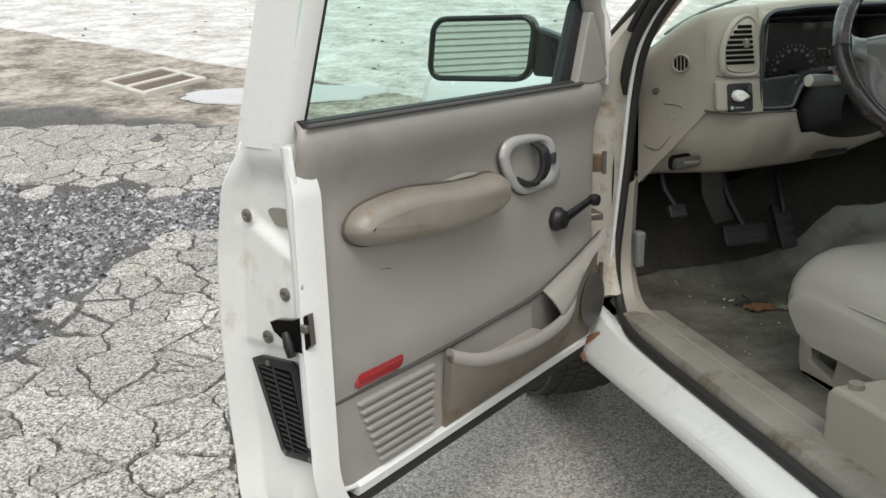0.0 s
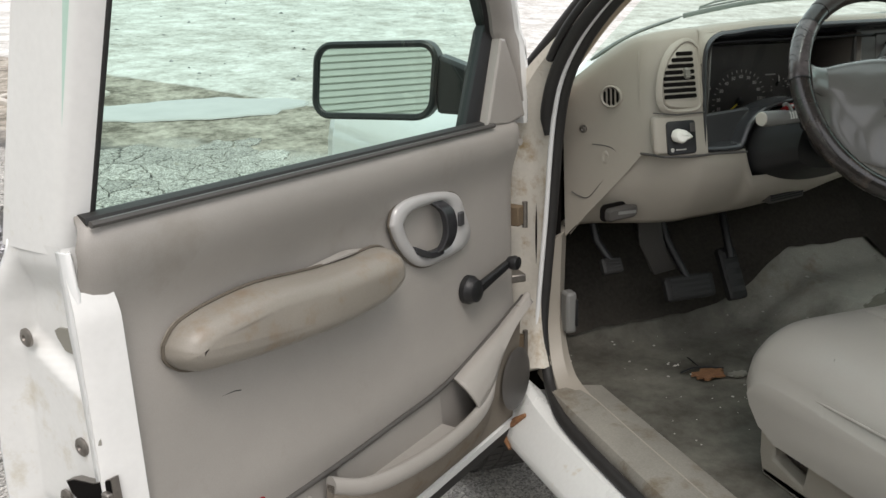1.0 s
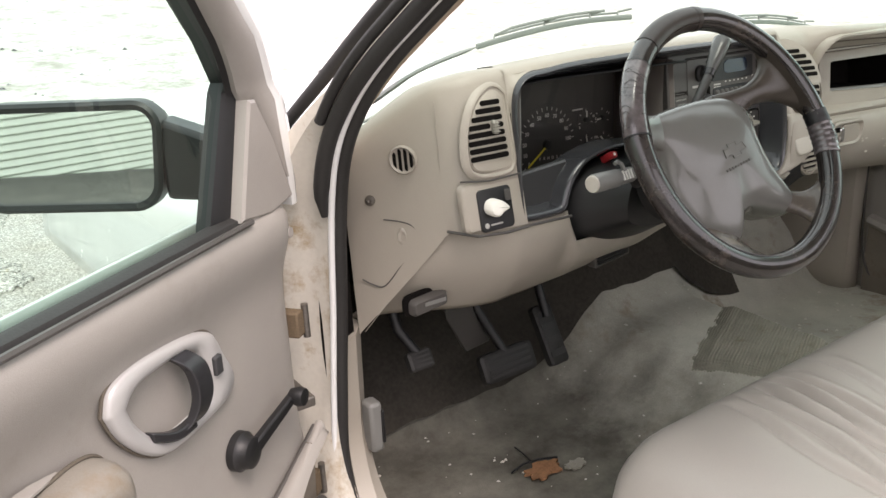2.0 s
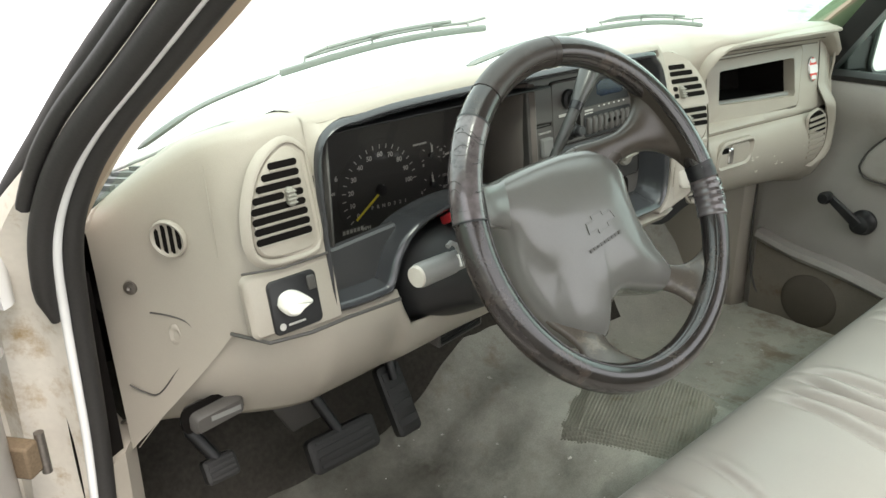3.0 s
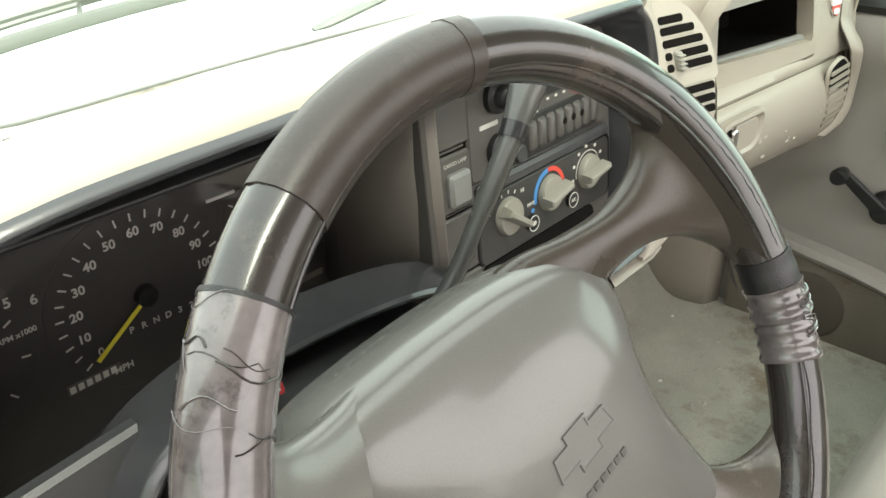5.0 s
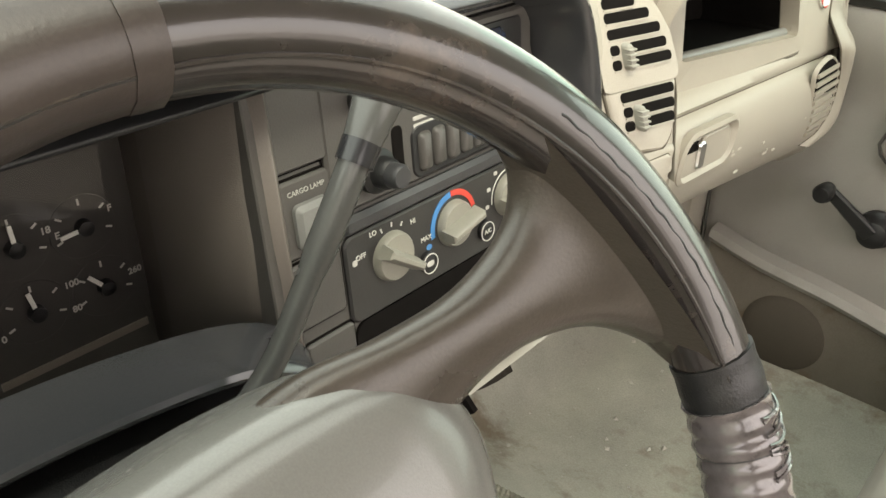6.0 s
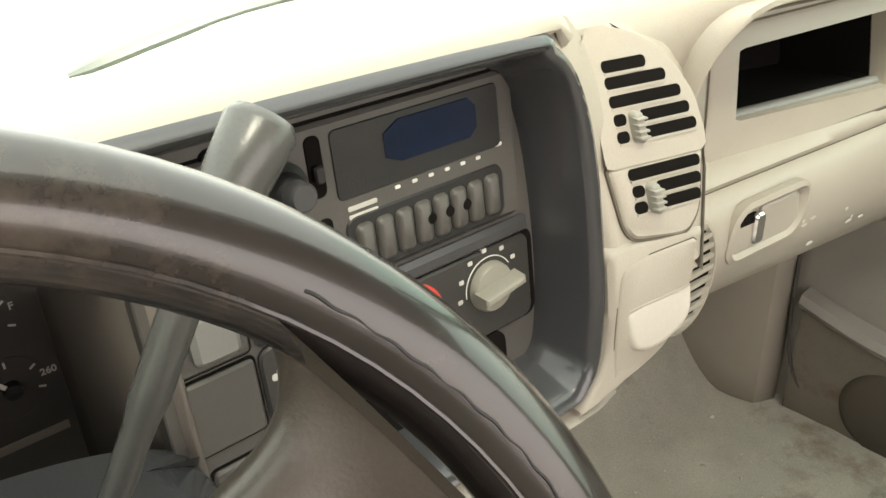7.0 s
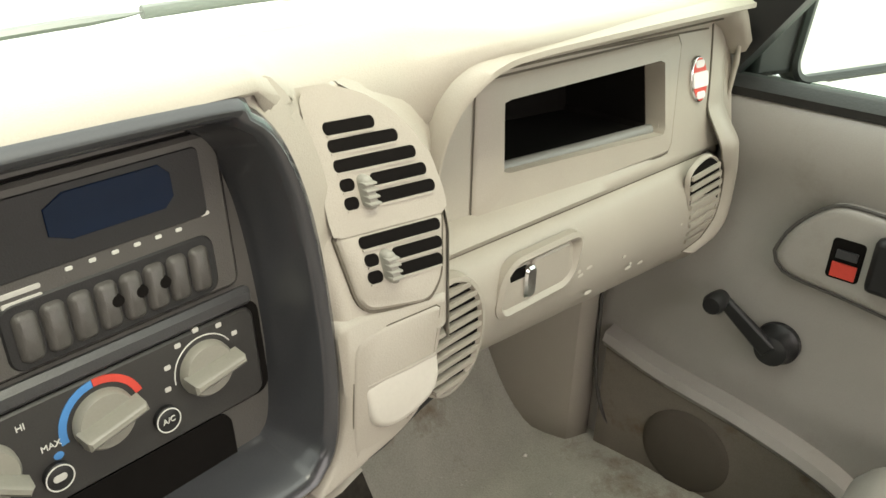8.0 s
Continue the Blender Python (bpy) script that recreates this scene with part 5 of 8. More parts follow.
part("switch_icon", slab(ellipse(-0.410, 1.000, 0.004, 0.004, 16), left_place, 0.0, 0.0042, 0.0003), DIMPRINT, sw)
part("switch_mark", slab(rrect(-0.392, 1.000, 0.022, 0.0025, 0.001, 2), left_place, 0.0, 0.0042, 0.0003), DIMPRINT, sw)
part("seam", tube([left_place(-0.444, 1.068, 0.002), left_place(-0.395, 1.062, 0.0035), left_place(-0.334, 1.0635, 0.004)], 0.0014, 6), STACK, dash)
part("lower_seam", tube([Vector((-0.452, 0.022, 0.992)), left_place(-0.43, 0.990, 0.006), left_place(-0.38, 0.9865, 0.010), left_place(-0.333, 0.9885, 0.012), left_place(-0.255, 0.9865, 0.012)], 0.0022, 6), STACK, dash)
part("end_seam", tube([Vector(end_pt(0, z)) + Vector((-0.0004, -0.0008, 0)) for z in steps(1.175, 0.99, 10)] + [Vector((x, end_pt((-0.446 - x) / 0.088, fascia_low(x))[1] - 0.002, fascia_low(x))) for x in steps(-0.450, -0.530, 8)], 0.0006, 6), TRIM, dash)


# knee bolster
def low_edge(x):
    pts = [(-0.54, 0.815), (-0.48, 0.83), (-0.42, 0.838), (-0.32, 0.848), (-0.2, 0.855), (-0.06, 0.872), (0.02, 0.90), (0.12, 0.93), (0.31, 0.955)]
    for (x0, z0), (x1, z1) in zip(pts, pts[1:]):
        if x <= x1:
            return z0 + (z1 - z0) * (x - x0) / (x1 - x0)
    return pts[-1][1]


def top_edge(x):
    t = 0.990 - 0.006 * (x + 0.45) / 0.75
    if x > 0.036:
        return 0.938
    if -0.245 < x < 0.03:
        t = min(t, 0.934 + 0.0 * x) if -0.235 < x < 0.02 else 0.96
    return t


def knee(x, b):
    zt, zl = top_edge(x), low_edge(x)
    z = zt + (zl - zt) * b
    xl = -0.447 - max(0.0, 0.988 - z) / 0.182 * 0.087
    if x < -0.30:
        x = -0.30 + (x + 0.30) * (xl + 0.30) / (-0.24)
        zt, zl = top_edge(x), low_edge(x)
        z = zt + (zl - zt) * b
    y = -0.008 + 0.06 * b ** 1.6 - 0.014 * math.sin(math.pi * b)
    y += 1.35 * max(0.0, -0.34 - x) ** 1.35 * (0.78 + 0.35 * b)
    if x > 0.1:
        y += 0.02 * b
    y += 0.005 * math.sin(x * 26) * b * (1 - b) * 2 + 0.005 * noise.noise((x * 12, z * 12, 0)) * b
    return (x, y, z)


part("knee_bolster", sheet(knee, steps(-0.54, -0.245, 30) + [-0.236] + steps(-0.225, 0.015, 18) + [0.03] + steps(0.05, 0.315, 12), steps(0, 1, 16)), TRIM, dash, "scuffed greige knee panel", 60, solid=0.004)
rel = empty("brake_release", "dark grey parking brake release handle under the dash", "handle", at=(-0.458, 0.078, 0.868))
o = rrect(0, 0, 0.066, 0.026, 0.008, 4)
part("grip", loft([[(x, -d, z + 0.10 * x) for x, z in q] for q, d in ((o, -0.02), (o, 0.008), (inset(o, 0.004), 0.014))]), STACK, rel, smooth=40)
# The recess is a flat plate in the shade colour.
part("recess", loft([[(x * 1.25, 0.006, z * 1.3 + 0.003 + 0.1 * x) for x, z in o], [(x * 1.25, 0.001, z * 1.3 + 0.003 + 0.1 * x) for x, z in o]]), SHADOWY, rel)
part("grip_lettering_bar", box(-0.012, 0.026, -0.0150, -0.0135, -0.001, 0.005), STALK, rel)
kg = empty("knee_vent", "small dark grille in the knee panel", "grille", at=(-0.125, 0.018, 0.884))
part("frame", loft([[(x, d, z + 0.10 * x) for x, z in q] for q, d in ((rrect(0, 0, 0.082, 0.022, 0.003, 3), 0.01), (rrect(0, 0, 0.082, 0.022, 0.003, 3), -0.012), (rrect(0, 0, 0.076, 0.017, 0.002, 3), -0.013), (rrect(0, 0, 0.076, 0.017, 0.002, 3), -0.011))]), STACK, kg)
for k in range(3):
    part("bar", box(-0.036, 0.036, -0.0145, -0.010, -0.006 + 0.005 * k, -0.0035 + 0.005 * k, m=Matrix.Shear("XZ", 4, (0, 0)) @ Matrix.Rotation(radians(-6), 4, "Y")), BLACK, kg)


# dark bezel round the gauges and the centre stack, arched over the column
def bez_place(x, z, out):
    return Vector((x, 0.010 + 0.10 * (z - 1.10) - out, z))


bez_out = [(-0.339, 1.10), (-0.340, 1.0), (-0.334, 0.987), (-0.262, 0.985), (-0.246, 0.995), (-0.230, 1.027), (-0.205, 1.051), (-0.17, 1.062), (-0.13, 1.066), (-0.06, 1.060), (0.0, 1.047), (0.03, 1.025), (0.043, 0.990), (0.056, 0.966), (0.10, 0.955), (0.285, 0.955), (0.312, 0.960), (0.328, 0.976), (0.3355, 1.004), (0.339, 1.05), (0.3365, 1.11), (0.330, 1.155), (0.317, 1.190), (0.298, 1.2085), (0.270, 1.2165), (0.0, 1.218), (-0.20, 1.2145), (-0.275, 1.2085), (-0.306, 1.203), (-0.326, 1.190), (-0.3355, 1.170), (-0.3385, 1.14)]
bez_out = [(q.x, q.y) for q in spline([(x, z, 0) for x, z in bez_out + bez_out[:1]], 5)[:-1]]
bo = resample(bez_out, 220)
b1, b2, b3 = inset(bo, 0.005), inset(bo, 0.012), inset(bo, 0.022)
def arch(o):
    """Keeps the inner rims level with the arch over the column."""
    return [(x, min(z, z0 + 0.010) if -0.235 < x0 < 0.04 and z0 < 1.10 else z) for (x, z), (x0, z0) in zip(o, bo)]


bp_ = lambda o, d: [bez_place(x, z, d) for x, z in arch(o)]
def rim_in(d):
    """The rim is slimmer on the driver's side."""
    return [(a[0] + (b[0] - a[0]) * s, a[1] + (b[1] - a[1]) * (s if a[1] > 1.04 else 1)) for a, b in zip(bo, inset(bo, d)) for s in (0.45 + 0.55 * max(0.0, min(1.0, (a[0] + 0.325) / 0.05)),)]


part("bezel", loft([bp_(bo, -0.01), bp_(bo, 0.004), bp_(rim_in(0.0015), 0.010), bp_(rim_in(0.004), 0.014), bp_(rim_in(0.0075), 0.0158), bp_(rim_in(0.011), 0.0142), bp_(rim_in(0.014), 0.0085), bp_(rim_in(0.017), -0.006), bp_(rim_in(0.022), -0.018), bp_(rim_in(0.026), -0.034)], cap=(False, False)), BEZEL, dash, "charcoal instrument bezel", 50)
# greige surround that carries the dash face up to the bezel's rounded corners
wide = inset(bo, -0.020)
run = [i for i in range(len(bo) // 2, len(bo)) if bo[i][0] < -0.262 and bo[i][1] > 1.10]
part("bezel_surround", loft([[bez_place(bo[i][0], min(bo[i][1], 1.2085), 0.006) for i in run], [bez_place(bo[i][0], min(bo[i][1], 1.2085), 0.001).lerp(left_place(max(-0.338, wide[i][0]), min(1.206, wide[i][1]), 0.001), 0.35) for i in run], [left_place(max(-0.338, wide[i][0]), min(1.206, wide[i][1]), 0.0012) for i in run]], closed=False), TRIM, dash, "", 60)
run = [i for i in range(len(bo)) if bo[i][0] > 0.24 and bo[i][1] > 0.962]
part("bezel_surround", loft([[bez_place(bo[i][0], min(bo[i][1], 1.216), 0.005) for i in run], [bez_place(wide[i][0], min(wide[i][1], 1.218), 0.0015) for i in run]], closed=False), TRIM, dash, "", 60)
# lower-left pocket plate
part("pocket_plate", slab([(-0.330, 0.990), (-0.262, 0.990), (-0.248, 0.997), (-0.236, 1.024), (-0.216, 1.046), (-0.222, 1.062), (-0.250, 1.060), (-0.330, 1.054)], bez_place, -0.020, -0.010, 0.003), DARK, dash, "", 40)
# hood, sides and floor of the gauge well
part("gauge_hood", loft([[(x, 0.03, 1.186 - 0.05 * max(0, -0.27 - x)), (x, 0.155, 1.172)] for x in steps(-0.315, 0.075, 8)], closed=False), BLACK, dash, "", 40, solid=0.003)
part("well_side", loft([[(-0.312, 0.02, z), (-0.302, 0.155, z)] for z in (1.19, 0.96)], closed=False), STACK, dash, "", 40, solid=0.003)
part("well_divider", loft([[(0.058, 0.030 + 0.1 * (z - 1.044), z), (0.045, 0.06, z), (0.028, 0.155, z)] for z in (1.19, 1.09, 0.96)], closed=False), DIVIDER, dash, "dark divider wall", 40, solid=0.004)
part("well_floor", sheet(lambda x, b: (x, 0.02 + 0.135 * b, 1.066 - 0.55 * max(0, -0.14 - x) ** 1.2 - 0.25 * max(0, x + 0.04) - 0.086 * b ** 0.55), steps(-0.30, 0.055, 16), steps(0, 1, 6)), DARK, dash, "", 50)

# instrument cluster
cl = empty("instrument_cluster", "black gauge cluster with yellow needles and pale numerals", "gauges", at=(0, 0.150, 0))
part("face", box(-0.305, 0.045, 0.0, 0.012, 0.95, 1.185), FACE, cl)

lens = part("lens", sheet(lambda x, z: (x, -0.016, z), steps(-0.300, 0.030, 2), steps(0.975, 1.172, 2)), LENS, cl, "clear plastic gauge lens", 0)
lens.visible_shadow = False


def gauge_text(s, x, z, size, mat=DIMPRINT):
    words(s, size, mat, cl, frame_of((x, -0.0012, z), (1, 0, 0), (0, -1, 0)), "numeral", 0.0002, size * 0.022)


def gauge(cx, cz, r, a0, a1, n, needle, big=True, mat=DIMPRINT):
    g = part("dial", slab(ellipse(cx, cz, r * 1.12, r * 1.12, 32), lambda x, z, d: Vector((x, -d, z)), -0.001, 0.0006, 0.0002), FACE, cl, smooth=0)
    for i in range(n):
        a = radians(a0 + (a1 - a0) * i / (n - 1))
        m = Matrix.Translation((cx, 0, cz)) @ Matrix.Rotation(-a, 4, "Y")
        long = 0.006 if big else 0.004
        part("tick", box(r - long, r, -0.0014, -0.0008, -0.0006, 0.0006, m=m), mat, g, smooth=0)
    a = radians(needle)
    m = Matrix.Translation((cx, 0, cz)) @ Matrix.Rotation(-a, 4, "Y")
    part("needle", box(-r * 0.1, r * 0.86, -0.0045, -0.0035, -0.0016 if big else -0.0013, 0.0016 if big else 0.0013, m=m), NEEDLE if big else PRINT, g, smooth=0)
    part("boss", turned([(r * 0.14 if big else r * 0.3, 0.0), (r * 0.12 if big else r * 0.26, 0.006), (0.0005, 0.007)], 18, frame_of((cx, 0, cz), (1, 0, 0), (0, -1, 0))), BLACK, g)


gauge(-0.142, 1.056, 0.066, 215, 5, 21, 216)
for k in range(11):
    a = radians(215 - 21 * k)
    if k:
        gauge_text(str(10 * k), -0.142 + 0.0515 * math.cos(a), 1.056 + 0.0515 * math.sin(a), 0.0095)
gauge_text("0", -0.142 + 0.050 * math.cos(radians(215)), 1.056 + 0.05 * math.sin(radians(215)), 0.009)
gauge_text("MPH", -0.170, 1.006, 0.0075)
gauge(-0.272, 1.058, 0.045, 230, -50, 8, 228)
gauge_text("5", -0.232, 1.093, 0.010)
gauge_text("6", -0.216, 1.088, 0.010)
gauge_text("RPM x1000", -0.232, 1.068, 0.0055)
for s, x in zip("PRND321", steps(-0.158, -0.098, 6)):
    gauge_text(s, x, 1.0315 - 0.05 * (x + 0.128), 0.0072)
part("odometer", box(-0.212, -0.172, -0.0012, 0.0, 1.0045, 1.0125), STACK, cl, smooth=0)
for k in range(6):
    part("odometer_bar", box(-0.211 + 0.0062 * k, -0.2068 + 0.0062 * k, -0.0016, -0.0010, 1.0058, 1.0112), DIMPRINT if k < 5 else PRINT, cl, smooth=0)
gauge(-0.047, 1.088, 0.0185, 200, -20, 5, 92, False)
gauge(-0.006, 1.086, 0.0185, 200, -20, 5, 185, False)
gauge(-0.045, 1.043, 0.0185, 200, -20, 5, 100, False)
gauge(-0.001, 1.041, 0.0185, 200, -20, 5, 130, False)
for s, x, z in (("8", -0.062, 1.075), ("18", -0.028, 1.092), ("0", -0.066, 1.034), ("80", -0.021, 1.034), ("100", -0.021, 1.052), ("260", 0.020, 1.044), ("E", -0.022, 1.086), ("F", 0.012, 1.092)):
    gauge_text(s, x, z, 0.0062)
part("warning_strip", box(-0.075, 0.022, -0.0012, 0.0, 1.000, 1.0055), DIVIDER, cl, smooth=0)
part("fluid_label_bar", box(-0.08, -0.055, -0.0012, 0.0, 1.107, 1.1095), DIMPRINT, cl, smooth=0)

# centre stack
def stk(x, z, out):
    return Vector((x, 0.036 + 0.10 * (z - 1.044) - out, z))


part("stack_plate", slab(rrect(0.183, 1.069, 0.272, 0.250, 0.012, 5), stk, -0.02, 0.0, 0.001), STACK, dash, "dark grey centre stack", 40)
for gx, gz, gw, gh in ((0.078, 1.156, 0.040, 0.052), (0.079, 1.050, 0.040, 0.044), (0.083, 0.998, 0.040, 0.036), (0.0785, 1.1005, 0.040, 0.048)):
    part("cover_gap", slab(rrect(gx, gz, gw + 0.0034, gh + 0.0034, 0.004, 3), stk, -0.004, 0.0004, 0.0002), SHADOWY, dash, smooth=0)
part("radio_gap", slab(rrect(0.198, 1.1385, 0.2085, 0.0975, 0.007, 4), stk, -0.004, 0.0004, 0.0002), SHADOWY, dash, smooth=0)
part("climate_gap", slab(rrect(0.208, 1.0435, 0.2085, 0.0655, 0.009, 4), stk, -0.004, 0.0004, 0.0002), SHADOWY, dash, smooth=0)
part("blank_cover", slab(rrect(0.078, 1.156, 0.040, 0.052, 0.003, 3), stk, -0.004, 0.003, 0.0015), STACK, dash, "", 40)
part("blank_cover", slab(rrect(0.079, 1.050, 0.040, 0.044, 0.003, 3), stk, -0.004, 0.003, 0.0015), STACK, dash, "", 40)
part("blank_cover", slab(rrect(0.083, 0.998, 0.040, 0.036, 0.003, 3), stk, -0.004, 0.003, 0.0015), STACK, dash, "", 40)
cs = empty("cargo_lamp_switch", "grey cargo lamp push switch on the dark stack", "switch", at=(0, 0, 0))
part("plate", slab(rrect(0.0785, 1.1005, 0.040, 0.048, 0.003, 3), stk, -0.004, 0.003, 0.0015), STACK, cs, smooth=40)
part("button", slab(rrect(0.080, 1.096, 0.026, 0.028, 0.004, 4), stk, 0.0, 0.009, 0.003), STALK, cs, "pale grey push button", 40)
stm = lambda x, z, out: frame_of(stk(x, z, out), (1, 0, 0), (0, -1, 0.1))
words("CARGO LAMP", 0.0044, DIMPRINT, cs, stm(0.079, 1.117, 0.0032))

radio = empty("car_radio", "dark car radio with blue display and button row", "radio")
part("face", slab(rrect(0.198, 1.1385, 0.205, 0.094, 0.006, 4), stk, -0.01, 0.004, 0.002), STACK, radio, smooth=40)
part("display_window", slab(rrect(0.226, 1.160, 0.122, 0.040, 0.004, 4), stk, 0.0, 0.0048, 0.0006), BLACK, radio, "black display window", 40)
part("display", slab([(0.210, 1.176), (0.199, 1.170), (0.199, 1.156), (0.210, 1.1515), (0.262, 1.1515), (0.268, 1.157), (0.268, 1.170), (0.262, 1.176)], stk, 0.0, 0.0056, 0.0004), LCD, radio, "blue display", 0)
part("button_tray", slab(rrect(0.2265, 1.1115, 0.120, 0.036, 0.008, 5), stk, 0.0, 0.0052, 0.001), BLACK, radio, smooth=40)
for k in range(8):
    x = 0.178 + 0.0139 * k
    b_ = part("radio_button", slab(rrect(x, 1.111, 0.0124, 0.027, 0.004, 4), stk, 0.003, 0.0090, 0.003), STACK, radio, smooth=50)
    if 3 <= k <= 5:
        part("button_dimple", slab(ellipse(x + 0.004, 1.113, 0.0034, 0.0034, 12), stk, 0.006, 0.0094, 0.0003), SHADOWY, b_, smooth=0)
for k in range(6):
    part("preset_mark", slab(rrect(0.205 + 0.0125 * k, 1.137, 0.004, 0.0022, 0.0008, 2), stk, 0.0, 0.0046, 0.0003), PRINT, radio, smooth=0)
part("preset_mark", slab(rrect(0.285, 1.141, 0.006, 0.0025, 0.001, 2), stk, 0.0, 0.0046, 0.0003), PRINT, radio, smooth=0)
for z in (1.134, 1.129):
    part("seek_bar", slab(rrect(0.180, z, 0.020, 0.0028, 0.001, 2), stk, 0.0, 0.0046, 0.0003), DIMPRINT, radio, smooth=0)
for z in (1.158, 1.112):
    kn = part("radio_knob", turned([(0.0150, 0.0), (0.0145, 0.006), (0.0105, 0.009), (0.0098, 0.016), (0.008, 0.018), (0.0005, 0.018)], 28, stm(0.132, z, 0.003)), BLACK, radio, "black radio knob", 40)
    part("knob_tip", turned([(0.0082, 0.017), (0.0080, 0.025), (0.0065, 0.027), (0.0005, 0.027)], 24, stm(0.132, z, 0.003)), DARK, kn, smooth=40)
    # Slider slot drawn as a black plate for its shade.
    part("slot", slab(rrect(0.1545, z + 0.005, 0.010, 0.034, 0.004, 4), stk, 0.0, 0.0048, 0.0006), SHADOWY, radio, smooth=0)
    part("slider", slab(rrect(0.1545, z + 0.002 if z > 1.13 else z - 0.008, 0.006, 0.010, 0.002, 3), stk, 0.004, 0.009, 0.001), BLACK, radio, smooth=30)
part("knob_label_bar", slab(rrect(0.122, 1.136, 0.024, 0.004, 0.001, 2), stk, 0.0, 0.0046, 0.0003), DIMPRINT, radio, smooth=0)
part("trim_ridge", slab(rrect(0.205, 1.0815, 0.205, 0.012, 0.004, 3), stk, -0.002, 0.005, 0.003), DARK, radio, smooth=40)

hv = empty("climate_control", "climate panel with three grey rotary knobs", "control panel")
part("panel", slab(rrect(0.204, 1.0435, 0.205, 0.062, 0.008, 4), stk, -0.004, 0.0032, 0.0015), PANEL, hv, smooth=40)
for x, ang in ((0.141, -35), (0.204, 12), (0.2685, 8)):
    z = 1.0485
    m = stm(x, z, 0.0032)
    kb = part("knob", turned([(0.0175, 0.0), (0.017, 0.004), (0.0155, 0.006), (0.0005, 0.006)], 36, m), KNOB, hv, "grey rotary knob", 40)
    mm = m @ Matrix.Rotation(radians(ang), 4, "Z")
    part("knob_grip", loft([[mm @ Vector(p) for p in lp_] for lp_ in ([(-0.0175, -0.0052, 0.005), (0.0195, -0.0045, 0.005), (0.0195, 0.0045, 0.005), (-0.0175, 0.0052, 0.005)], [(-0.017, -0.0032, 0.015), (0.019, -0.0028, 0.015), (0.019, 0.0028, 0.015), (-0.017, 0.0032, 0.015)], [(-0.0155, -0.0015, 0.0165), (0.0175, -0.0012, 0.0165), (0.0175, 0.0012, 0.0165), (-0.0155, 0.0015, 0.0165)])]), KNOB, kb, smooth=40)


def arc_print(cx, cz, r, w, a0, a1, mat):
    n = 14
    pts = [(cx + (r + w) * math.cos(radians(a0 + (a1 - a0) * i / n)), cz + (r + w) * math.sin(radians(a0 + (a1 - a0) * i / n))) for i in range(n + 1)]
    pts += [(cx + r * math.cos(radians(a1 + (a0 - a1) * i / n)), cz + r * math.sin(radians(a1 + (a0 - a1) * i / n))) for i in range(n + 1)]
    part("temperature_arc", loft([[stk(x, z, 0.0030) for x, z in pts], [stk(x, z, 0.0037) for x, z in pts]]), mat, hv, smooth=0)


arc_print(0.204, 1.0485, 0.0205, 0.0042, 190, 95, BLUE_PAINT)
arc_print(0.204, 1.0485, 0.0205, 0.0042, 94, 15, RED_PAINT)
for s, x, z in (("OFF", 0.114, 1.0585), ("LO", 0.126, 1.070), ("HI", 0.163, 1.065), ("MAX", 0.1745, 1.0475)):
    words(s, 0.0050, PRINT, hv, stm(x, z, 0.0035))
for a in (110, 85, 60):
    part("fan_tick", box(-0.0005, 0.0005, 0.0205, 0.0237, 0.0, 0.0006, m=stm(0.141, 1.0485, 0.0033) @ Matrix.Rotation(radians(a - 90), 4, "Z")), PRINT, hv, smooth=0)
part("cold_dot", slab(ellipse(0.177, 1.040, 0.0028, 0.0022, 12), stk, 0.002, 0.0037, 0.0002), BLUE_PAINT, hv, smooth=0)
for x in (0.1735, 0.2375):
    bt = part("round_button", turned([(0.0078, 0.0), (0.0078, 0.003), (0.0068, 0.0038), (0.0005, 0.0038)], 28, stm(x, 1.030, 0.0032)), BLACK, hv, smooth=40)
    part("button_ring", loft([[stm(x, 1.030, 0.0071) @ Vector((r * math.cos(a), r * math.sin(a), h)) for a in (2 * math.pi * i / 28 for i in range(28))] for r, h in ((0.0077, 0), (0.0077, 0.0004), (0.0070, 0.0004), (0.0070, 0))], cap=(False, False)), PRINT, bt, smooth=0)
words("A/C", 0.0048, PRINT, hv, stm(0.2375, 1.030, 0.0074))
part("recirculate_icon", slab(rrect(0.1735, 1.030, 0.0075, 0.0042, 0.002, 3), stk, 0.004, 0.0074, 0.0002), DIMPRINT, hv, smooth=0)
part("fan_icon", slab(rrect(0.1085, 1.056, 0.0042, 0.0042, 0.0015, 3), stk, 0.0, 0.0036, 0.0002), DIMPRINT, hv, smooth=0)
for a in (185, 155, 125, 95, 60, 30):
    c_, s_ = math.cos(radians(a)), math.sin(radians(a))
    part("mode_mark", slab(rrect(0.2685 + 0.026 * c_, 1.0485 + 0.026 * s_, 0.0040, 0.0030, 0.0008, 2), stk, 0.0, 0.0036, 0.0002), DIMPRINT, hv, smooth=0)
arc_print(0.2685, 1.0485, 0.0205, 0.0006, 185, 30, PRINT)

# open bin under the climate panel: a flat plate with its shade as colour
part("bin_opening", slab(rrect(0.192, 0.9865, 0.176, 0.050, 0.010, 5), stk, 0.0, 0.0022, 0.0004), SHADOWY, dash, "storage bin opening drawn as a flat dark plate", 0)
part("bin_paper", box(0.19, 0.225, 0.018, 0.028, 0.966, 0.976), STACK, dash)


# right-hand vent column and coin tray
def mid_place(x, z, out):
    u = (x - 0.352) * (0.78 if x > 0.352 else 1.0)
    return Vector((0.352 + u, -0.004 + 0.34 * (z - 1.086) - 0.25 * max(0.0, u) - out, z))


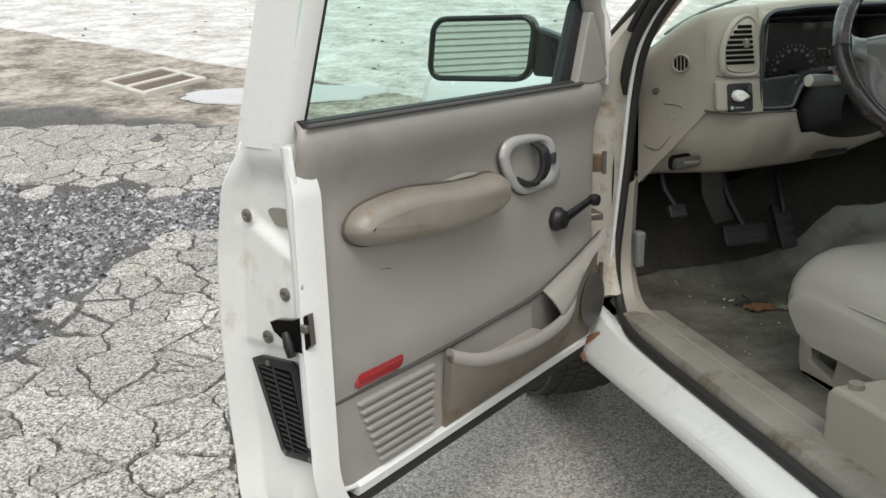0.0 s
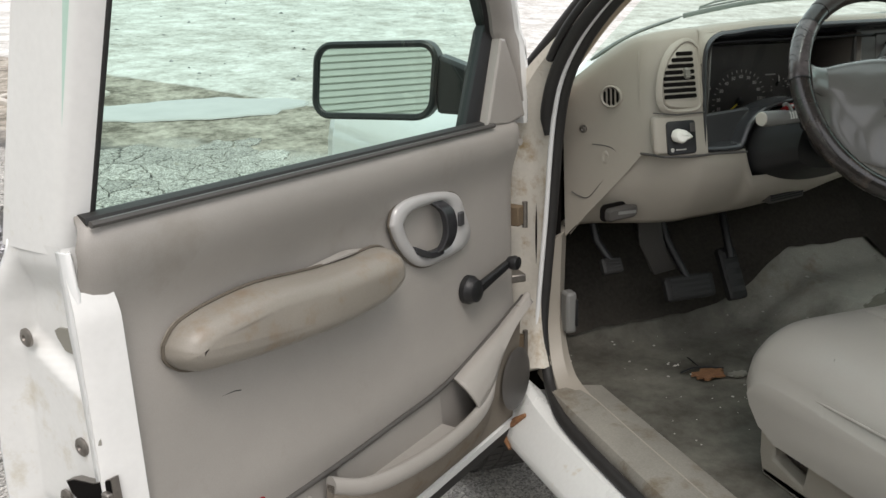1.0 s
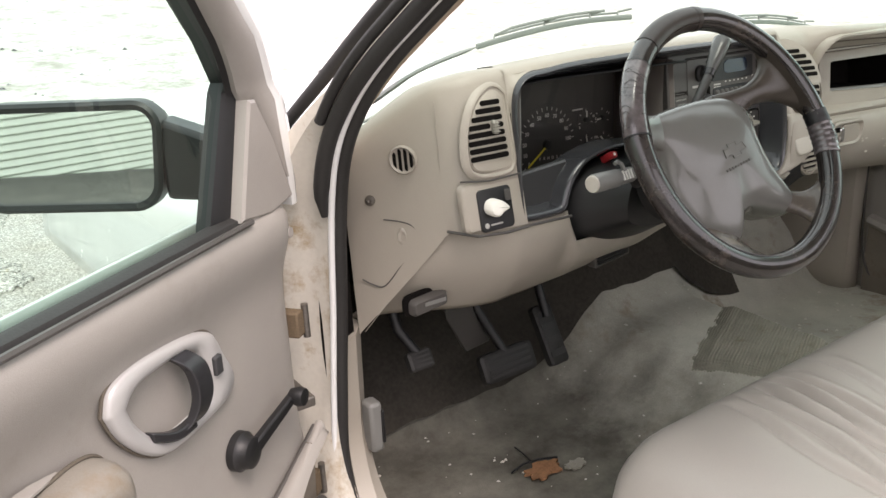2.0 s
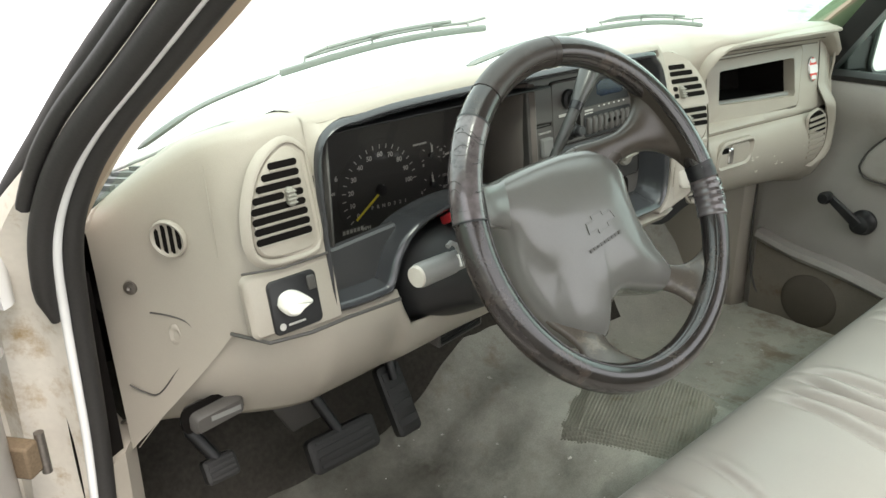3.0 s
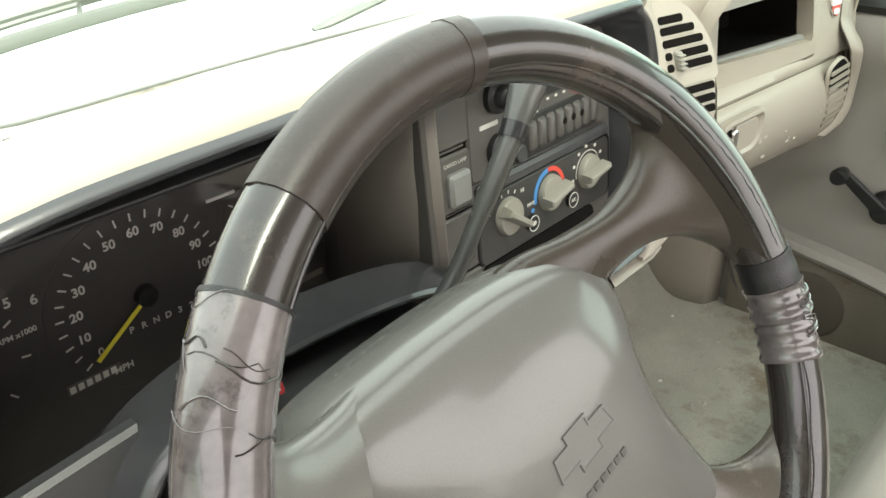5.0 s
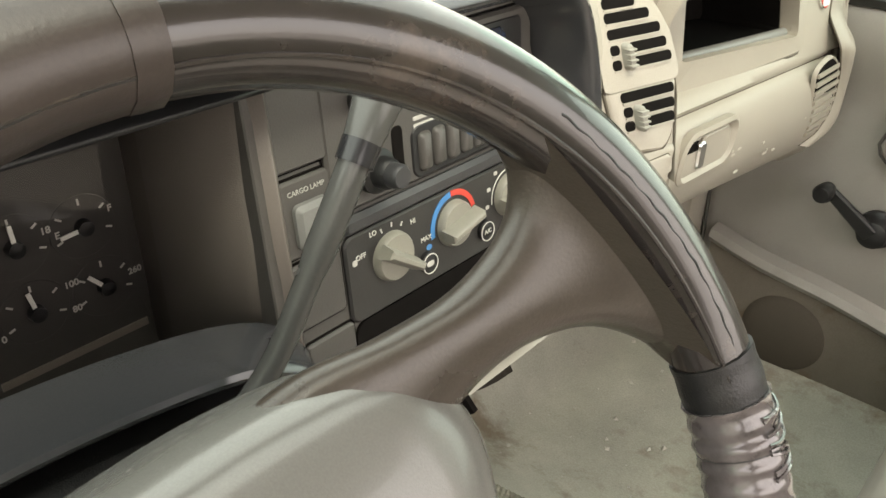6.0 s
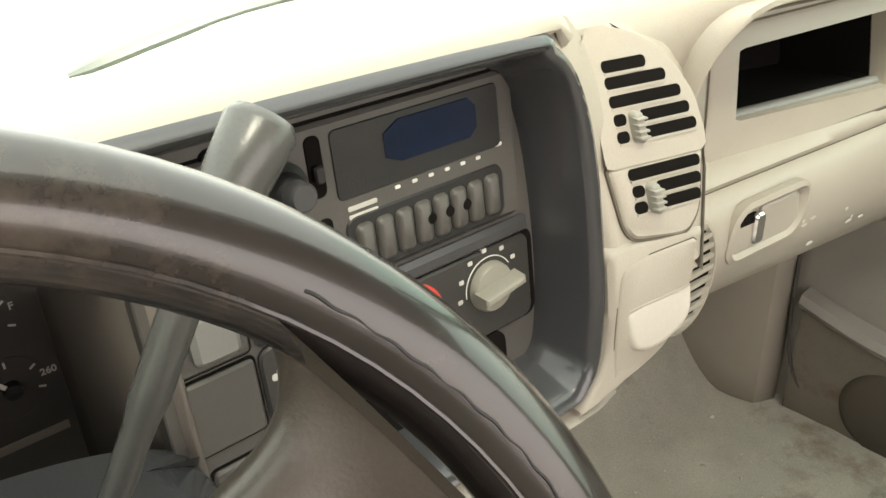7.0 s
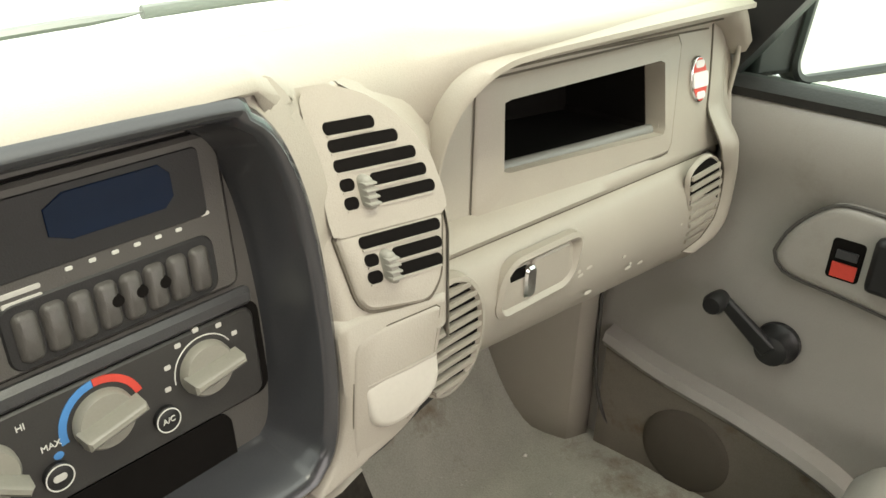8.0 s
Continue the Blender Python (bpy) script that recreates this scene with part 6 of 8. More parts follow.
vo = resample(rounded([(0.3495, 1.1168), (0.4490, 1.1168), (0.4500, 1.126), (0.4455, 1.150), (0.4340, 1.167), (0.4190, 1.1805), (0.4010, 1.1905), (0.3840, 1.1962), (0.3660, 1.1985), (0.3515, 1.1975)][::-1], 0.004), 64)
rows = [(0.3605, 0.404, 1.1775), (0.3605, 0.4215, 1.1673), (0.361, 0.434, 1.1556), (0.362, 0.440, 1.144), (0.362, 0.4445, 1.133)]
louvred("upper_vent", vo, mid_place, rows, split=(0.3745, 0.389, 1.129, 1.147), tab=(0.382, 1.1385))
lo = resample(rounded([(0.3495, 1.1150), (0.3555, 1.066), (0.4170, 1.0600), (0.4350, 1.074), (0.4490, 1.1150)], [0.003, 0.013, 0.010, 0.010, 0.003]), 64)
rows = [(0.366, 0.441, 1.1085), (0.367, 0.439, 1.0972), (0.366, 0.436, 1.0866)]
louvred("lower_vent", lo, mid_place, rows, split=(0.379, 0.392, 1.083, 1.100), tab=(0.3855, 1.0915))


def col_x(z):
    return 0.4550 - 0.068 * (max(0.0, z - 1.135) / 0.065) ** 1.9


def col_low(z):
    return col_x(z) - 0.35 * max(0.0, 1.100 - z)


def col_left(z):
    """The column starts behind the bezel's rounded corner."""
    k = max(0.0, (z - 1.10) / 0.118)
    return 0.332 - 0.060 * k ** 3.2


part("vent_column", sheet(lambda a, z: (lambda x: (lambda k: tuple(bez_place(x, z, 0.003).lerp(mid_place(x, z, -0.0025 - 0.004 * max(0, a - 0.92) * 12), k * k * (3 - 2 * k))))(min(1.0, max(0.0, (x - 0.332) / 0.014))))(col_left(z) + (col_low(z) - col_left(z)) * a), steps(0, 1, 34), steps(1.040, 1.2010, 30)), TRIM, dash, "", 50)
def col_side(z):
    p = mid_place(col_low(z), z, -0.0035)
    e = Vector((0.470, 0.034, z)) if z < 1.15 else Vector((0.470 - 0.25 * (z - 1.15), 0.034 + 0.2 * (z - 1.15), z))
    return [p, p + Vector((0.003, 0.006, 0)), p.lerp(e, 0.35) + Vector((0.003, 0.006, 0)), p.lerp(e, 0.7) + Vector((0, 0.004, 0)), e, e + Vector((0.02, 0.04, 0))]


part("column_side", loft([col_side(z) for z in steps(1.03, 1.200, 20)], closed=False), TRIM, dash, "", 60)


def tray_place(x, z, out):
    u = (x - 0.352) * (0.78 if x > 0.352 else 1.0)
    return Vector((0.352 + u, -0.0145 + 0.08 * (z - 1.055) - 0.25 * max(0.0, u) - (out - 0.006), z))


tray_o = resample(rounded([(0.334, 0.962), (0.372, 0.971), (0.399, 0.983), (0.412, 1.004), (0.420, 1.030), (0.4265, 1.0565), (0.3445, 1.0515)], [0.004, 0.02, 0.012, 0.02, 0.02, 0.003, 0.011]), 64)
part("coin_tray", slab(tray_o, tray_place, -0.05, 0.0075, 0.002), TRIM, dash, "greige coin tray", 45)
part("tray_gap", slab(inset(tray_o, -0.0007), tray_place, -0.03, 0.0058, 0.0002), GROOVE, dash, smooth=0)
part("tray_apron", slab(resample(rounded([(0.300, 0.949), (0.345, 0.954), (0.378, 0.965), (0.404, 0.979), (0.418, 1.004), (0.427, 1.030), (0.436, 1.062), (0.334, 1.064), (0.336, 1.000), (0.326, 0.974)], [0.006, 0.02, 0.02, 0.016, 0.02, 0.02, 0.003, 0.003, 0.02, 0.01]), 72), tray_place, -0.05, 0.0055, 0.003), TRIM, dash, "", 45)
scoop = resample(rounded([(0.350, 1.0155), (0.350, 0.986), (0.372, 0.982), (0.400, 0.991), (0.4155, 1.002), (0.4175, 1.0205)], [0.004, 0.009, 0.014, 0.010, 0.010, 0.003], 6), 48)
scp = lambda o, d: [tray_place(x, z, d) for x, z in o]
def pouch(x, z, h):
    return tray_place(x, z, 0.0074 + h * max(0.0, min(1.0, (1.020 - z) / 0.026)) ** 0.8)


# Paler than the tray: light caught by its slanting face is in the colour.
part("tray_scoop", loft([[pouch(x, z, 0.0) for x, z in inset(scoop, -0.002)], [pouch(x, z, 0.004) for x, z in inset(scoop, -0.001)], [pouch(x, z, 0.006) for x, z in inset(scoop, 0.001)], [pouch(x, z, 0.0062) for x, z in inset(scoop, 0.004)]], cap=(False, True)), SCOOP, dash, "scoop with its caught light in a paler tone", 60)
part("scoop_lip", tube([tray_place(x, z, 0.0078) for x, z in ((0.350, 1.0165), (0.384, 1.0180), (0.4175, 1.0215))], 0.0012, 6), TRIM, dash)
def band_row(x):
    u = max(0, x - 0.33)
    return [(x, 0.010 + 0.06 * u, 0.950 + 0.3 * u), (x, -0.008 + 0.06 * u, 0.9485 + 0.3 * u), (x, -0.018 + 0.06 * u, 0.944 + 0.3 * u), (x, -0.010 + 0.06 * u, 0.935 + 0.3 * u), (x, 0.06, 0.930 + 0.3 * u)]


part("lower_band", loft([band_row(x) for x in steps(0.06, 0.345, 14)], closed=False), TRIM, dash, "", 60, solid=0.004)
# Added dark sheet; its colour is the shade beneath this part of the dash.
part("underside_shade", box(0.06, 0.96, 0.07, 0.28, 0.955, 0.97), SHADOWY, dash)
part("under_duct", loft([[(x, 0.015 + 0.1 * abs(x - 0.40), 0.950), (x, 0.03, 0.915 - 0.02 * gauss(x - 0.40, 0.05)), (x, 0.20, 0.90), (x, 0.22, 0.96)] for x in steps(0.33, 0.50, 8)]), BLACK, dash, "black duct under the dash", 40)


# passenger side: recessed wall, cubby, ledge and glove box
def pas(x, z, out):
    return Vector((x, 0.063 - 0.135 * (x - 0.59) + 0.2 * (z - 1.09) - out, z))


sur = resample(rounded([(0.866, 1.158), (0.573, 1.154), (0.549, 1.038), (0.838, 1.041)], 0.010), 72)
sur = sur[-4:] + sur[:-4]
opn = resample(rounded([(0.831, 1.138), (0.600, 1.1355), (0.5905, 1.0745), (0.827, 1.063)], 0.003), 72)
opn = opn[-4:] + opn[:-4]
part("passenger_wall", loft([[pas(x, z, 0.0) for x, z in resample([(0.962, 1.2), (0.44, 1.2), (0.44, 1.030), (0.962, 1.030)], 72)], [pas(x, z, 0.0) for x, z in resample(rounded([(0.866, 1.158), (0.573, 1.154), (0.549, 1.038), (0.838, 1.041)], 0.010), 72)], [pas(x, z, -0.004) for x, z in resample(rounded([(0.846, 1.148), (0.590, 1.144), (0.569, 1.048), (0.822, 1.051)], 0.010), 72)]], cap=(False, False)), TRIM, dash, "", 40)
part("cubby_surround", loft([[pas(x, z, -0.01) for x, z in sur], [pas(x, z, 0.001) for x, z in sur], [pas(x, z, 0.0035) for x, z in inset(sur, 0.003)], [pas(x, z, 0.0035) for x, z in inset(opn, -0.002)], [pas(x, z, 0.004) for x, z in opn], [pas(x, z, -0.02) for x, z in opn]], cap=(False, False)), TRIM, dash, "greige cubby surround", 40)
part("cubby_groove", loft([[pas(x, z, 0.0006) for x, z in inset(sur, -0.0022)], [pas(x, z, 0.0004) for x, z in inset(sur, 0.001)]], cap=(False, False)), GROOVE, dash, smooth=0)
# The cubby's inner shade is put into its near-black lining.
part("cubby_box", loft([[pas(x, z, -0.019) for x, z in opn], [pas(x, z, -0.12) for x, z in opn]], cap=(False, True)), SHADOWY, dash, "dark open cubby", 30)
part("cubby_shelf_lip", tube([pas(0.594, 1.073, -0.012), pas(0.71, 1.0685, -0.012), pas(0.822, 1.065, -0.012)], 0.006, 10), STALK, dash, "pale grey cubby lip")
badge = empty("round_badge", "small oval chrome and white badge with a red edge", "badge", at=(0, 0, 0))
bl = ellipse(0.893, 1.109, 0.0145, 0.0245, 32)
part("rim", slab(bl, pas, 0.0, 0.004, 0.001), CHROME, badge)
part("field", slab(inset(bl, 0.0015), pas, 0.003, 0.0046, 0.0003), RED_PAINT, badge, "dark red field", 0)
part("bar", slab(rrect(0.893, 1.109, 0.028, 0.0165, 0.003, 3), pas, 0.003, 0.0056, 0.0004), BADGE, badge, "white bar", 0)
for z in (1.1255, 1.0925):
    part("shine", slab(rrect(0.893, z, 0.016, 0.008, 0.003, 3), pas, 0.003, 0.0052, 0.0004), BADGE, badge, smooth=0)


def glove_row(x):
    base = 0.030 - 0.080 * (x - 0.60)
    e = max(0.0, (x - 0.91) / 0.06) ** 2 * 0.014
    bot = -0.07 * (x - 0.46)
    pr = [(0.040, 1.050), (0.026, 1.046), (0.012, 1.041), (0.006, 1.033), (0.010, 1.026), (0.003, 1.0235), (-0.004, 1.016), (-0.010, 1.002), (-0.013, 0.984), (-0.012, 0.965), (-0.005, 0.943), (0.010, 0.923), (0.036, 0.905), (0.09, 0.894)]
    return [(x, base + y + e, z + (bot * (1.05 - z) / 0.14) - 0.02 * max(0, (x - 0.93) / 0.04)) for y, z in pr]


part("glove_box", loft([glove_row(x) for x in steps(0.452, 0.972, 36)], closed=False), TRIM, dash, "greige glove box door with ledge", 60, solid=0.004)


for nm, k, dz in (("ledge_groove", 4, 0.0), ("ledge_groove", 0, 0.001)):
    part(nm, tube([Vector(glove_row(x)[k]) + Vector((0, -0.0015, dz)) for x in steps(0.452, 0.935, 30)], 0.0016, 6), GROOVE, dash, smooth=60)
vis_l = spline([(0.466, 0.026, 1.090), (0.468, 0.022, 1.130), (0.474, 0.014, 1.160), (0.487, 0.006, 1.179), (0.508, 0.001, 1.190), (0.545, -0.002, 1.1935), (0.66, -0.006, 1.1925), (0.80, -0.010, 1.1895), (0.915, -0.013, 1.186)], 5)
vis_f = spline([(0.506, 1.085, 0), (0.508, 1.110, 0), (0.517, 1.131, 0), (0.534, 1.147, 0), (0.556, 1.157, 0), (0.595, 1.161, 0), (0.68, 1.162, 0), (0.80, 1.161, 0), (0.915, 1.159, 0)], 5)
def visor_row(p, f):
    q = pas(f.x, f.y, 0.0008)
    h = Vector((p.x * 0.25 + q.x * 0.75, p.y * 0.4 + q.y * 0.6, p.z * 0.75 + q.z * 0.25))
    o = (p - q).normalized()
    return [p + Vector((-0.012, 0.060, 0.016)), p + o * 0.002 + Vector((-0.004, 0.012, 0.010)), p + o * 0.004 + Vector((-0.001, 0.001, 0.004)), p + o * 0.003, p, p.lerp(h, 0.5) + (q - p) * 0.10, h, q.lerp(h, 0.35), q]


part("visor_soffit", loft([visor_row(p, f) for p, f in zip(vis_l, vis_f)], closed=False), TRIM, dash, "hooded lip over the passenger side", 60)
part("soffit_groove", tube([pas(f.x, f.y, 0.0012) for f in vis_f], 0.0013, 6), GROOVE, dash, smooth=60)
part("visor_ridge", tube([Vector(pad_row(x)[-2]) + Vector((0, -0.004, 0.006)) for x in steps(0.475, 0.92, 24)], 0.0035, 8), TRIM, dash, smooth=60)
part("visor_groove", tube([Vector(pad_row(x)[-2]) + Vector((0, 0.001, -0.001)) for x in steps(0.475, 0.92, 24)], 0.0016, 6), GROOVE, dash, smooth=60)


def glv(x, z, out):
    return Vector((x, 0.0180 - 0.080 * (x - 0.60) - out, z))


lr = rrect(0.600, 0.987, 0.116, 0.058, 0.022, 6, 0.22)
lt = empty("glove_box_latch", "glove box latch with black finger slot in moulded recess", "latch")
part("recess_rim", loft([[glv(x, z, d) for x, z in q] for q, d in ((lr, -0.004), (lr, 0.004), (inset(lr, 0.005), 0.006), (inset(lr, 0.010), 0.002), (inset(lr, 0.012), -0.004))], cap=(False, True)), TRIM, lt, smooth=50)
part("paddle", slab(rrect(0.615, 0.990, 0.054, 0.032, 0.005, 4), glv, -0.004, 0.003, 0.002), TRIM, lt, smooth=40)
# Flat plate whose black colour is the slot's shade.
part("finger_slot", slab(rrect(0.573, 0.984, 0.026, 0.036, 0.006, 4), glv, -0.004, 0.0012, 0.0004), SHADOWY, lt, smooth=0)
part("lock_tab", slab(rrect(0.5835, 0.986, 0.015, 0.031, 0.005, 3), glv, 0.0, 0.006, 0.002), CHROME, lt, "chrome lock tab", 40)
for nm, cx, cz, w, h, n in (("side_vent", 0.482, 0.972, 0.074, 0.104, 9),):
    vq = empty(nm, "curved louvred air vent at the glove box end", "vent", "glove box vents")
    o = ellipse(cx, cz, w / 2, h / 2, 32)
    part("ring", loft([[glv(x, z, d) for x, z in q] for q, d in ((inset(o, -0.006), -0.004), (inset(o, -0.004), 0.007), (o, 0.008), (inset(o, 0.003), 0.003))], cap=(False, False)), TRIM, vq, smooth=50)
    # Flat near-black plate gives the shade between the louvres.
    part("louvre_shade", slab(o, glv, -0.01, 0.0045, 0.0005), SHADOWY, vq, smooth=0)
    for k in range(n):
        z = cz - h / 2 + h * (k + 0.7) / (n + 0.4)
        hw = w / 2 * math.sqrt(max(0.02, 1 - ((z - cz) / (h / 2)) ** 2))
        part("louvre", box(cx - hw, cx + hw, 0.018 - 0.080 * (cx - 0.60) - 0.010, 0.018 - 0.080 * (cx - 0.60) - 0.002, z - 0.0022, z + 0.0022), TRIM, vq, smooth=0)
def gsurf(x, z, out):
    """On the bulging face of the glove box, level above its crown."""
    row = glove_row(x)[8:]
    y = row[0][1]
    for a, b in zip(row, row[1:]):
        if b[2] <= z <= a[2]:
            y = a[1] + (b[1] - a[1]) * (a[2] - z) / (a[2] - b[2])
    return Vector((x, y - out, z))


# crescent vent at the far end of the glove box and the bulging rim round it
ve = [(0.881, 0.924), (0.911, 0.919), (0.938, 0.935), (0.951, 0.960), (0.948, 0.991), (0.930, 1.018), (0.899, 1.030), (0.872, 1.026), (0.849, 1.017)]
ve = resample(rounded([(0.849 + (x - 0.849) * 0.74, z) for x, z in ve], 0.009), 48)
vq = empty("end_vent", "curved louvred air vent at the glove box end", "vent", "glove box vents")
# No hollow here: the shade behind the louvres is a black plate.
part("louvre_shade", slab(ve, gsurf, -0.004, 0.0020, 0.0005), SHADOWY, vq, smooth=0)
part("ring", loft([[gsurf(x, z, d) for x, z in q] for q, d in ((inset(ve, -0.004), -0.003), (inset(ve, -0.003), 0.0012), (inset(ve, -0.0015), 0.0022), (inset(ve, 0.001), 0.001))], cap=(False, False)), TRIM, vq, smooth=50)


def span(poly, z):
    """Where a level line crosses an outline."""
    hit = [a[0] + (b[0] - a[0]) * (z - a[1]) / (b[1] - a[1]) for a, b in zip(poly, poly[1:] + poly[:1]) if (a[1] - z) * (b[1] - z) < 0]
    return min(hit), max(hit)


for k in range(8):
    z = 0.930 + 0.0122 * k
    x0, x1 = span(ve, z)
    part("louvre", loft([[gsurf(x, z + zz + 0.06 * (x - 0.90), o) for zz, o in ((-0.0026, 0.001), (-0.0026, 0.0048), (0.0026, 0.0044), (0.0026, 0.001))] for x in (x0, (x0 + x1) / 2, x1)]), TRIM, vq, smooth=0)
rim_i = spline([(0.928, 1.178, 0), (0.922, 1.130, 0), (0.915, 1.090, 0), (0.908, 1.062, 0), (0.906, 1.044, 0), (0.912, 1.026, 0), (0.930, 0.994, 0), (0.932, 0.957, 0), (0.918, 0.925, 0), (0.892, 0.905, 0)], 5)
rim_o = spline([(0.957, 1.178, 0), (0.953, 1.130, 0), (0.950, 1.090, 0), (0.950, 1.066, 0), (0.953, 1.048, 0), (0.959, 1.030, 0), (0.976, 0.993, 0), (0.976, 0.950, 0), (0.958, 0.915, 0), (0.925, 0.897, 0)], 5)


def rim_at(x, z, out):
    """The rim leaves the glove box and sinks back along the recessed wall above it."""
    k = max(0.0, min(1.0, (z - 1.030) / 0.050))
    k = k * k * (3 - 2 * k)
    return gsurf(x, z, 0.0).lerp(pas(x, z, 0.0), k) + Vector((0, -out * (1.0 - 0.8 * k if out > 0 else 1.0), 0))


part("end_rim", loft([[rim_at(*(p.lerp(q, k))[:2], o) for p, q in zip(rim_i, rim_o)] for k, o in ((0.0, 0.0015), (0.12, 0.007), (0.30, 0.0115), (0.50, 0.0125), (0.70, 0.010), (0.88, 0.003), (1.0, -0.010), (1.06, -0.03), (1.06, -0.07))], closed=False), TRIM, dash, "greige rounded dash end", 70)
part("rim_groove", tube([rim_at(p.x, p.y, 0.002) for p in rim_i], 0.0012, 6), GROOVE, dash)
part("end_filler", box(0.925, 0.968, 0.055, 0.20, 0.93, 1.165), TRIM, dash, bevel=0.015)
part("dash_end_cap", loft([[(0.955, y, z), (0.985, y + 0.02, z - 0.004)] for y, z in ((0.06, 1.19), (0.012, 1.17), (0.008, 1.12), (0.014, 1.05), (0.006, 1.0), (0.03, 0.93), (0.09, 0.90))], closed=False), TRIM, dash, "", 60, solid=0.004)

rg_ = random.Random(21)
for k in range(9):
    x, z = 0.62 + 0.26 * rg_.random(), 0.935 + 0.04 * rg_.random()
    o = ellipse(x, z, 0.002 + 0.004 * rg_.random(), 0.0012 + 0.001 * rg_.random(), 8)
    part("scuff", loft([[(px, glove_row(px)[9][1] - 0.0012 if z < 0.943 else glove_row(px)[8][1] - 0.0012, pz) for px, pz in o], [(px, (glove_row(px)[9][1] if z < 0.943 else glove_row(px)[8][1]) - 0.0018, pz) for px, pz in o]]), SCOOP, dash, smooth=0)


# ---------- steering column and wheel ----------
WC, WNRM = Vector((-0.0973, -0.2019, 1.1036)), Vector((-0.0473, -0.8693, 0.4919))
WM = frame_of(WC, (0.9927, -0.1208, 0), WNRM)
column = empty("steering_column", "black steering column shroud with stalk and shift lever", "steering column", m=WM)
wi = WM.inverted()
cover = [(-0.236, 0.97), (-0.230, 0.935), (-0.212, 0.918), (-0.16, 0.900), (-0.08, 0.893), (0.0, 0.905), (0.026, 0.930), (0.034, 0.98), (0.026, 1.02), (0.0, 1.042), (-0.06, 1.054), (-0.13, 1.060), (-0.17, 1.057), (-0.205, 1.044), (-0.226, 1.018)]
cover = resample([(p.x, p.y) for p in spline([(x, z, 0) for x, z in cover + cover[:1]], 4)[:-1]], 72)
cen = Vector((-0.103, 0.0, 0.985))
cov = lambda k, y, dz=0.0: [wi @ Vector((cen.x + (x - cen.x) * k, y, cen.z + (z - cen.z) * k + dz)) for x, z in cover]
part("column_cover", loft([cov(0.935, 0.06), cov(0.935, 0.020), cov(0.925, 0.013), cov(0.895, 0.008, 0.001), cov(0.80, -0.012, 0.004), cov(0.64, -0.045, 0.010), cov(0.56, -0.072, 0.016)]), BLACK, column, "black column cover", 45)
part("shroud", loft([[(x * k, y * k - 0.012, z) for x, y in rrect(0, 0, 0.150, 0.135, 0.055, 6)] for k, z in ((0.74, -0.045), (0.86, -0.060), (0.92, -0.080), (0.94, -0.15))]), BLACK, column, "black column shroud", 45)
stalk = part("turn_stalk", tube([(-0.06, 0.004, -0.100), (-0.100, 0.000, -0.096), (-0.128, -0.003, -0.093)], [0.008, 0.008, 0.009], 14), BLACK, column, "", 50)
part("stalk_collar", loft([[(x * k - 0.085, y * k + 0.001, z) for x, y in rrect(0, 0, 0.045, 0.040, 0.008, 4)] for k, z in ((0.85, -0.082), (1.0, -0.086), (1.0, -0.12))]), BLACK, stalk, "", 40)
part("stalk_grip", tube([(-0.122, -0.0025, -0.094), (-0.127, -0.003, -0.0935), (-0.158, -0.006, -0.088), (-0.160, -0.0062, -0.0876), (-0.195, -0.009, -0.083), (-0.208, -0.0102, -0.0812), (-0.211, -0.0104, -0.0808)], [0.009, 0.0112, 0.0118, 0.0128, 0.0134, 0.0134, 0.0120], 20), STALK, stalk, "grey stalk grip", 40)
part("stalk_cap", tube([(-0.2108, -0.0104, -0.0808), (-0.2135, -0.0106, -0.0804), (-0.2140, -0.0107, -0.0803)], [0.0122, 0.0116, 0.0105], 20), SCOOP, stalk, "pale stalk end cap", 40)
part("stalk_lever", tube([(-0.150, 0.000, -0.078), (-0.154, 0.010, -0.076), (-0.162, 0.014, -0.074), (-0.168, 0.011, -0.073)], 0.0030, 8), STALK, stalk)
for k in range(4):
    part("stalk_mark", box(-0.139 - 0.006 * k, -0.1365 - 0.006 * k, -0.012 - 0.0006 * k, 0.002 - 0.0006 * k, -0.0802 + 0.0008 * k, -0.0780 + 0.0008 * k), PRINT, stalk, smooth=0)
hzb = part("hazard_button", loft([[(x * k - 0.0675, y * k + 0.052, z) for x, y in rrect(0, 0, 0.0145, 0.0125, 0.003, 4)] for k, z in ((1.0, -0.20), (1.0, -0.186), (0.92, -0.178), (0.70, -0.174))]), RED, column, "red hazard button", 40)
part("hazard_mark", loft([[(x - 0.0675, y + 0.052, z) for x, y in rrect(0, 0, 0.0045, 0.0045, 0.001, 2)] for z in (-0.1745, -0.1734)]), PRINT, hzb, smooth=0)
lv = [wi @ Vector(p) for p in ((-0.050, -0.020, 1.030), (-0.0085, -0.030, 1.072), (0.018, -0.035, 1.118), (0.0445, -0.040, 1.168), (0.058, -0.038, 1.186), (0.0905, -0.0292, 1.2195))]
shift = part("shift_lever", tube(spline(lv[:5], 5), [0.0065] * 11 + [0.0080] * 10, 12), LEVER, column, "grey column shift lever", 60)
part("shift_collar", tube([lv[3], lv[3].lerp(lv[4], 0.5)], [0.0094, 0.0098], 16), LEVER_DARK, shift, "", 40)
part("shift_grip", tube([lv[3].lerp(lv[4], 0.5), lv[4], lv[4].lerp(lv[5], 0.3), lv[4].lerp(lv[5], 0.6), lv[5], lv[5] + (lv[5] - lv[4]) * 0.10, lv[5] + (lv[5] - lv[4]) * 0.13], [0.0095, 0.0108, 0.0126, 0.0140, 0.0152, 0.0125, 0.006], 20), LEVER, shift, "", 50)

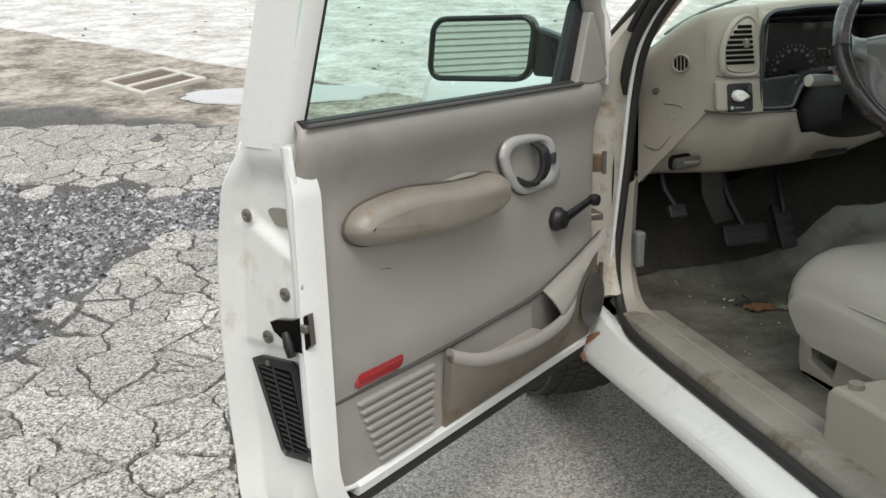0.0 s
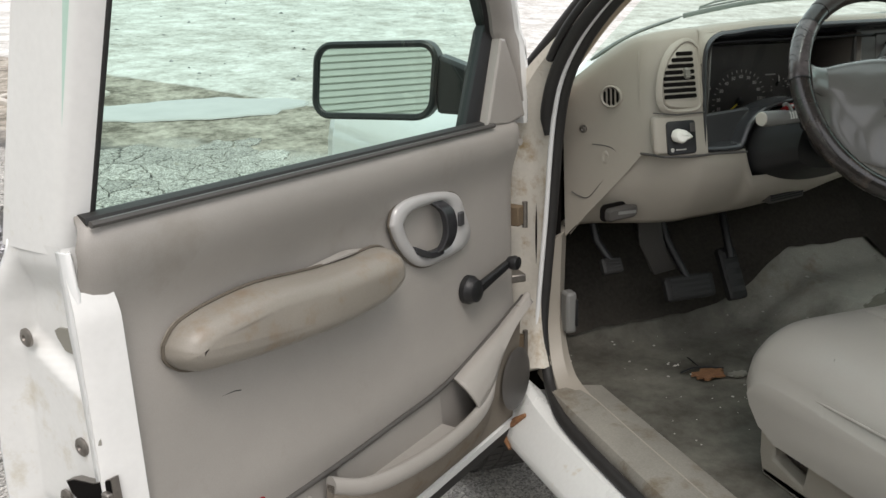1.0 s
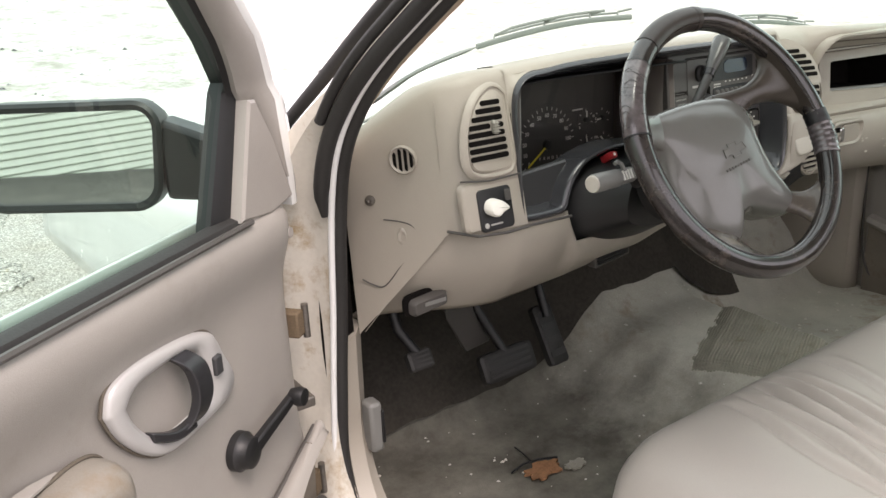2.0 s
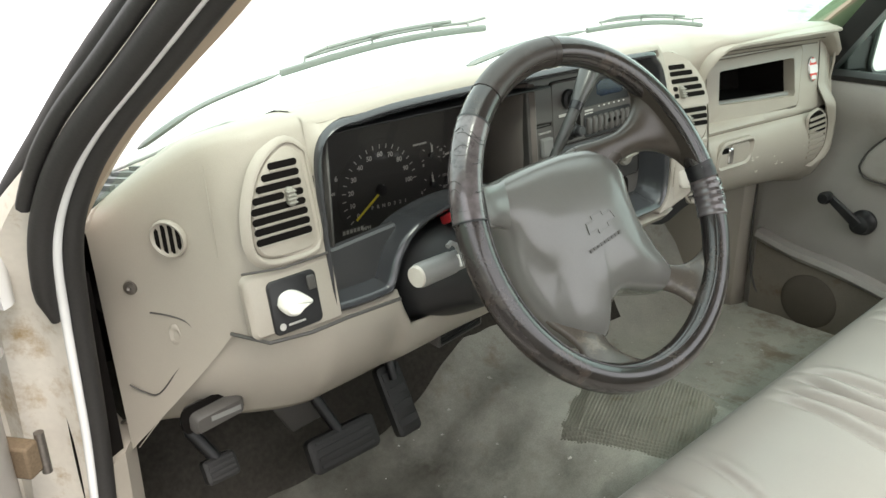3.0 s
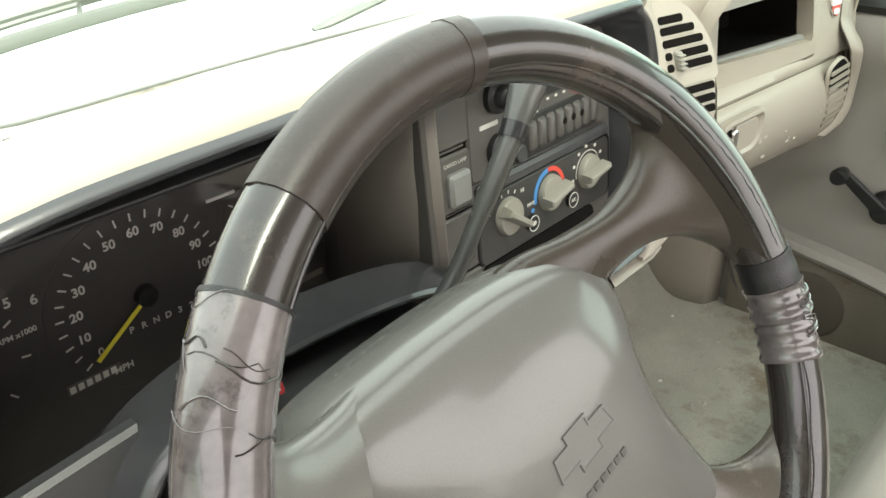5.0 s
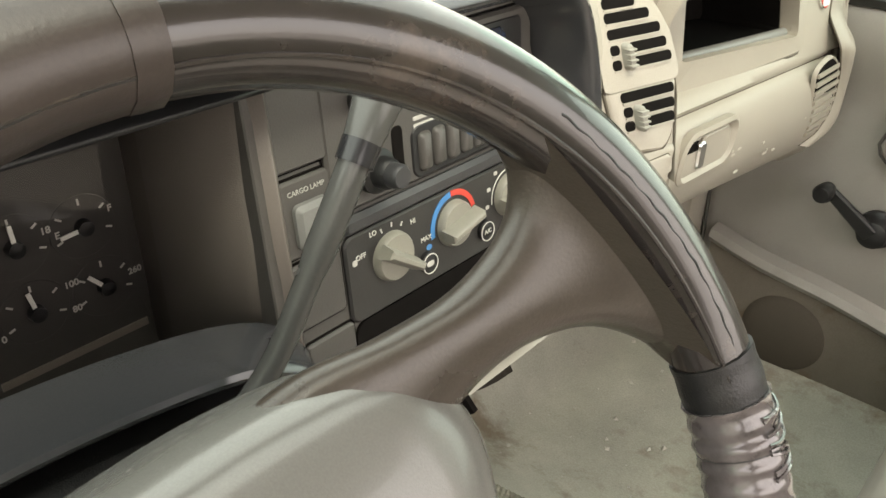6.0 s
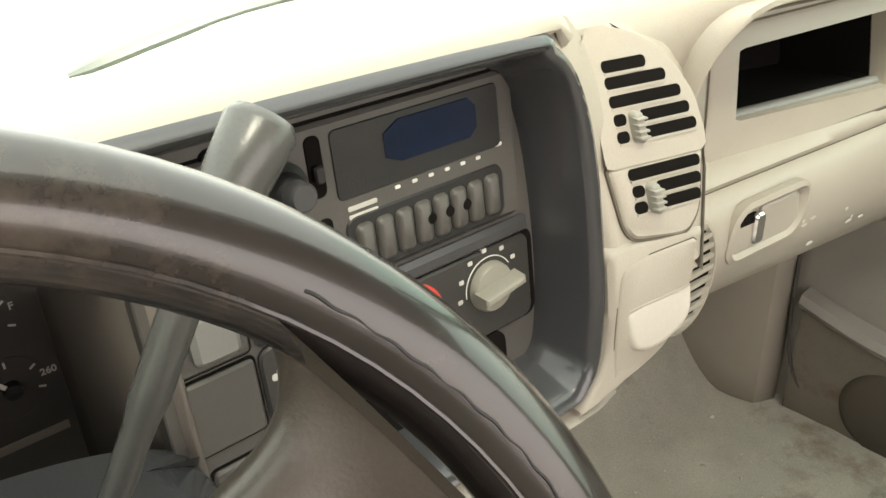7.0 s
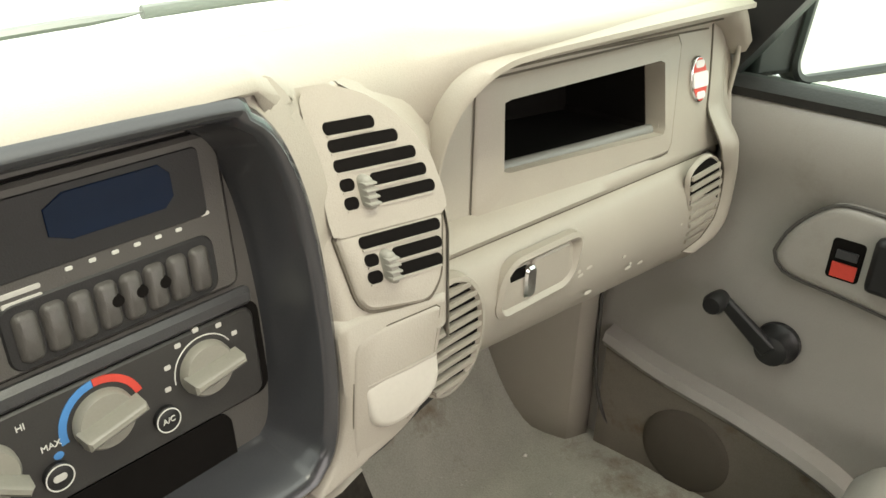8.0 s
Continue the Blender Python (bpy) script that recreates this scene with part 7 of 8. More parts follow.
wheel = empty("steering_wheel", "worn dark leather-wrapped steering wheel patched with tape", "steering wheel", m=WM)
RC, RT = 0.1874, 0.0160


def rim_arc(a0, a1, n, r, swell=0.0, seed=0, ridge=0.0):
    rg = random.Random(seed)
    loops = []
    for i in range(n + 1):
        a = radians(a0 + (a1 - a0) * i / n)
        rr = r * (1 + swell * (rg.random() - 0.5)) + ridge * (0.5 + 0.5 * math.sin(i * 1.1)) * (0.4 + 0.6 * rg.random())
        c, s = math.cos(a), math.sin(a)
        lpp = []
        for k in range(16):
            t = 2 * math.pi * k / 16
            q = rr * (1.0 + 0.06 * math.cos(2 * t))
            lpp.append(((RC + q * math.cos(t)) * c, (RC + q * math.cos(t)) * s, 1.08 * q * math.sin(t)))
        loops.append(lpp)
    return loops


ringl = rim_arc(0, 360, 120, RT)
ringl[-1] = ringl[0]
part("rim", loft(ringl, cap=(False, False)), WHEEL_RIM, wheel, "worn dark leather rim", 60)
part("seam", tube([((RC - RT * 0.72) * math.cos(radians(a)), (RC - RT * 0.72) * math.sin(radians(a)), 0.0122) for a in range(0, 360, 4)], 0.0009, 6, closed=True), WHEEL_RIM, wheel)
part("tape_wrap", loft(rim_arc(140, 173, 30, RT + 0.0008, 0.004, 2)), TAPE, wheel, "shiny wrinkled tape wrap", 60)
part("tape_wrap", loft(rim_arc(-14, 1, 30, RT + 0.0012, 0.012, 5, 0.0012)), TAPE, wheel, "shiny wrinkled tape wrap", 60)
part("tape_wrap", loft(rim_arc(-11, 7, 24, RT + 0.0009, 0.012, 6, 0.0005)), BLACK, wheel, "black tape wrap", 60)
part("tape_wrap", loft(rim_arc(93, 128, 24, RT + 0.0008, 0.006, 7)), PATCH, wheel, "brown worn patch", 60)
part("wrap_edge", loft(rim_arc(90.5, 93.5, 3, RT + 0.0013, 0.02, 3)), PATCH, wheel, smooth=60)
for a in (140, 173, 7):
    part("wrap_edge", loft(rim_arc(a - 0.3, a + 0.3, 2, RT + 0.0011)), BLACK, wheel, smooth=60)


def rim_pt(a, t, r):
    """A point on the rim's skin: a round the wheel, t round the rim, in degrees."""
    a, t = radians(a), radians(t)
    q = r * (1.0 + 0.06 * math.cos(2 * t))
    return Vector(((RC + q * math.cos(t)) * math.cos(a), (RC + q * math.cos(t)) * math.sin(a), 1.08 * q * math.sin(t)))


# wrinkles and dark splits in the tape, scuffs in the leather below it
rg = random.Random(31)
for k in range(16):
    a0, t0 = 141 + 31 * rg.random(), -40 + 150 * rg.random()
    da, dt = rg.uniform(-3, 3), rg.uniform(30, 90)
    part("tape_wrinkle", tube([rim_pt(a0 + da * u + 0.8 * math.sin(5 * u + k), t0 + dt * u, RT + 0.0009) for u in steps(0, 1, 8)], rg.uniform(0.0002, 0.00045), 5), WHEEL_RIM if k % 3 else TAPE, wheel, smooth=60)
for k in range(9):
    a0 = -13 + 14 * rg.random()
    part("tape_wrinkle", tube([rim_pt(a0 + 0.6 * math.sin(4 * u + k), 20 + 90 * u, RT + 0.0022) for u in steps(0, 1, 8)], 0.0008, 5), TAPE, wheel, smooth=60)
part("rim_split", tube([rim_pt(a, 108 + 2 * math.sin(a * 0.21) + 1.2 * math.sin(a * 1.7), RT - 0.0003) for a in steps(9, 48, 60)], [0.0003 + 0.0003 * abs(math.sin(a * 0.37)) for a in steps(9, 48, 60)], 6), BLACK, wheel, smooth=60)
part("rim_split", tube([rim_pt(a, 128 + 2 * math.sin(a * 0.4), RT - 0.0002) for a in steps(-70, -14, 40)], 0.0005, 6), BLACK, wheel, smooth=60)


# airbag pad: a soft four-armed cushion, the wheel turned a little to the left
pad_ctl = [(0.040, 0.080), (0.004, 0.080), (-0.035, 0.076), (-0.075, 0.070), (-0.112, 0.061), (-0.124, 0.046), (-0.124, 0.026), (-0.114, 0.006), (-0.112, -0.020), (-0.110, -0.050), (-0.100, -0.080), (-0.084, -0.110), (-0.066, -0.132), (-0.046, -0.143), (-0.026, -0.145), (-0.016, -0.134), (-0.006, -0.116), (0.012, -0.102), (0.036, -0.098), (0.069, -0.107), (0.104, -0.116), (0.121, -0.110), (0.124, -0.097), (0.108, -0.064), (0.092, -0.026), (0.087, 0.006), (0.090, 0.036), (0.083, 0.058), (0.064, 0.074)]
pad = resample([(p.x, p.y) for p in spline([(x, y, 0) for x, y in pad_ctl + pad_ctl[:1]], 4)[:-1]], 96)
cc = Vector((0.0, -0.014))


def pad_loop(k, z):
    """The pad's outline drawn in by k, with a broad slanting flank on its lower left side."""
    o = []
    for x, y in pad:
        v = Vector((x, y)) - cc
        a = math.degrees(math.atan2(v.y, v.x)) % 360
        flank = 0.24 * gauss(a - 208, 26) * min(1.0, (1 - k) / 0.06)
        d = cc + v * (k - flank * (1 if k > 0.6 else k / 0.6))
        o.append((d.x, d.y, z))
    return o


def dome(x, y):
    """The round swelling that carries the emblem."""
    r = math.hypot(x - 0.006, y + 0.018) / 0.070
    return 0.0035 * (1 - 1 / (1 + math.exp(-(r - 1.0) * 14)))


pad_rows = [pad_loop(k, z) for k, z in ((0.93, -0.100), (0.98, -0.075), (1.0, -0.056), (0.992, -0.046), (0.97, -0.038), (0.94, -0.0325), (0.90, -0.0290), (0.85, -0.0262), (0.78, -0.0238), (0.70, -0.0222), (0.60, -0.0208), (0.50, -0.0198), (0.40, -0.0190), (0.28, -0.0184), (0.16, -0.0181), (0.05, -0.0180))]
pad_rows = pad_rows[:6] + [[(x, y, z + dome(x, y)) for x, y, z in r] for r in pad_rows[6:]]
part("airbag_pad", loft(pad_rows), WHEEL_PAD, wheel, "dark grey airbag cover", 70)


def web(top, low, z0, z1, mat, th=0.012, label=""):
    """A spoke: a cushioned web between two edge curves, running from under the pad into the rim."""
    tp, lw = spline([(x, y, 0) for x, y in top], 6), spline([(x, y, 0) for x, y in low], 6)
    n = len(tp)
    loops = []
    for i, (p, q) in enumerate(zip(tp, lw)):
        k = i / (n - 1)
        z = z0 + (z1 - z0) * k ** 1.15
        c, h = (p + q) / 2, (p - q) / 2
        loops.append([(c.x + h.x * math.cos(t), c.y + h.y * math.cos(t), z + th * (1 + 0.1 * k) * math.copysign(abs(math.sin(t)) ** 0.75, math.sin(t))) for t in (2 * math.pi * j / 28 for j in range(28))])
    return part("spoke", loft(loops), mat, wheel, label, 70)


web([(-0.005, 0.074), (0.028, 0.083), (0.060, 0.084), (0.092, 0.089), (0.116, 0.104), (0.120, 0.126), (0.106, 0.150)], [(0.035, 0.010), (0.062, 0.034), (0.088, 0.052), (0.115, 0.0585), (0.145, 0.0525), (0.168, 0.034), (0.181, 0.008)], -0.052, 0.0, BRONZE, 0.0135, "worn bronze-grey spoke")
web([(-0.03, 0.070), (-0.075, 0.068), (-0.110, 0.061), (-0.140, 0.063), (-0.158, 0.078), (-0.160, 0.098)], [(-0.06, -0.02), (-0.09, -0.002), (-0.118, 0.012), (-0.146, 0.012), (-0.166, -0.004), (-0.180, -0.032)], -0.056, 0.0, WHEEL_PAD, 0.012, "dark grey spoke")
web([(0.06, -0.03), (0.092, -0.064), (0.112, -0.083), (0.130, -0.090), (0.150, -0.084), (0.168, -0.066)], [(0.03, -0.08), (0.070, -0.100), (0.095, -0.112), (0.107, -0.124), (0.111, -0.140), (0.104, -0.156)], -0.058, 0.0, SPOKE, 0.010, "dark glossy spoke")
web([(-0.098, -0.07), (-0.088, -0.100), (-0.076, -0.122), (-0.073, -0.140), (-0.086, -0.156), (-0.108, -0.160)], [(0.0, -0.07), (-0.012, -0.105), (-0.024, -0.132), (-0.026, -0.150), (-0.012, -0.168), (0.014, -0.181)], -0.060, 0.0, SPOKE, 0.010, "dark glossy spoke")
bow = [(-0.028, -0.007), (-0.010, -0.007), (-0.010, -0.013), (0.012, -0.013), (0.012, -0.007), (0.030, -0.007), (0.026, 0.007), (0.010, 0.007), (0.010, 0.013), (-0.012, 0.013), (-0.012, 0.007), (-0.026, 0.007)]
bm_ = Matrix.Translation((0.0034, -0.0110, -0.0141)) @ Matrix.Rotation(radians(12), 4, "Z")
part("emblem", loft([[bm_ @ Vector((x * 0.85, y * 0.85, h)) for x, y in q] for q, h in ((inset(bow, -0.0005), -0.001), (inset(bow, -0.0005), 0.0008), (inset(bow, 0.0011), 0.0008), (inset(bow, 0.0015), 0.0001))]), WHEEL_PAD, wheel, "embossed cross-shaped emblem", 0)
for k in range(9):
    part("emblem_bar", box(-0.029 + 0.0066 * k, -0.0248 + 0.0066 * k, -0.0018, 0.0018, -0.0006, 0.0005, m=Matrix.Translation((0.003, -0.0345, -0.0144)) @ Matrix.Rotation(radians(12), 4, "Z")), STACK, wheel, smooth=0)
edge_r = sorted([q for q in pad if q[0] > 0.036 and q[1] > 0.040], key=lambda q: math.atan2(q[1], q[0]))
part("pad_gap", tube([(x * 1.003, y * 1.003, -0.0400) for x, y in edge_r], 0.0022, 6), SHADOWY, wheel)

# ---------- pedals ----------
def pedal(name, label, c, w, h, tilt, arm, yaw=0):
    e = empty(name, label, "pedal", "foot pedals", at=c)
    m = Matrix.Rotation(radians(yaw), 4, "Z") @ Matrix.Rotation(radians(tilt), 4, "X")
    o = rrect(0, 0, w, h, min(w, h) * 0.18, 4)
    part("pad", loft([[m @ Vector((x, -d, z)) for x, z in q] for q, d in ((o, -0.008), (o, 0.006), (inset(o, 0.004), 0.009))]), RUBBER, e, "worn black rubber pad", 40)
    for k in range(4):
        part("tread_rib", box(-w * 0.4, w * 0.4, -0.0105, -0.008, -h * 0.36 + h * 0.22 * k, -h * 0.36 + h * 0.22 * k + h * 0.1, m=m), RUBBER, e, smooth=0)
    part("arm", tube([(0, 0.006, h * 0.3), *arm], 0.009, 8), BLACK, e, smooth=50)


pedal("brake_pedal", "wide black brake pedal hanging below the dash", (-0.213, 0.185, 0.645), 0.125, 0.055, -25, [(-0.03, 0.05, 0.10), (-0.05, 0.10, 0.25)])
pedal("accelerator_pedal", "tall narrow black accelerator pedal", (-0.073, 0.222, 0.648), 0.050, 0.125, -28, [(0.0, 0.05, 0.14), (0.0, 0.14, 0.22)], 4)
pedal("parking_brake_pedal", "small worn parking brake pedal", (-0.432, 0.150, 0.733), 0.046, 0.034, -30, [(-0.02, 0.03, 0.05), (-0.03, 0.08, 0.2)])
# black insulation and brackets on the driver's toe board; the sheet's colour also holds under-dash shade
part("toe_insulation_shade", sheet(lambda x, y: (x, y - 0.012, floor_pt(x, y)[2] + 0.012 + 0.010 * noise.noise((x * 14, y * 14, 6)) - 0.06 * max(0.0, 0.33 + 0.05 * noise.noise((x * 9, 2, 1)) + min(0.09, 0.22 * max(0, x + 0.20)) - y)), steps(-0.55, 0.62, 84), steps(0.27, 0.46, 16)), INSUL_SHADE, cab, "black torn toe board insulation carried on as under-dash shade", 60)
part("pedal_bracket", loft([[(-0.318, 0.235, 0.745), (-0.262, 0.225, 0.748), (-0.258, 0.27, 0.95), (-0.31, 0.28, 0.95)], [(-0.270, 0.240, 0.66), (-0.210, 0.232, 0.672), (-0.235, 0.30, 0.76), (-0.285, 0.31, 0.76)]]), STACK, cab, "", 30, 0.006)
part("steering_shaft", rod((-0.10, 0.02, 0.93), (-0.17, 0.44, 0.74), 0.028), BLACK, cab, "", 40)
for x0, z0, r in ((-0.02, 0.90, 0.012), (-0.26, 0.90, 0.010)):
    part("under_dash_harness", tube(spline([(x0 - 0.1, 0.16, z0), (x0, 0.14, z0 - 0.02), (x0 + 0.12, 0.14, z0 + 0.01), (x0 + 0.25, 0.2, z0 + 0.03)], 5), r, 8), BLACK, cab, "", 50)
# Added near-black sheet standing for the shade under the dash.
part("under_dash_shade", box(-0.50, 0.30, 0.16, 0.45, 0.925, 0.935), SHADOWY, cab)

# ---------- bench seat ----------
seat = empty("bench_seat", "grey vinyl bench seat cushion on a plastic base", "seat", at=(0, 0, 0))
SX0, SX1, SY0, SY1 = -0.432, 0.955, -0.225, -0.78


SEAT_PROFILE = [(-0.30, 0.585), (-0.262, 0.60), (-0.238, 0.635), (-0.230, 0.675), (-0.236, 0.712)]
SEAT_PROFILE += [(q.x, q.y) for q in spline([(-0.246, 0.728, 0), (-0.262, 0.742, 0), (-0.29, 0.752, 0), (-0.34, 0.757, 0), (-0.42, 0.756, 0), (-0.50, 0.752, 0), (-0.57, 0.750, 0), (-0.66, 0.748, 0)], 6)]
SEAT_PROFILE += [(-0.80, 0.745), (-0.82, 0.60)]


def seat_row(x):
    e0, e1 = max(0.0, (SX0 + 0.14 - x) / 0.14), max(0.0, (x - SX1 + 0.09) / 0.09)
    e = 1 - math.sqrt(max(0.0, 1 - max(e0, e1) ** 2.2)) if max(e0, e1) > 0 else 0.0
    e = min(e, 0.80)
    pr = []
    for y, z in SEAT_PROFILE:
        yy = y - 0.075 * e if y > -0.4 else y
        zz = z if z < 0.62 else 0.62 + (z - 0.62) * (1 - 0.72 * e)
        fold = 0.0
        if z > 0.73 and y > -0.7:
            deep = min(1.0, max(0.0, (-0.262 - y) / 0.06)) * min(1.0, max(0.15, 1 - (-y - 0.45) / 0.3))
            for cx, tilt, dep in ((-0.205, 0.16, 0.8), (-0.160, 0.22, 1.2), (-0.127, 0.14, 1.5), (-0.096, 0.18, 1.4), (-0.060, 0.24, 1.0), (0.020, 0.30, 0.6), (0.232, 0.06, 1.1), (0.268, 0.02, 1.5), (0.303, -0.02, 1.5), (0.338, -0.05, 1.2), (0.60, -0.3, 0.8), (0.655, -0.4, 0.9)):
                off = x - cx - tilt * (y + 0.30) + 0.006 * math.sin(26 * y + 60 * cx)
                fold -= 0.0085 * dep * deep * gauss(off, 0.0070)
                fold += 0.0050 * dep * deep * gauss(off - 0.017, 0.011)
        zz += fold
        pr.append((x, yy, zz))
    return pr


part("cushion", loft([seat_row(x) for x in [SX0 + 0.0005] + steps(SX0 + 0.003, SX0 + 0.15, 16) + steps(SX0 + 0.155, SX1 - 0.10, 380) + steps(SX1 - 0.09, SX1 - 0.004, 8)]), SEAT, seat, "padded grey vinyl cushion with puckers", 60)
part("piping", tube(spline([(SX0 + 0.012, -0.78, 0.700), (SX0 + 0.010, -0.60, 0.697), (SX0 + 0.010, -0.45, 0.692), (SX0 + 0.014, -0.345, 0.688), (SX0 + 0.03, -0.300, 0.694)], 6), 0.0022, 8), SEAT, seat, "", 60)
# plastic base with an open window in its front corner
part("base_front", box(-0.395, 0.94, -0.332, -0.31, 0.50, 0.53), TRIM, seat, bevel=0.006)
part("base_side", loft([[(-0.405, -0.31, 0.50), (-0.405, -0.30, 0.535), (-0.405, -0.295, 0.66), (-0.405, -0.325, 0.66), (-0.405, -0.335, 0.54), (-0.405, -0.40, 0.525), (-0.405, -0.42, 0.66), (-0.405, -0.80, 0.66), (-0.405, -0.80, 0.50)], [(-0.375, -0.31, 0.50), (-0.375, -0.30, 0.535), (-0.375, -0.295, 0.66), (-0.375, -0.325, 0.66), (-0.375, -0.335, 0.54), (-0.375, -0.40, 0.525), (-0.375, -0.42, 0.66), (-0.375, -0.80, 0.66), (-0.375, -0.80, 0.50)]]), TRIM, seat, "grey plastic seat base", 30, 0.005)
# Near-black block stands for the shade inside the base.
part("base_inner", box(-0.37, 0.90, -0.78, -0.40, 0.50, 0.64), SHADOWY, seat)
part("base_foot", loft([[(-0.405, -0.31, 0.50), (-0.405, -0.42, 0.50), (-0.405, -0.42, 0.52), (-0.405, -0.31, 0.515)], [(-0.33, -0.31, 0.50), (-0.33, -0.42, 0.50), (-0.33, -0.42, 0.52), (-0.33, -0.31, 0.515)]]), TRIM, seat, bevel=0.004)
sc_ = empty("seat_side_cover", "grey plastic cover plate beside the seat base", "cover", at=(-0.50, -0.60, 0.505))
part("plate", loft([[(x, y, z) for x, y, z in ((-0.06, 0.03, 0.0), (-0.06, 0.03, 0.10), (-0.06, 0.02, 0.115), (-0.06, -0.06, 0.12), (-0.06, -0.33, 0.12), (-0.06, -0.33, 0.0))], [(x, y, z) for x, y, z in ((0.09, 0.03, 0.0), (0.09, 0.03, 0.10), (0.09, 0.02, 0.115), (0.09, -0.06, 0.12), (0.09, -0.33, 0.12), (0.09, -0.33, 0.0))]]), TRIM, sc_, smooth=30, bevel=0.008)
part("bolt", rod((-0.03, 0.0, 0.116), (-0.03, 0.0, 0.126), 0.012), KNOB, sc_)
for x, y in ((-0.045, 0.032), (0.03, 0.032)):
    part("rivet", turned([(0.006, 0.0), (0.005, 0.003), (0.0005, 0.004)], 12, Matrix.Translation((x, 0.03, 0.03)) @ Matrix.Rotation(radians(-90), 4, "X")), KNOB, sc_)

# ---------- passenger door ----------
pd = empty("passenger_door", "closed passenger door with grey vinyl panel and crank", "door", at=(0.99, 0, 0))


def pdoor_pt(y, z):
    d = 0.014 * gauss(z - 1.03, 0.05) - 0.012 * gauss(z - 0.93, 0.06) + 0.004 * gauss(z - 0.7, 0.03)
    d -= 0.03 * max(0.0, (z - 1.06) / 0.03) ** 2
    return (0.008 - d, y, z)


part("inner_panel", sheet(pdoor_pt, steps(0.165, -0.98, 40), steps(0.44, 1.082, 50)), DOOR_TRIM, pd, "grey vinyl panel", 60, solid=0.005)
part("outer_skin", box(0.14, 0.16, -0.98, 0.18, 0.36, 1.07), WHITE, pd)
part("belt_seal", loft([[(0.0, y, 1.074), (-0.004, y, 1.085), (0.012, y, 1.094), (0.05, y, 1.09), (0.05, y, 1.07)] for y in (0.10, -0.98)]), RUBBER, pd, "black belt seal", 40)
pg = part("window_glass", sheet(lambda y, z: (0.03 - 0.25 * (z - 1.08), y, z), [-0.98, 0.14], [1.07, 1.6]), GLASS, pd, "green tinted window glass", 0)
part("front_frame", loft([[(a + 0.012 - 0.25 * max(0, z - 1.08), b + 0.06 - 0.75 * (z - 1.075), z) for a, b in ((-0.012, -0.02), (0.035, -0.02), (0.035, 0.03), (-0.012, 0.03))] for z in steps(1.06, 1.58, 8)]), BLACK, pd, "black window frame", 40)
part("pocket_step", loft([[(0.006, y, z + 0.012), (-0.022, y, z + 0.008), (-0.028, y, z - 0.004), (-0.022, y, z - 0.014), (0.004, y, z - 0.018)] for y, z in [(p.y, p.z) for p in spline([(0, 0.130, 0.695), (0, 0.04, 0.672), (0, -0.08, 0.655), (0, -0.20, 0.625), (0, -0.30, 0.575), (0, -0.45, 0.56), (0, -0.7, 0.56)], 5)]]), DOOR_TRIM, pd, "grey moulded pocket rim", 50)
part("pocket_front", loft([[(-0.012, y, z - 0.012), (-0.014, y, 0.5), (-0.004, y, 0.455), (0.01, y, 0.455)] for y, z in [(p.y, p.z) for p in spline([(0, 0.130, 0.695), (0, 0.04, 0.672), (0, -0.08, 0.655), (0, -0.20, 0.625), (0, -0.30, 0.575), (0, -0.45, 0.56), (0, -0.7, 0.56)], 5)]], closed=False), CARPETED, pd, "soiled carpeted lower panel", 50)
part("speaker_grille", turned([(0.0005, 0.006), (0.055, 0.006), (0.064, 0.003), (0.066, 0.0)], 40, frame_of((-0.014, -0.014, 0.560), (0, 1, 0), (-1, 0, 0))), SPEAKER, pd, "dark round speaker grille", 50)


def pin(y, z, out):
    return Vector((-out, y, z))


hb2 = resample([(p.x, p.y) for p in spline([(-0.072, 0.902, 0), (-0.083, 0.932, 0), (-0.108, 0.963, 0), (-0.135, 0.978, 0), (-0.20, 0.976, 0), (-0.30, 0.97, 0), (-0.31, 0.88, 0), (-0.25, 0.862, 0), (-0.15, 0.872, 0), (-0.098, 0.877, 0), (-0.079, 0.886, 0), (-0.072, 0.902, 0)], 4)[:-1]], 48)
hz = part("handle_bezel", loft([[pin(y, z, d) for y, z in q] for q, d in ((hb2, -0.01), (hb2, 0.010), (inset(hb2, 0.004), 0.014), (inset(hb2, 0.012), 0.014))]), DOOR_TRIM, pd, "moulded handle bezel", 50)
part("bezel_groove", tube([pin(y, z, 0.010) for y, z in inset(hb2, -0.002)], 0.0022, 6, closed=True), STACK, hz)
# Window's inner shade is a flat near-black plate.
part("lock_window", loft([[pin(y, z, d) for y, z in q] for q, d in ((rrect(-0.150, 0.918, 0.036, 0.050, 0.005, 3), 0.010), (rrect(-0.150, 0.918, 0.036, 0.050, 0.005, 3), 0.0146))]), SHADOWY, hz, smooth=0)
part("lock_red", box(-0.0165, -0.0145, -0.164, -0.137, 0.896, 0.914), RED_PAINT, hz, "red lock indicator", 0)
part("lock_slider", box(-0.018, -0.0145, -0.162, -0.139, 0.920, 0.930), DARK, hz)
part("handle_lever", loft([[(-0.014, -0.178, z0), (-0.034, -0.176, z0), (-0.036, -0.235, z0), (-0.014, -0.235, z0)] for z0 in (0.895, 0.91, 0.95, 0.962)]), BLACK, hz, "black door lever", 30, 0.008)
ch = part("crank_hub", turned([(0.028, 0.0), (0.028, 0.008), (0.022, 0.014), (0.020, 0.030), (0.012, 0.034), (0.0005, 0.034)], 28, frame_of((0.0, -0.098, 0.778), (0, 1, 0), (-1, 0, 0))), BLACK, pd, "black window crank", 40)
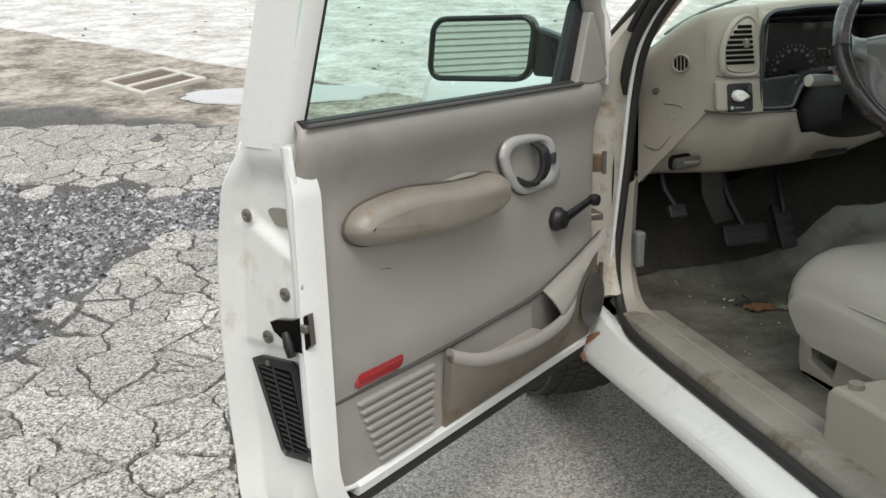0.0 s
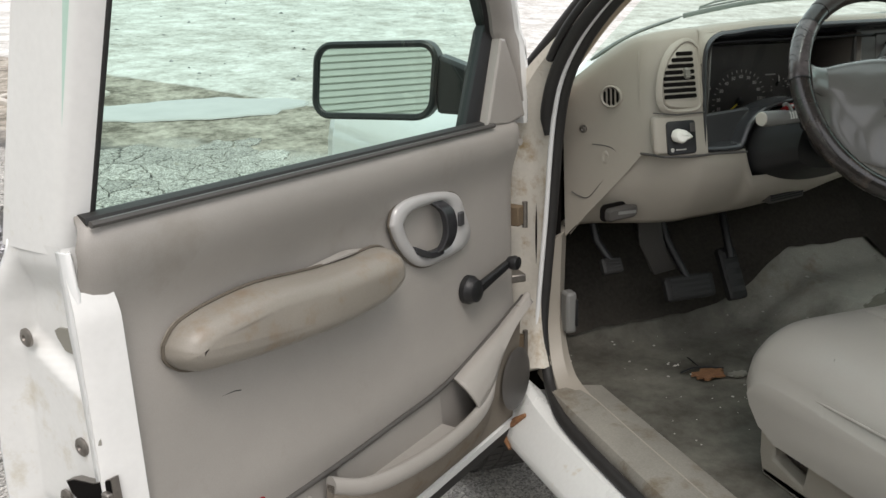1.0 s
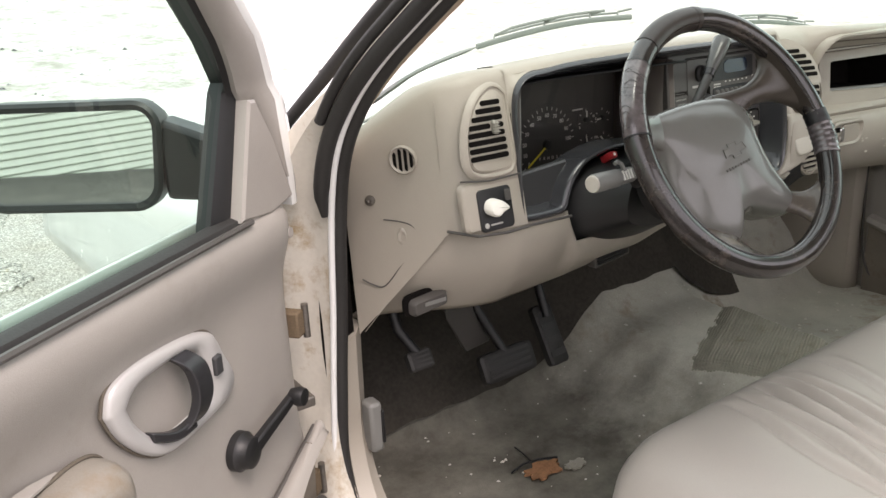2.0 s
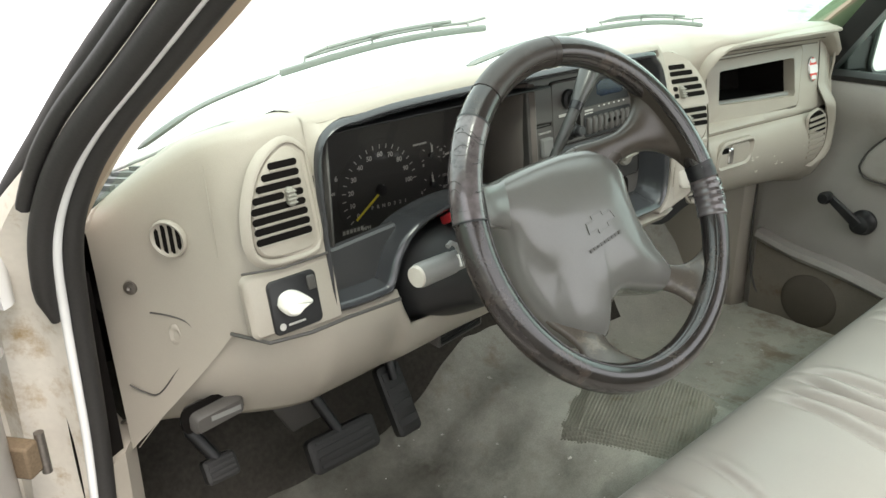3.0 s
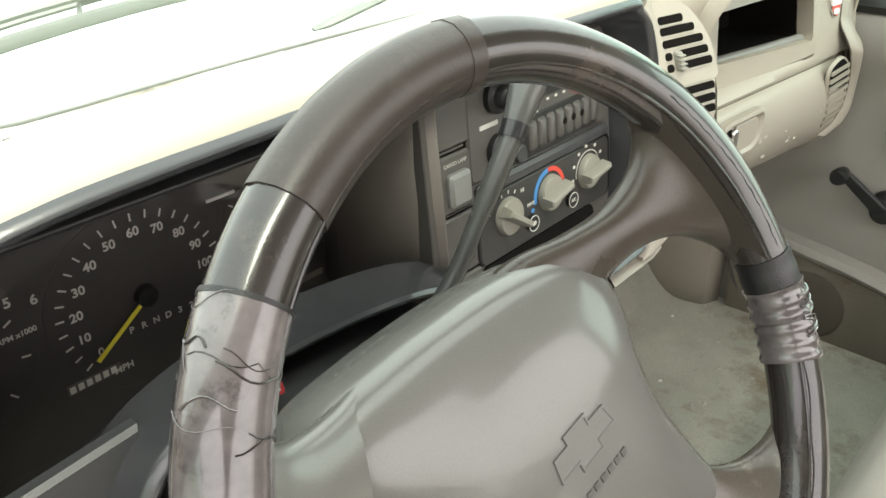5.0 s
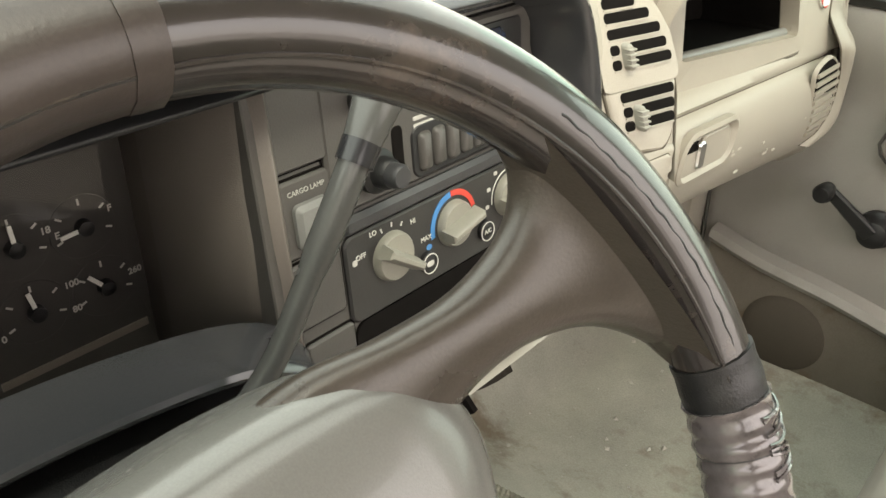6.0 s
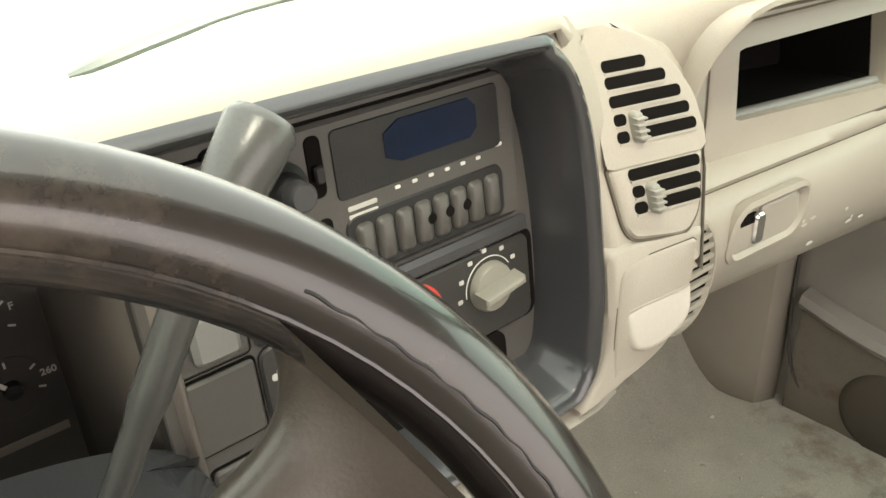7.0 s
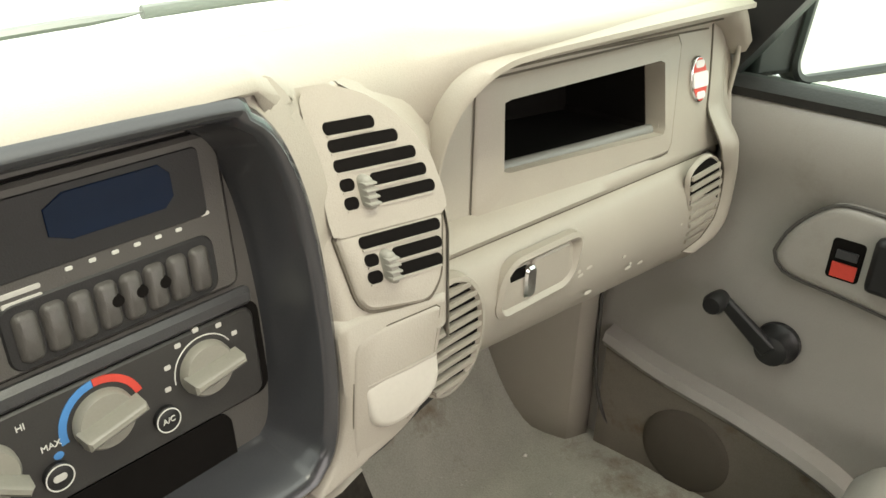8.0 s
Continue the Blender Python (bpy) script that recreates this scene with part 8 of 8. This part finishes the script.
part("crank_arm", loft([[Vector((-0.030 - 0.006 * k, -0.098 + 0.070 * k, 0.778 + 0.052 * k)) + Vector(o_) * (1 - 0.25 * k) for o_ in ((-0.006, 0.007, -0.009), (0.006, 0.007, -0.009), (0.006, -0.007, 0.009), (-0.006, -0.007, 0.009))] for k in steps(0, 1, 5)]), BLACK, ch, "", 40, 0.003)
part("crank_knob", turned([(0.0005, 0.0), (0.011, 0.001), (0.013, 0.012), (0.014, 0.024), (0.011, 0.032), (0.0005, 0.033)], 20, frame_of((-0.034, -0.028, 0.830), (0, 1, 0), (-1, 0, 0))), BLACK, ch, "", 40)
part("passenger_kick", loft([[(0.985, 0.150, z), (0.95, 0.165, z), (0.935, 0.22, z), (0.94, 0.47, z)] for z in steps(0.49, 0.95, 6)], closed=False), TRIM, cab, "grey passenger kick panel", 50, solid=0.005)
part("passenger_seal", tube(spline([(0.985, 0.150, 0.98), (0.978, 0.148, 0.75), (0.975, 0.130, 0.58), (0.985, 0.06, 0.52), (0.99, -0.2, 0.508), (0.99, -0.95, 0.506)], 6), 0.003, 8), STACK, cab, "", 60)
pm = empty("passenger_mirror", "black passenger door mirror with bright reflection", "mirror", m=frame_of((1.225, -0.055, 1.142), (0.93, -0.36, 0), (-0.36, -0.93, 0.0)))
part("housing", loft([mz(inset(mo, 0.03), -0.085), mz(inset(mo, 0.008), -0.06), mz(inset(mo, -0.008), -0.02), mz(inset(mo, -0.008), 0.004), mz(inset(mo, -0.003), 0.008), mz(inset(mo, 0.004), 0.006), mz(inset(mo, 0.006), -0.002)], cap=(True, False)), BLACK, pm, "black plastic housing", 50)
part("mirror_glass", loft([mz(inset(mo, 0.003), -0.001), mz(inset(mo, 0.003), 0.001)]), MIRROR, pm, "mirror glass", 20)
part("mirror_arm", box(-0.20, -0.12, -0.06, 0.02, -0.05, 0.0), BLACK, pm, bevel=0.008)


# ---------- the lot: broken asphalt, gravel, drain, puddle, siding ----------
ground = bpy.data.objects["ground"]


def aggregate(name, tones, cell, rough=0.9, dirt=(0.16, 0.12, 0.08), dirt_cut=0.60, chips=0.9, island=False):
    """Stone aggregate: cells of varied tone, patchy wear at two larger scales, dirt blotches."""
    m = bpy.data.materials.new(name)
    m.use_nodes = True
    nt = m.node_tree
    b = nt.nodes["Principled BSDF"]
    b.inputs["Roughness"].default_value, b.inputs["Specular IOR Level"].default_value = rough, 0.25
    co = nt.nodes.new("ShaderNodeTexCoord")

    def tex(kind, scale, **kw):
        n = nt.nodes.new(kind)
        n.inputs["Scale"].default_value = scale
        for k, v in kw.items():
            n.inputs[k].default_value = v
        nt.links.new(co.outputs["Object"], n.inputs["Vector"])
        return n

    vor = tex("ShaderNodeTexVoronoi", cell)
    tone = nt.nodes.new("ShaderNodeSeparateColor")
    nt.links.new(vor.outputs["Color"], tone.inputs[0])
    wear = tex("ShaderNodeTexNoise", 3.1, Detail=8.0, Roughness=0.7)
    fine = tex("ShaderNodeTexNoise", cell * 0.33, Detail=5.0, Roughness=0.75)
    s1 = nt.nodes.new("ShaderNodeMath")
    s1.operation = "MULTIPLY_ADD"
    s1.inputs[1].default_value = 0.58
    nt.links.new(tone.outputs[0], s1.inputs[0])
    s2 = nt.nodes.new("ShaderNodeMath")
    s2.operation = "MULTIPLY_ADD"
    s2.inputs[1].default_value = 0.75
    nt.links.new(fine.outputs["Fac"], s2.inputs[0])
    s3 = nt.nodes.new("ShaderNodeMath")
    s3.operation = "MULTIPLY_ADD"
    s3.inputs[1].default_value, s3.inputs[2].default_value = 0.55, -0.45
    nt.links.new(wear.outputs["Fac"], s3.inputs[0])
    nt.links.new(s3.outputs[0], s2.inputs[2])
    nt.links.new(s2.outputs[0], s1.inputs[2])
    rp = nt.nodes.new("ShaderNodeValToRGB")
    rp.color_ramp.elements[0].position, rp.color_ramp.elements[1].position = 0.18, 0.85
    rp.color_ramp.elements[0].color, rp.color_ramp.elements[1].color = (*tones[0], 1), (*tones[1], 1)
    nt.links.new(s1.outputs[0], rp.inputs["Fac"])
    blot = tex("ShaderNodeTexNoise", 4.3, Detail=9.0, Roughness=0.75)
    cut = nt.nodes.new("ShaderNodeMapRange")
    cut.inputs["From Min"].default_value, cut.inputs["From Max"].default_value = dirt_cut, dirt_cut + 0.08
    cut.inputs["To Max"].default_value = 0.6
    nt.links.new(blot.outputs["Fac"], cut.inputs["Value"])
    mx = nt.nodes.new("ShaderNodeMix")
    mx.data_type = "RGBA"
    nt.links.new(cut.outputs["Result"], mx.inputs["Factor"])
    nt.links.new(rp.outputs["Color"], mx.inputs["A"])
    mx.inputs["B"].default_value = (*dirt, 1)
    if not island:
        # hairline cracks inside the pieces
        warp = tex("ShaderNodeTexNoise", 7.0, Detail=5.0)
        push = nt.nodes.new("ShaderNodeVectorMath")
        push.operation = "MULTIPLY_ADD"
        push.inputs[1].default_value = (0.16, 0.16, 0.0)
        nt.links.new(warp.outputs["Color"], push.inputs[0])
        nt.links.new(co.outputs["Object"], push.inputs[2])
        hair = nt.nodes.new("ShaderNodeTexVoronoi")
        hair.feature = "DISTANCE_TO_EDGE"
        hair.inputs["Scale"].default_value = 7.0
        nt.links.new(push.outputs[0], hair.inputs["Vector"])
        thin = nt.nodes.new("ShaderNodeMapRange")
        thin.inputs["From Min"].default_value, thin.inputs["From Max"].default_value = 0.008, 0.030
        thin.inputs["To Min"].default_value, thin.inputs["To Max"].default_value = 0.85, 0.0
        nt.links.new(hair.outputs["Distance"], thin.inputs["Value"])
        some = nt.nodes.new("ShaderNodeMapRange")
        some.inputs["From Min"].default_value, some.inputs["From Max"].default_value = 0.46, 0.56
        nt.links.new(wear.outputs["Fac"], some.inputs["Value"])
        both = nt.nodes.new("ShaderNodeMath")
        both.operation = "MULTIPLY"
        nt.links.new(thin.outputs["Result"], both.inputs[0])
        nt.links.new(some.outputs["Result"], both.inputs[1])
        line = nt.nodes.new("ShaderNodeMix")
        line.data_type = "RGBA"
        nt.links.new(both.outputs[0], line.inputs["Factor"])
        nt.links.new(mx.outputs["Result"], line.inputs["A"])
        line.inputs["B"].default_value = (0.06, 0.052, 0.04, 1)
        mx = line
    info = nt.nodes.new("ShaderNodeNewGeometry" if island else "ShaderNodeObjectInfo")
    hsv = nt.nodes.new("ShaderNodeHueSaturation")
    rng_ = nt.nodes.new("ShaderNodeMapRange")
    rng_.inputs["To Min"].default_value, rng_.inputs["To Max"].default_value = (0.30, 2.3) if island else (0.80, 1.16)
    nt.links.new(info.outputs["Random Per Island" if island else "Random"], rng_.inputs["Value"])
    nt.links.new(rng_.outputs["Result"], hsv.inputs["Value"])
    nt.links.new(mx.outputs["Result"], hsv.inputs["Color"])
    nt.links.new(hsv.outputs["Color"], b.inputs["Base Color"])
    bp = nt.nodes.new("ShaderNodeBump")
    bp.inputs["Strength"].default_value, bp.inputs["Distance"].default_value = chips, 0.004
    nt.links.new(fine.outputs["Fac"], bp.inputs["Height"])
    nt.links.new(bp.outputs["Normal"], b.inputs["Normal"])
    return m


SLAB = aggregate("weathered_asphalt", ((0.110, 0.106, 0.098), (0.66, 0.636, 0.59)), 170, dirt=(0.50, 0.40, 0.22), dirt_cut=0.615)
GRAVEL = aggregate("dark_gravel", ((0.05, 0.049, 0.052), (0.30, 0.295, 0.30)), 60, dirt=(0.10, 0.085, 0.07), dirt_cut=0.64, island=True)


def in_gravel(x, y):
    """The dark gravel patch: a worn hollow with a ragged rim."""
    n = 0.20 * noise.noise((x * 2.3, y * 2.3, 7)) + 0.12 * noise.noise((x * 7, y * 7, 2)) + 0.05 * noise.noise((x * 21, y * 21, 5))
    d = min(2.25 - 0.265 * x - y, -1.54 - x, (y - 2.22 - 1.43 * (x + 1.56)) * 0.573, x + 3.5)
    return d + n > 0.02


def broken_lot():
    rg = random.Random(11)
    pts, pitch = [], 0.155
    ny, nx = int(5.0 / pitch), int(4.3 / pitch)
    for j in range(-2, ny + 2):
        for i in range(-2, nx + 2):
            x = -4.75 + (i + 0.5 * (j % 2)) * pitch + (rg.random() - 0.5) * pitch * 0.95
            y = -0.75 + j * pitch + (rg.random() - 0.5) * pitch * 0.95
            rim_ = 1.0 if in_gravel(x - 0.25, y + 0.25) or in_gravel(x + 0.2, y - 0.2) else 2.0
            if rg.random() < (0.05 if rim_ < 1.5 else 0.2):
                continue
            pts.append((x, y))
    arr = np.array(pts)
    made = []
    for k, (px, py) in enumerate(pts):
        if not (-4.6 < px < -1.42 and -0.6 < py < 4.1 - 0.55 * (px + 1.4) * 0.2) and not (-1.62 < px < -0.75 and 2.3 < py < 3.9):
            continue
        if in_gravel(px, py) or (px < -1.5 and py + 0.6 * px > 3.0):
            continue
        d = np.hypot(arr[:, 0] - px, arr[:, 1] - py)
        poly = [(px - 0.5, py - 0.5), (px + 0.5, py - 0.5), (px + 0.5, py + 0.5), (px - 0.5, py + 0.5)]
        for o in np.argsort(d)[1:22]:
            qx, qy = pts[o]
            mx, my, nx_, ny_ = (px + qx) / 2, (py + qy) / 2, qx - px, qy - py
            out = []
            for a, b in zip(poly, poly[1:] + poly[:1]):
                da = (a[0] - mx) * nx_ + (a[1] - my) * ny_
                db = (b[0] - mx) * nx_ + (b[1] - my) * ny_
                if da <= 0:
                    out.append(a)
                if da * db < 0:
                    t = da / (da - db)
                    out.append((a[0] + (b[0] - a[0]) * t, a[1] + (b[1] - a[1]) * t))
            poly = out
            if len(poly) < 3:
                break
        if len(poly) < 3:
            continue
        made.append((math.hypot(px + 1.7, py - 0.9), px, py, poly))
    made.sort(key=lambda q: q[0])
    rest = bmesh.new()
    for k, (_, px, py, poly) in enumerate(made):
        # ragged sides: split each long side and push the joints about
        rag = []
        for a, b in zip(poly, poly[1:] + poly[:1]):
            L = math.hypot(b[0] - a[0], b[1] - a[1])
            n = max(1, min(8, int(L / 0.021)))
            for s in range(n):
                t = s / n
                x, y = a[0] + (b[0] - a[0]) * t, a[1] + (b[1] - a[1]) * t
                rag.append((x + 0.034 * noise.noise((x * 9, y * 9, 5)) + 0.020 * noise.noise((x * 52, y * 52, 5)), y + 0.034 * noise.noise((x * 9, y * 9, 9)) + 0.020 * noise.noise((x * 52, y * 52, 9))))
        gap = 0.0056
        cx, cy = sum(p_[0] for p_ in rag) / len(rag), sum(p_[1] for p_ in rag) / len(rag)

        def shrink(g):
            o = []
            for x, y in rag:
                L = math.hypot(x - cx, y - cy) or 1
                f = max(0.3, (L - g * (0.35 + 1.3 * abs(noise.noise((x * 6, y * 6, 12))) * 2) - 0.030 * max(0.0, noise.noise((x * 1.6, y * 1.6, 21)) - 0.12)) / L)
                o.append((cx + (x - cx) * f, cy + (y - cy) * f))
            return o
        lift = 0.010 + 0.006 * noise.noise((px * 3, py * 3, 1))
        tx, ty = 0.03 * noise.noise((px * 5, py * 5, 2)), 0.03 * noise.noise((px * 5, py * 5, 4))
        top = lambda x, y, dz: ground_z(x, y) + lift + dz + tx * (x - cx) + ty * (y - cy)
        loops = [[(x, y, ground_z(x, y) - 0.02) for x, y in shrink(gap * 0.8)], [(x, y, top(x, y, -0.0015)) for x, y in shrink(gap)], [(x, y, top(x, y, 0)) for x, y in shrink(gap + 0.002)]]
        if k < 290:
            part("asphalt_piece", loft(loops, cap=(False, True)), SLAB, ground, smooth=30)
        else:
            loft(loops, cap=(False, True), bm=rest)
    o = part("asphalt_pieces_far", rest, SLAB, ground, smooth=0)
    tagged(o, kind="stuff")


def stone(bm, x, y, z, r, rg):
    h = [(1, 0, 0), (0, 1, 0), (-1, 0, 0), (0, -1, 0)]
    sq = 0.5 + 0.4 * rg.random()
    ang = rg.random() * 6.28
    v = []
    for a, b, _ in h:
        k = r * (0.7 + 0.6 * rg.random())
        v.append(bm.verts.new((x + k * (a * math.cos(ang) - b * math.sin(ang)), y + k * (a * math.sin(ang) + b * math.cos(ang)), z + r * 0.1 * (rg.random() - 0.3))))
    t = bm.verts.new((x + r * 0.3 * (rg.random() - 0.5), y + r * 0.3 * (rg.random() - 0.5), z + r * sq))
    for i in range(4):
        bm.faces.new((v[i], v[(i + 1) % 4], t))


def scatter(name, mat, label, n, test, r0, r1, seed, box_):
    rg = random.Random(seed)
    bm = bmesh.new()
    c = 0
    while c < n:
        x, y = rg.uniform(box_[0], box_[1]), rg.uniform(box_[2], box_[3])
        if test(x, y):
            stone(bm, x, y, ground_z(x, y) + 0.001, r0 + (r1 - r0) * rg.random() ** 4, rg)
        c += 1
    me = bpy.data.meshes.new(name)
    bm.to_mesh(me)
    bm.free()
    me.materials.append(mat)
    tagged(new(name, me), label, "gravel", kind="stuff")


broken_lot()
scatter("gravel", GRAVEL, "dark loose gravel filling a worn hole in asphalt", 70000, in_gravel, 0.0035, 0.022, 3, (-3.6, -1.4, 0.6, 3.4))
scatter("loose_stones", SHARD, "pale loose stones and chips on the lot", 5200, lambda x, y: noise.noise((x * 1.1, y * 1.1, 8)) > -0.05 or noise.noise((x * 1.6, y * 1.6, 21)) > 0.15, 0.003, 0.015, 5, (-4.2, -0.9, -0.3, 3.9))
scatter("far_stones", GRAVEL, "dark chips on the pale concrete", 260, lambda x, y: y + 1.21 * x > 4.6, 0.01, 0.035, 9, (-6, 3, 5.0, 14.0))
scatter("lane_chips", SHARD, "small pale chips in the worn asphalt", 1600, lambda x, y: True, 0.002, 0.006, 12, (-1.4, -0.3, -0.3, 1.0))

drain = empty("storm_drain", "rusty iron storm drain grate in a concrete frame", "drain", at=(0, 0, 0))
DA, DB, DD = Vector((-2.56, 5.71, 0)), Vector((-2.15, 6.21, 0)), Vector((-2.18, 5.13, 0))


def dr(s, t, h=0.0):
    p = DA + (DB - DA) * s + (DD - DA) * t
    return Vector((p.x, p.y, ground_z(p.x, p.y) + h))


def drain_bar(name, s0, s1, t0, t1, h, mat):
    part(name, loft([[dr(s0, t0, -0.05), dr(s1, t0, -0.05), dr(s1, t1, -0.05), dr(s0, t1, -0.05)], [dr(s0, t0, h), dr(s1, t0, h), dr(s1, t1, h), dr(s0, t1, h)]]), mat, drain, bevel=0.006)


drain_bar("pit", 0.02, 0.98, 0.02, 0.98, 0.010, SHADOWY)
for t in (0.0, 0.5, 0.93):
    drain_bar("frame_bar", -0.05, 1.05, t - 0.035 + 0.03, t + 0.075, 0.035, GRATE_RIM)
for s in (-0.06, 0.97):
    drain_bar("frame_end", s, s + 0.09, 0.0, 1.02, 0.030, GRATE_RIM)
for k in range(13):
    t = 0.10 + 0.068 * k
    drain_bar("grate_bar", 0.03, 0.97, t, t + 0.028, 0.022, IRON)

rim_p = []
for i in range(60):
    a = 2 * math.pi * i / 60
    k = 1 + 0.18 * noise.noise((2 * math.cos(a), 2 * math.sin(a), 3)) + 0.10 * noise.noise((6 * math.cos(a), 6 * math.sin(a), 1))
    rim_p.append((-1.12 + 0.80 * k * math.cos(a), 4.95 + 0.34 * k * math.sin(a) - 0.04 * math.cos(a)))
pud = part("puddle", loft([[(x, y, ground_z(x, y) + 0.004) for x, y in rim_p], [(x, y, ground_z(x, y) + 0.012) for x, y in inset(rim_p, 0.02)]]), WATER, smooth=0)
tagged(pud, "shallow grey rain puddle on muddy asphalt", "puddle", kind="structure")

wall = empty("siding_wall", "pale ribbed metal siding wall behind the truck", "wall", at=(-7.5, -4, 0), kind="structure")
part("backing", box(-0.2, -0.06, -9, 9, -0.6, 4.2), SIDING, wall)
bd = [(-0.06, 0.0), (0.0, 0.003), (0.014, 0.014), (0.0, 0.064), (-0.06, 0.067)]
shared = None
for k in range(68):
    z = -0.6 + 0.070 * k
    if shared is None:
        shared = part("board", loft([[(x, y, zz) for x, zz in bd] for y in (-9, 9)]), SIDING, wall, smooth=30)
        shared.location = (0, 0, z)
    else:
        o = new("board", shared.data)
        o.parent = wall
        o.location = (0, 0, z)

# rust at the sill's front end
rustp = empty("sill_rust", "brown rust scab at the front end of the sill", "rust", at=(-0.69, 0.12, 0.42))
part("scab", tube([(0.021, -0.058, 0.056), (0.010, -0.042, 0.040), (0.003, -0.030, 0.027), (-0.002, -0.012, 0.012)], [0.004, 0.007, 0.008, 0.006], 7), RUST, rustp, smooth=30)
part("scab", tube([(0.0, 0.012, 0.03), (-0.003, 0.002, 0.012), (-0.008, -0.012, -0.002), (-0.010, -0.05, -0.018)], [0.006, 0.009, 0.009, 0.003], 7), RUST, rustp, smooth=30)
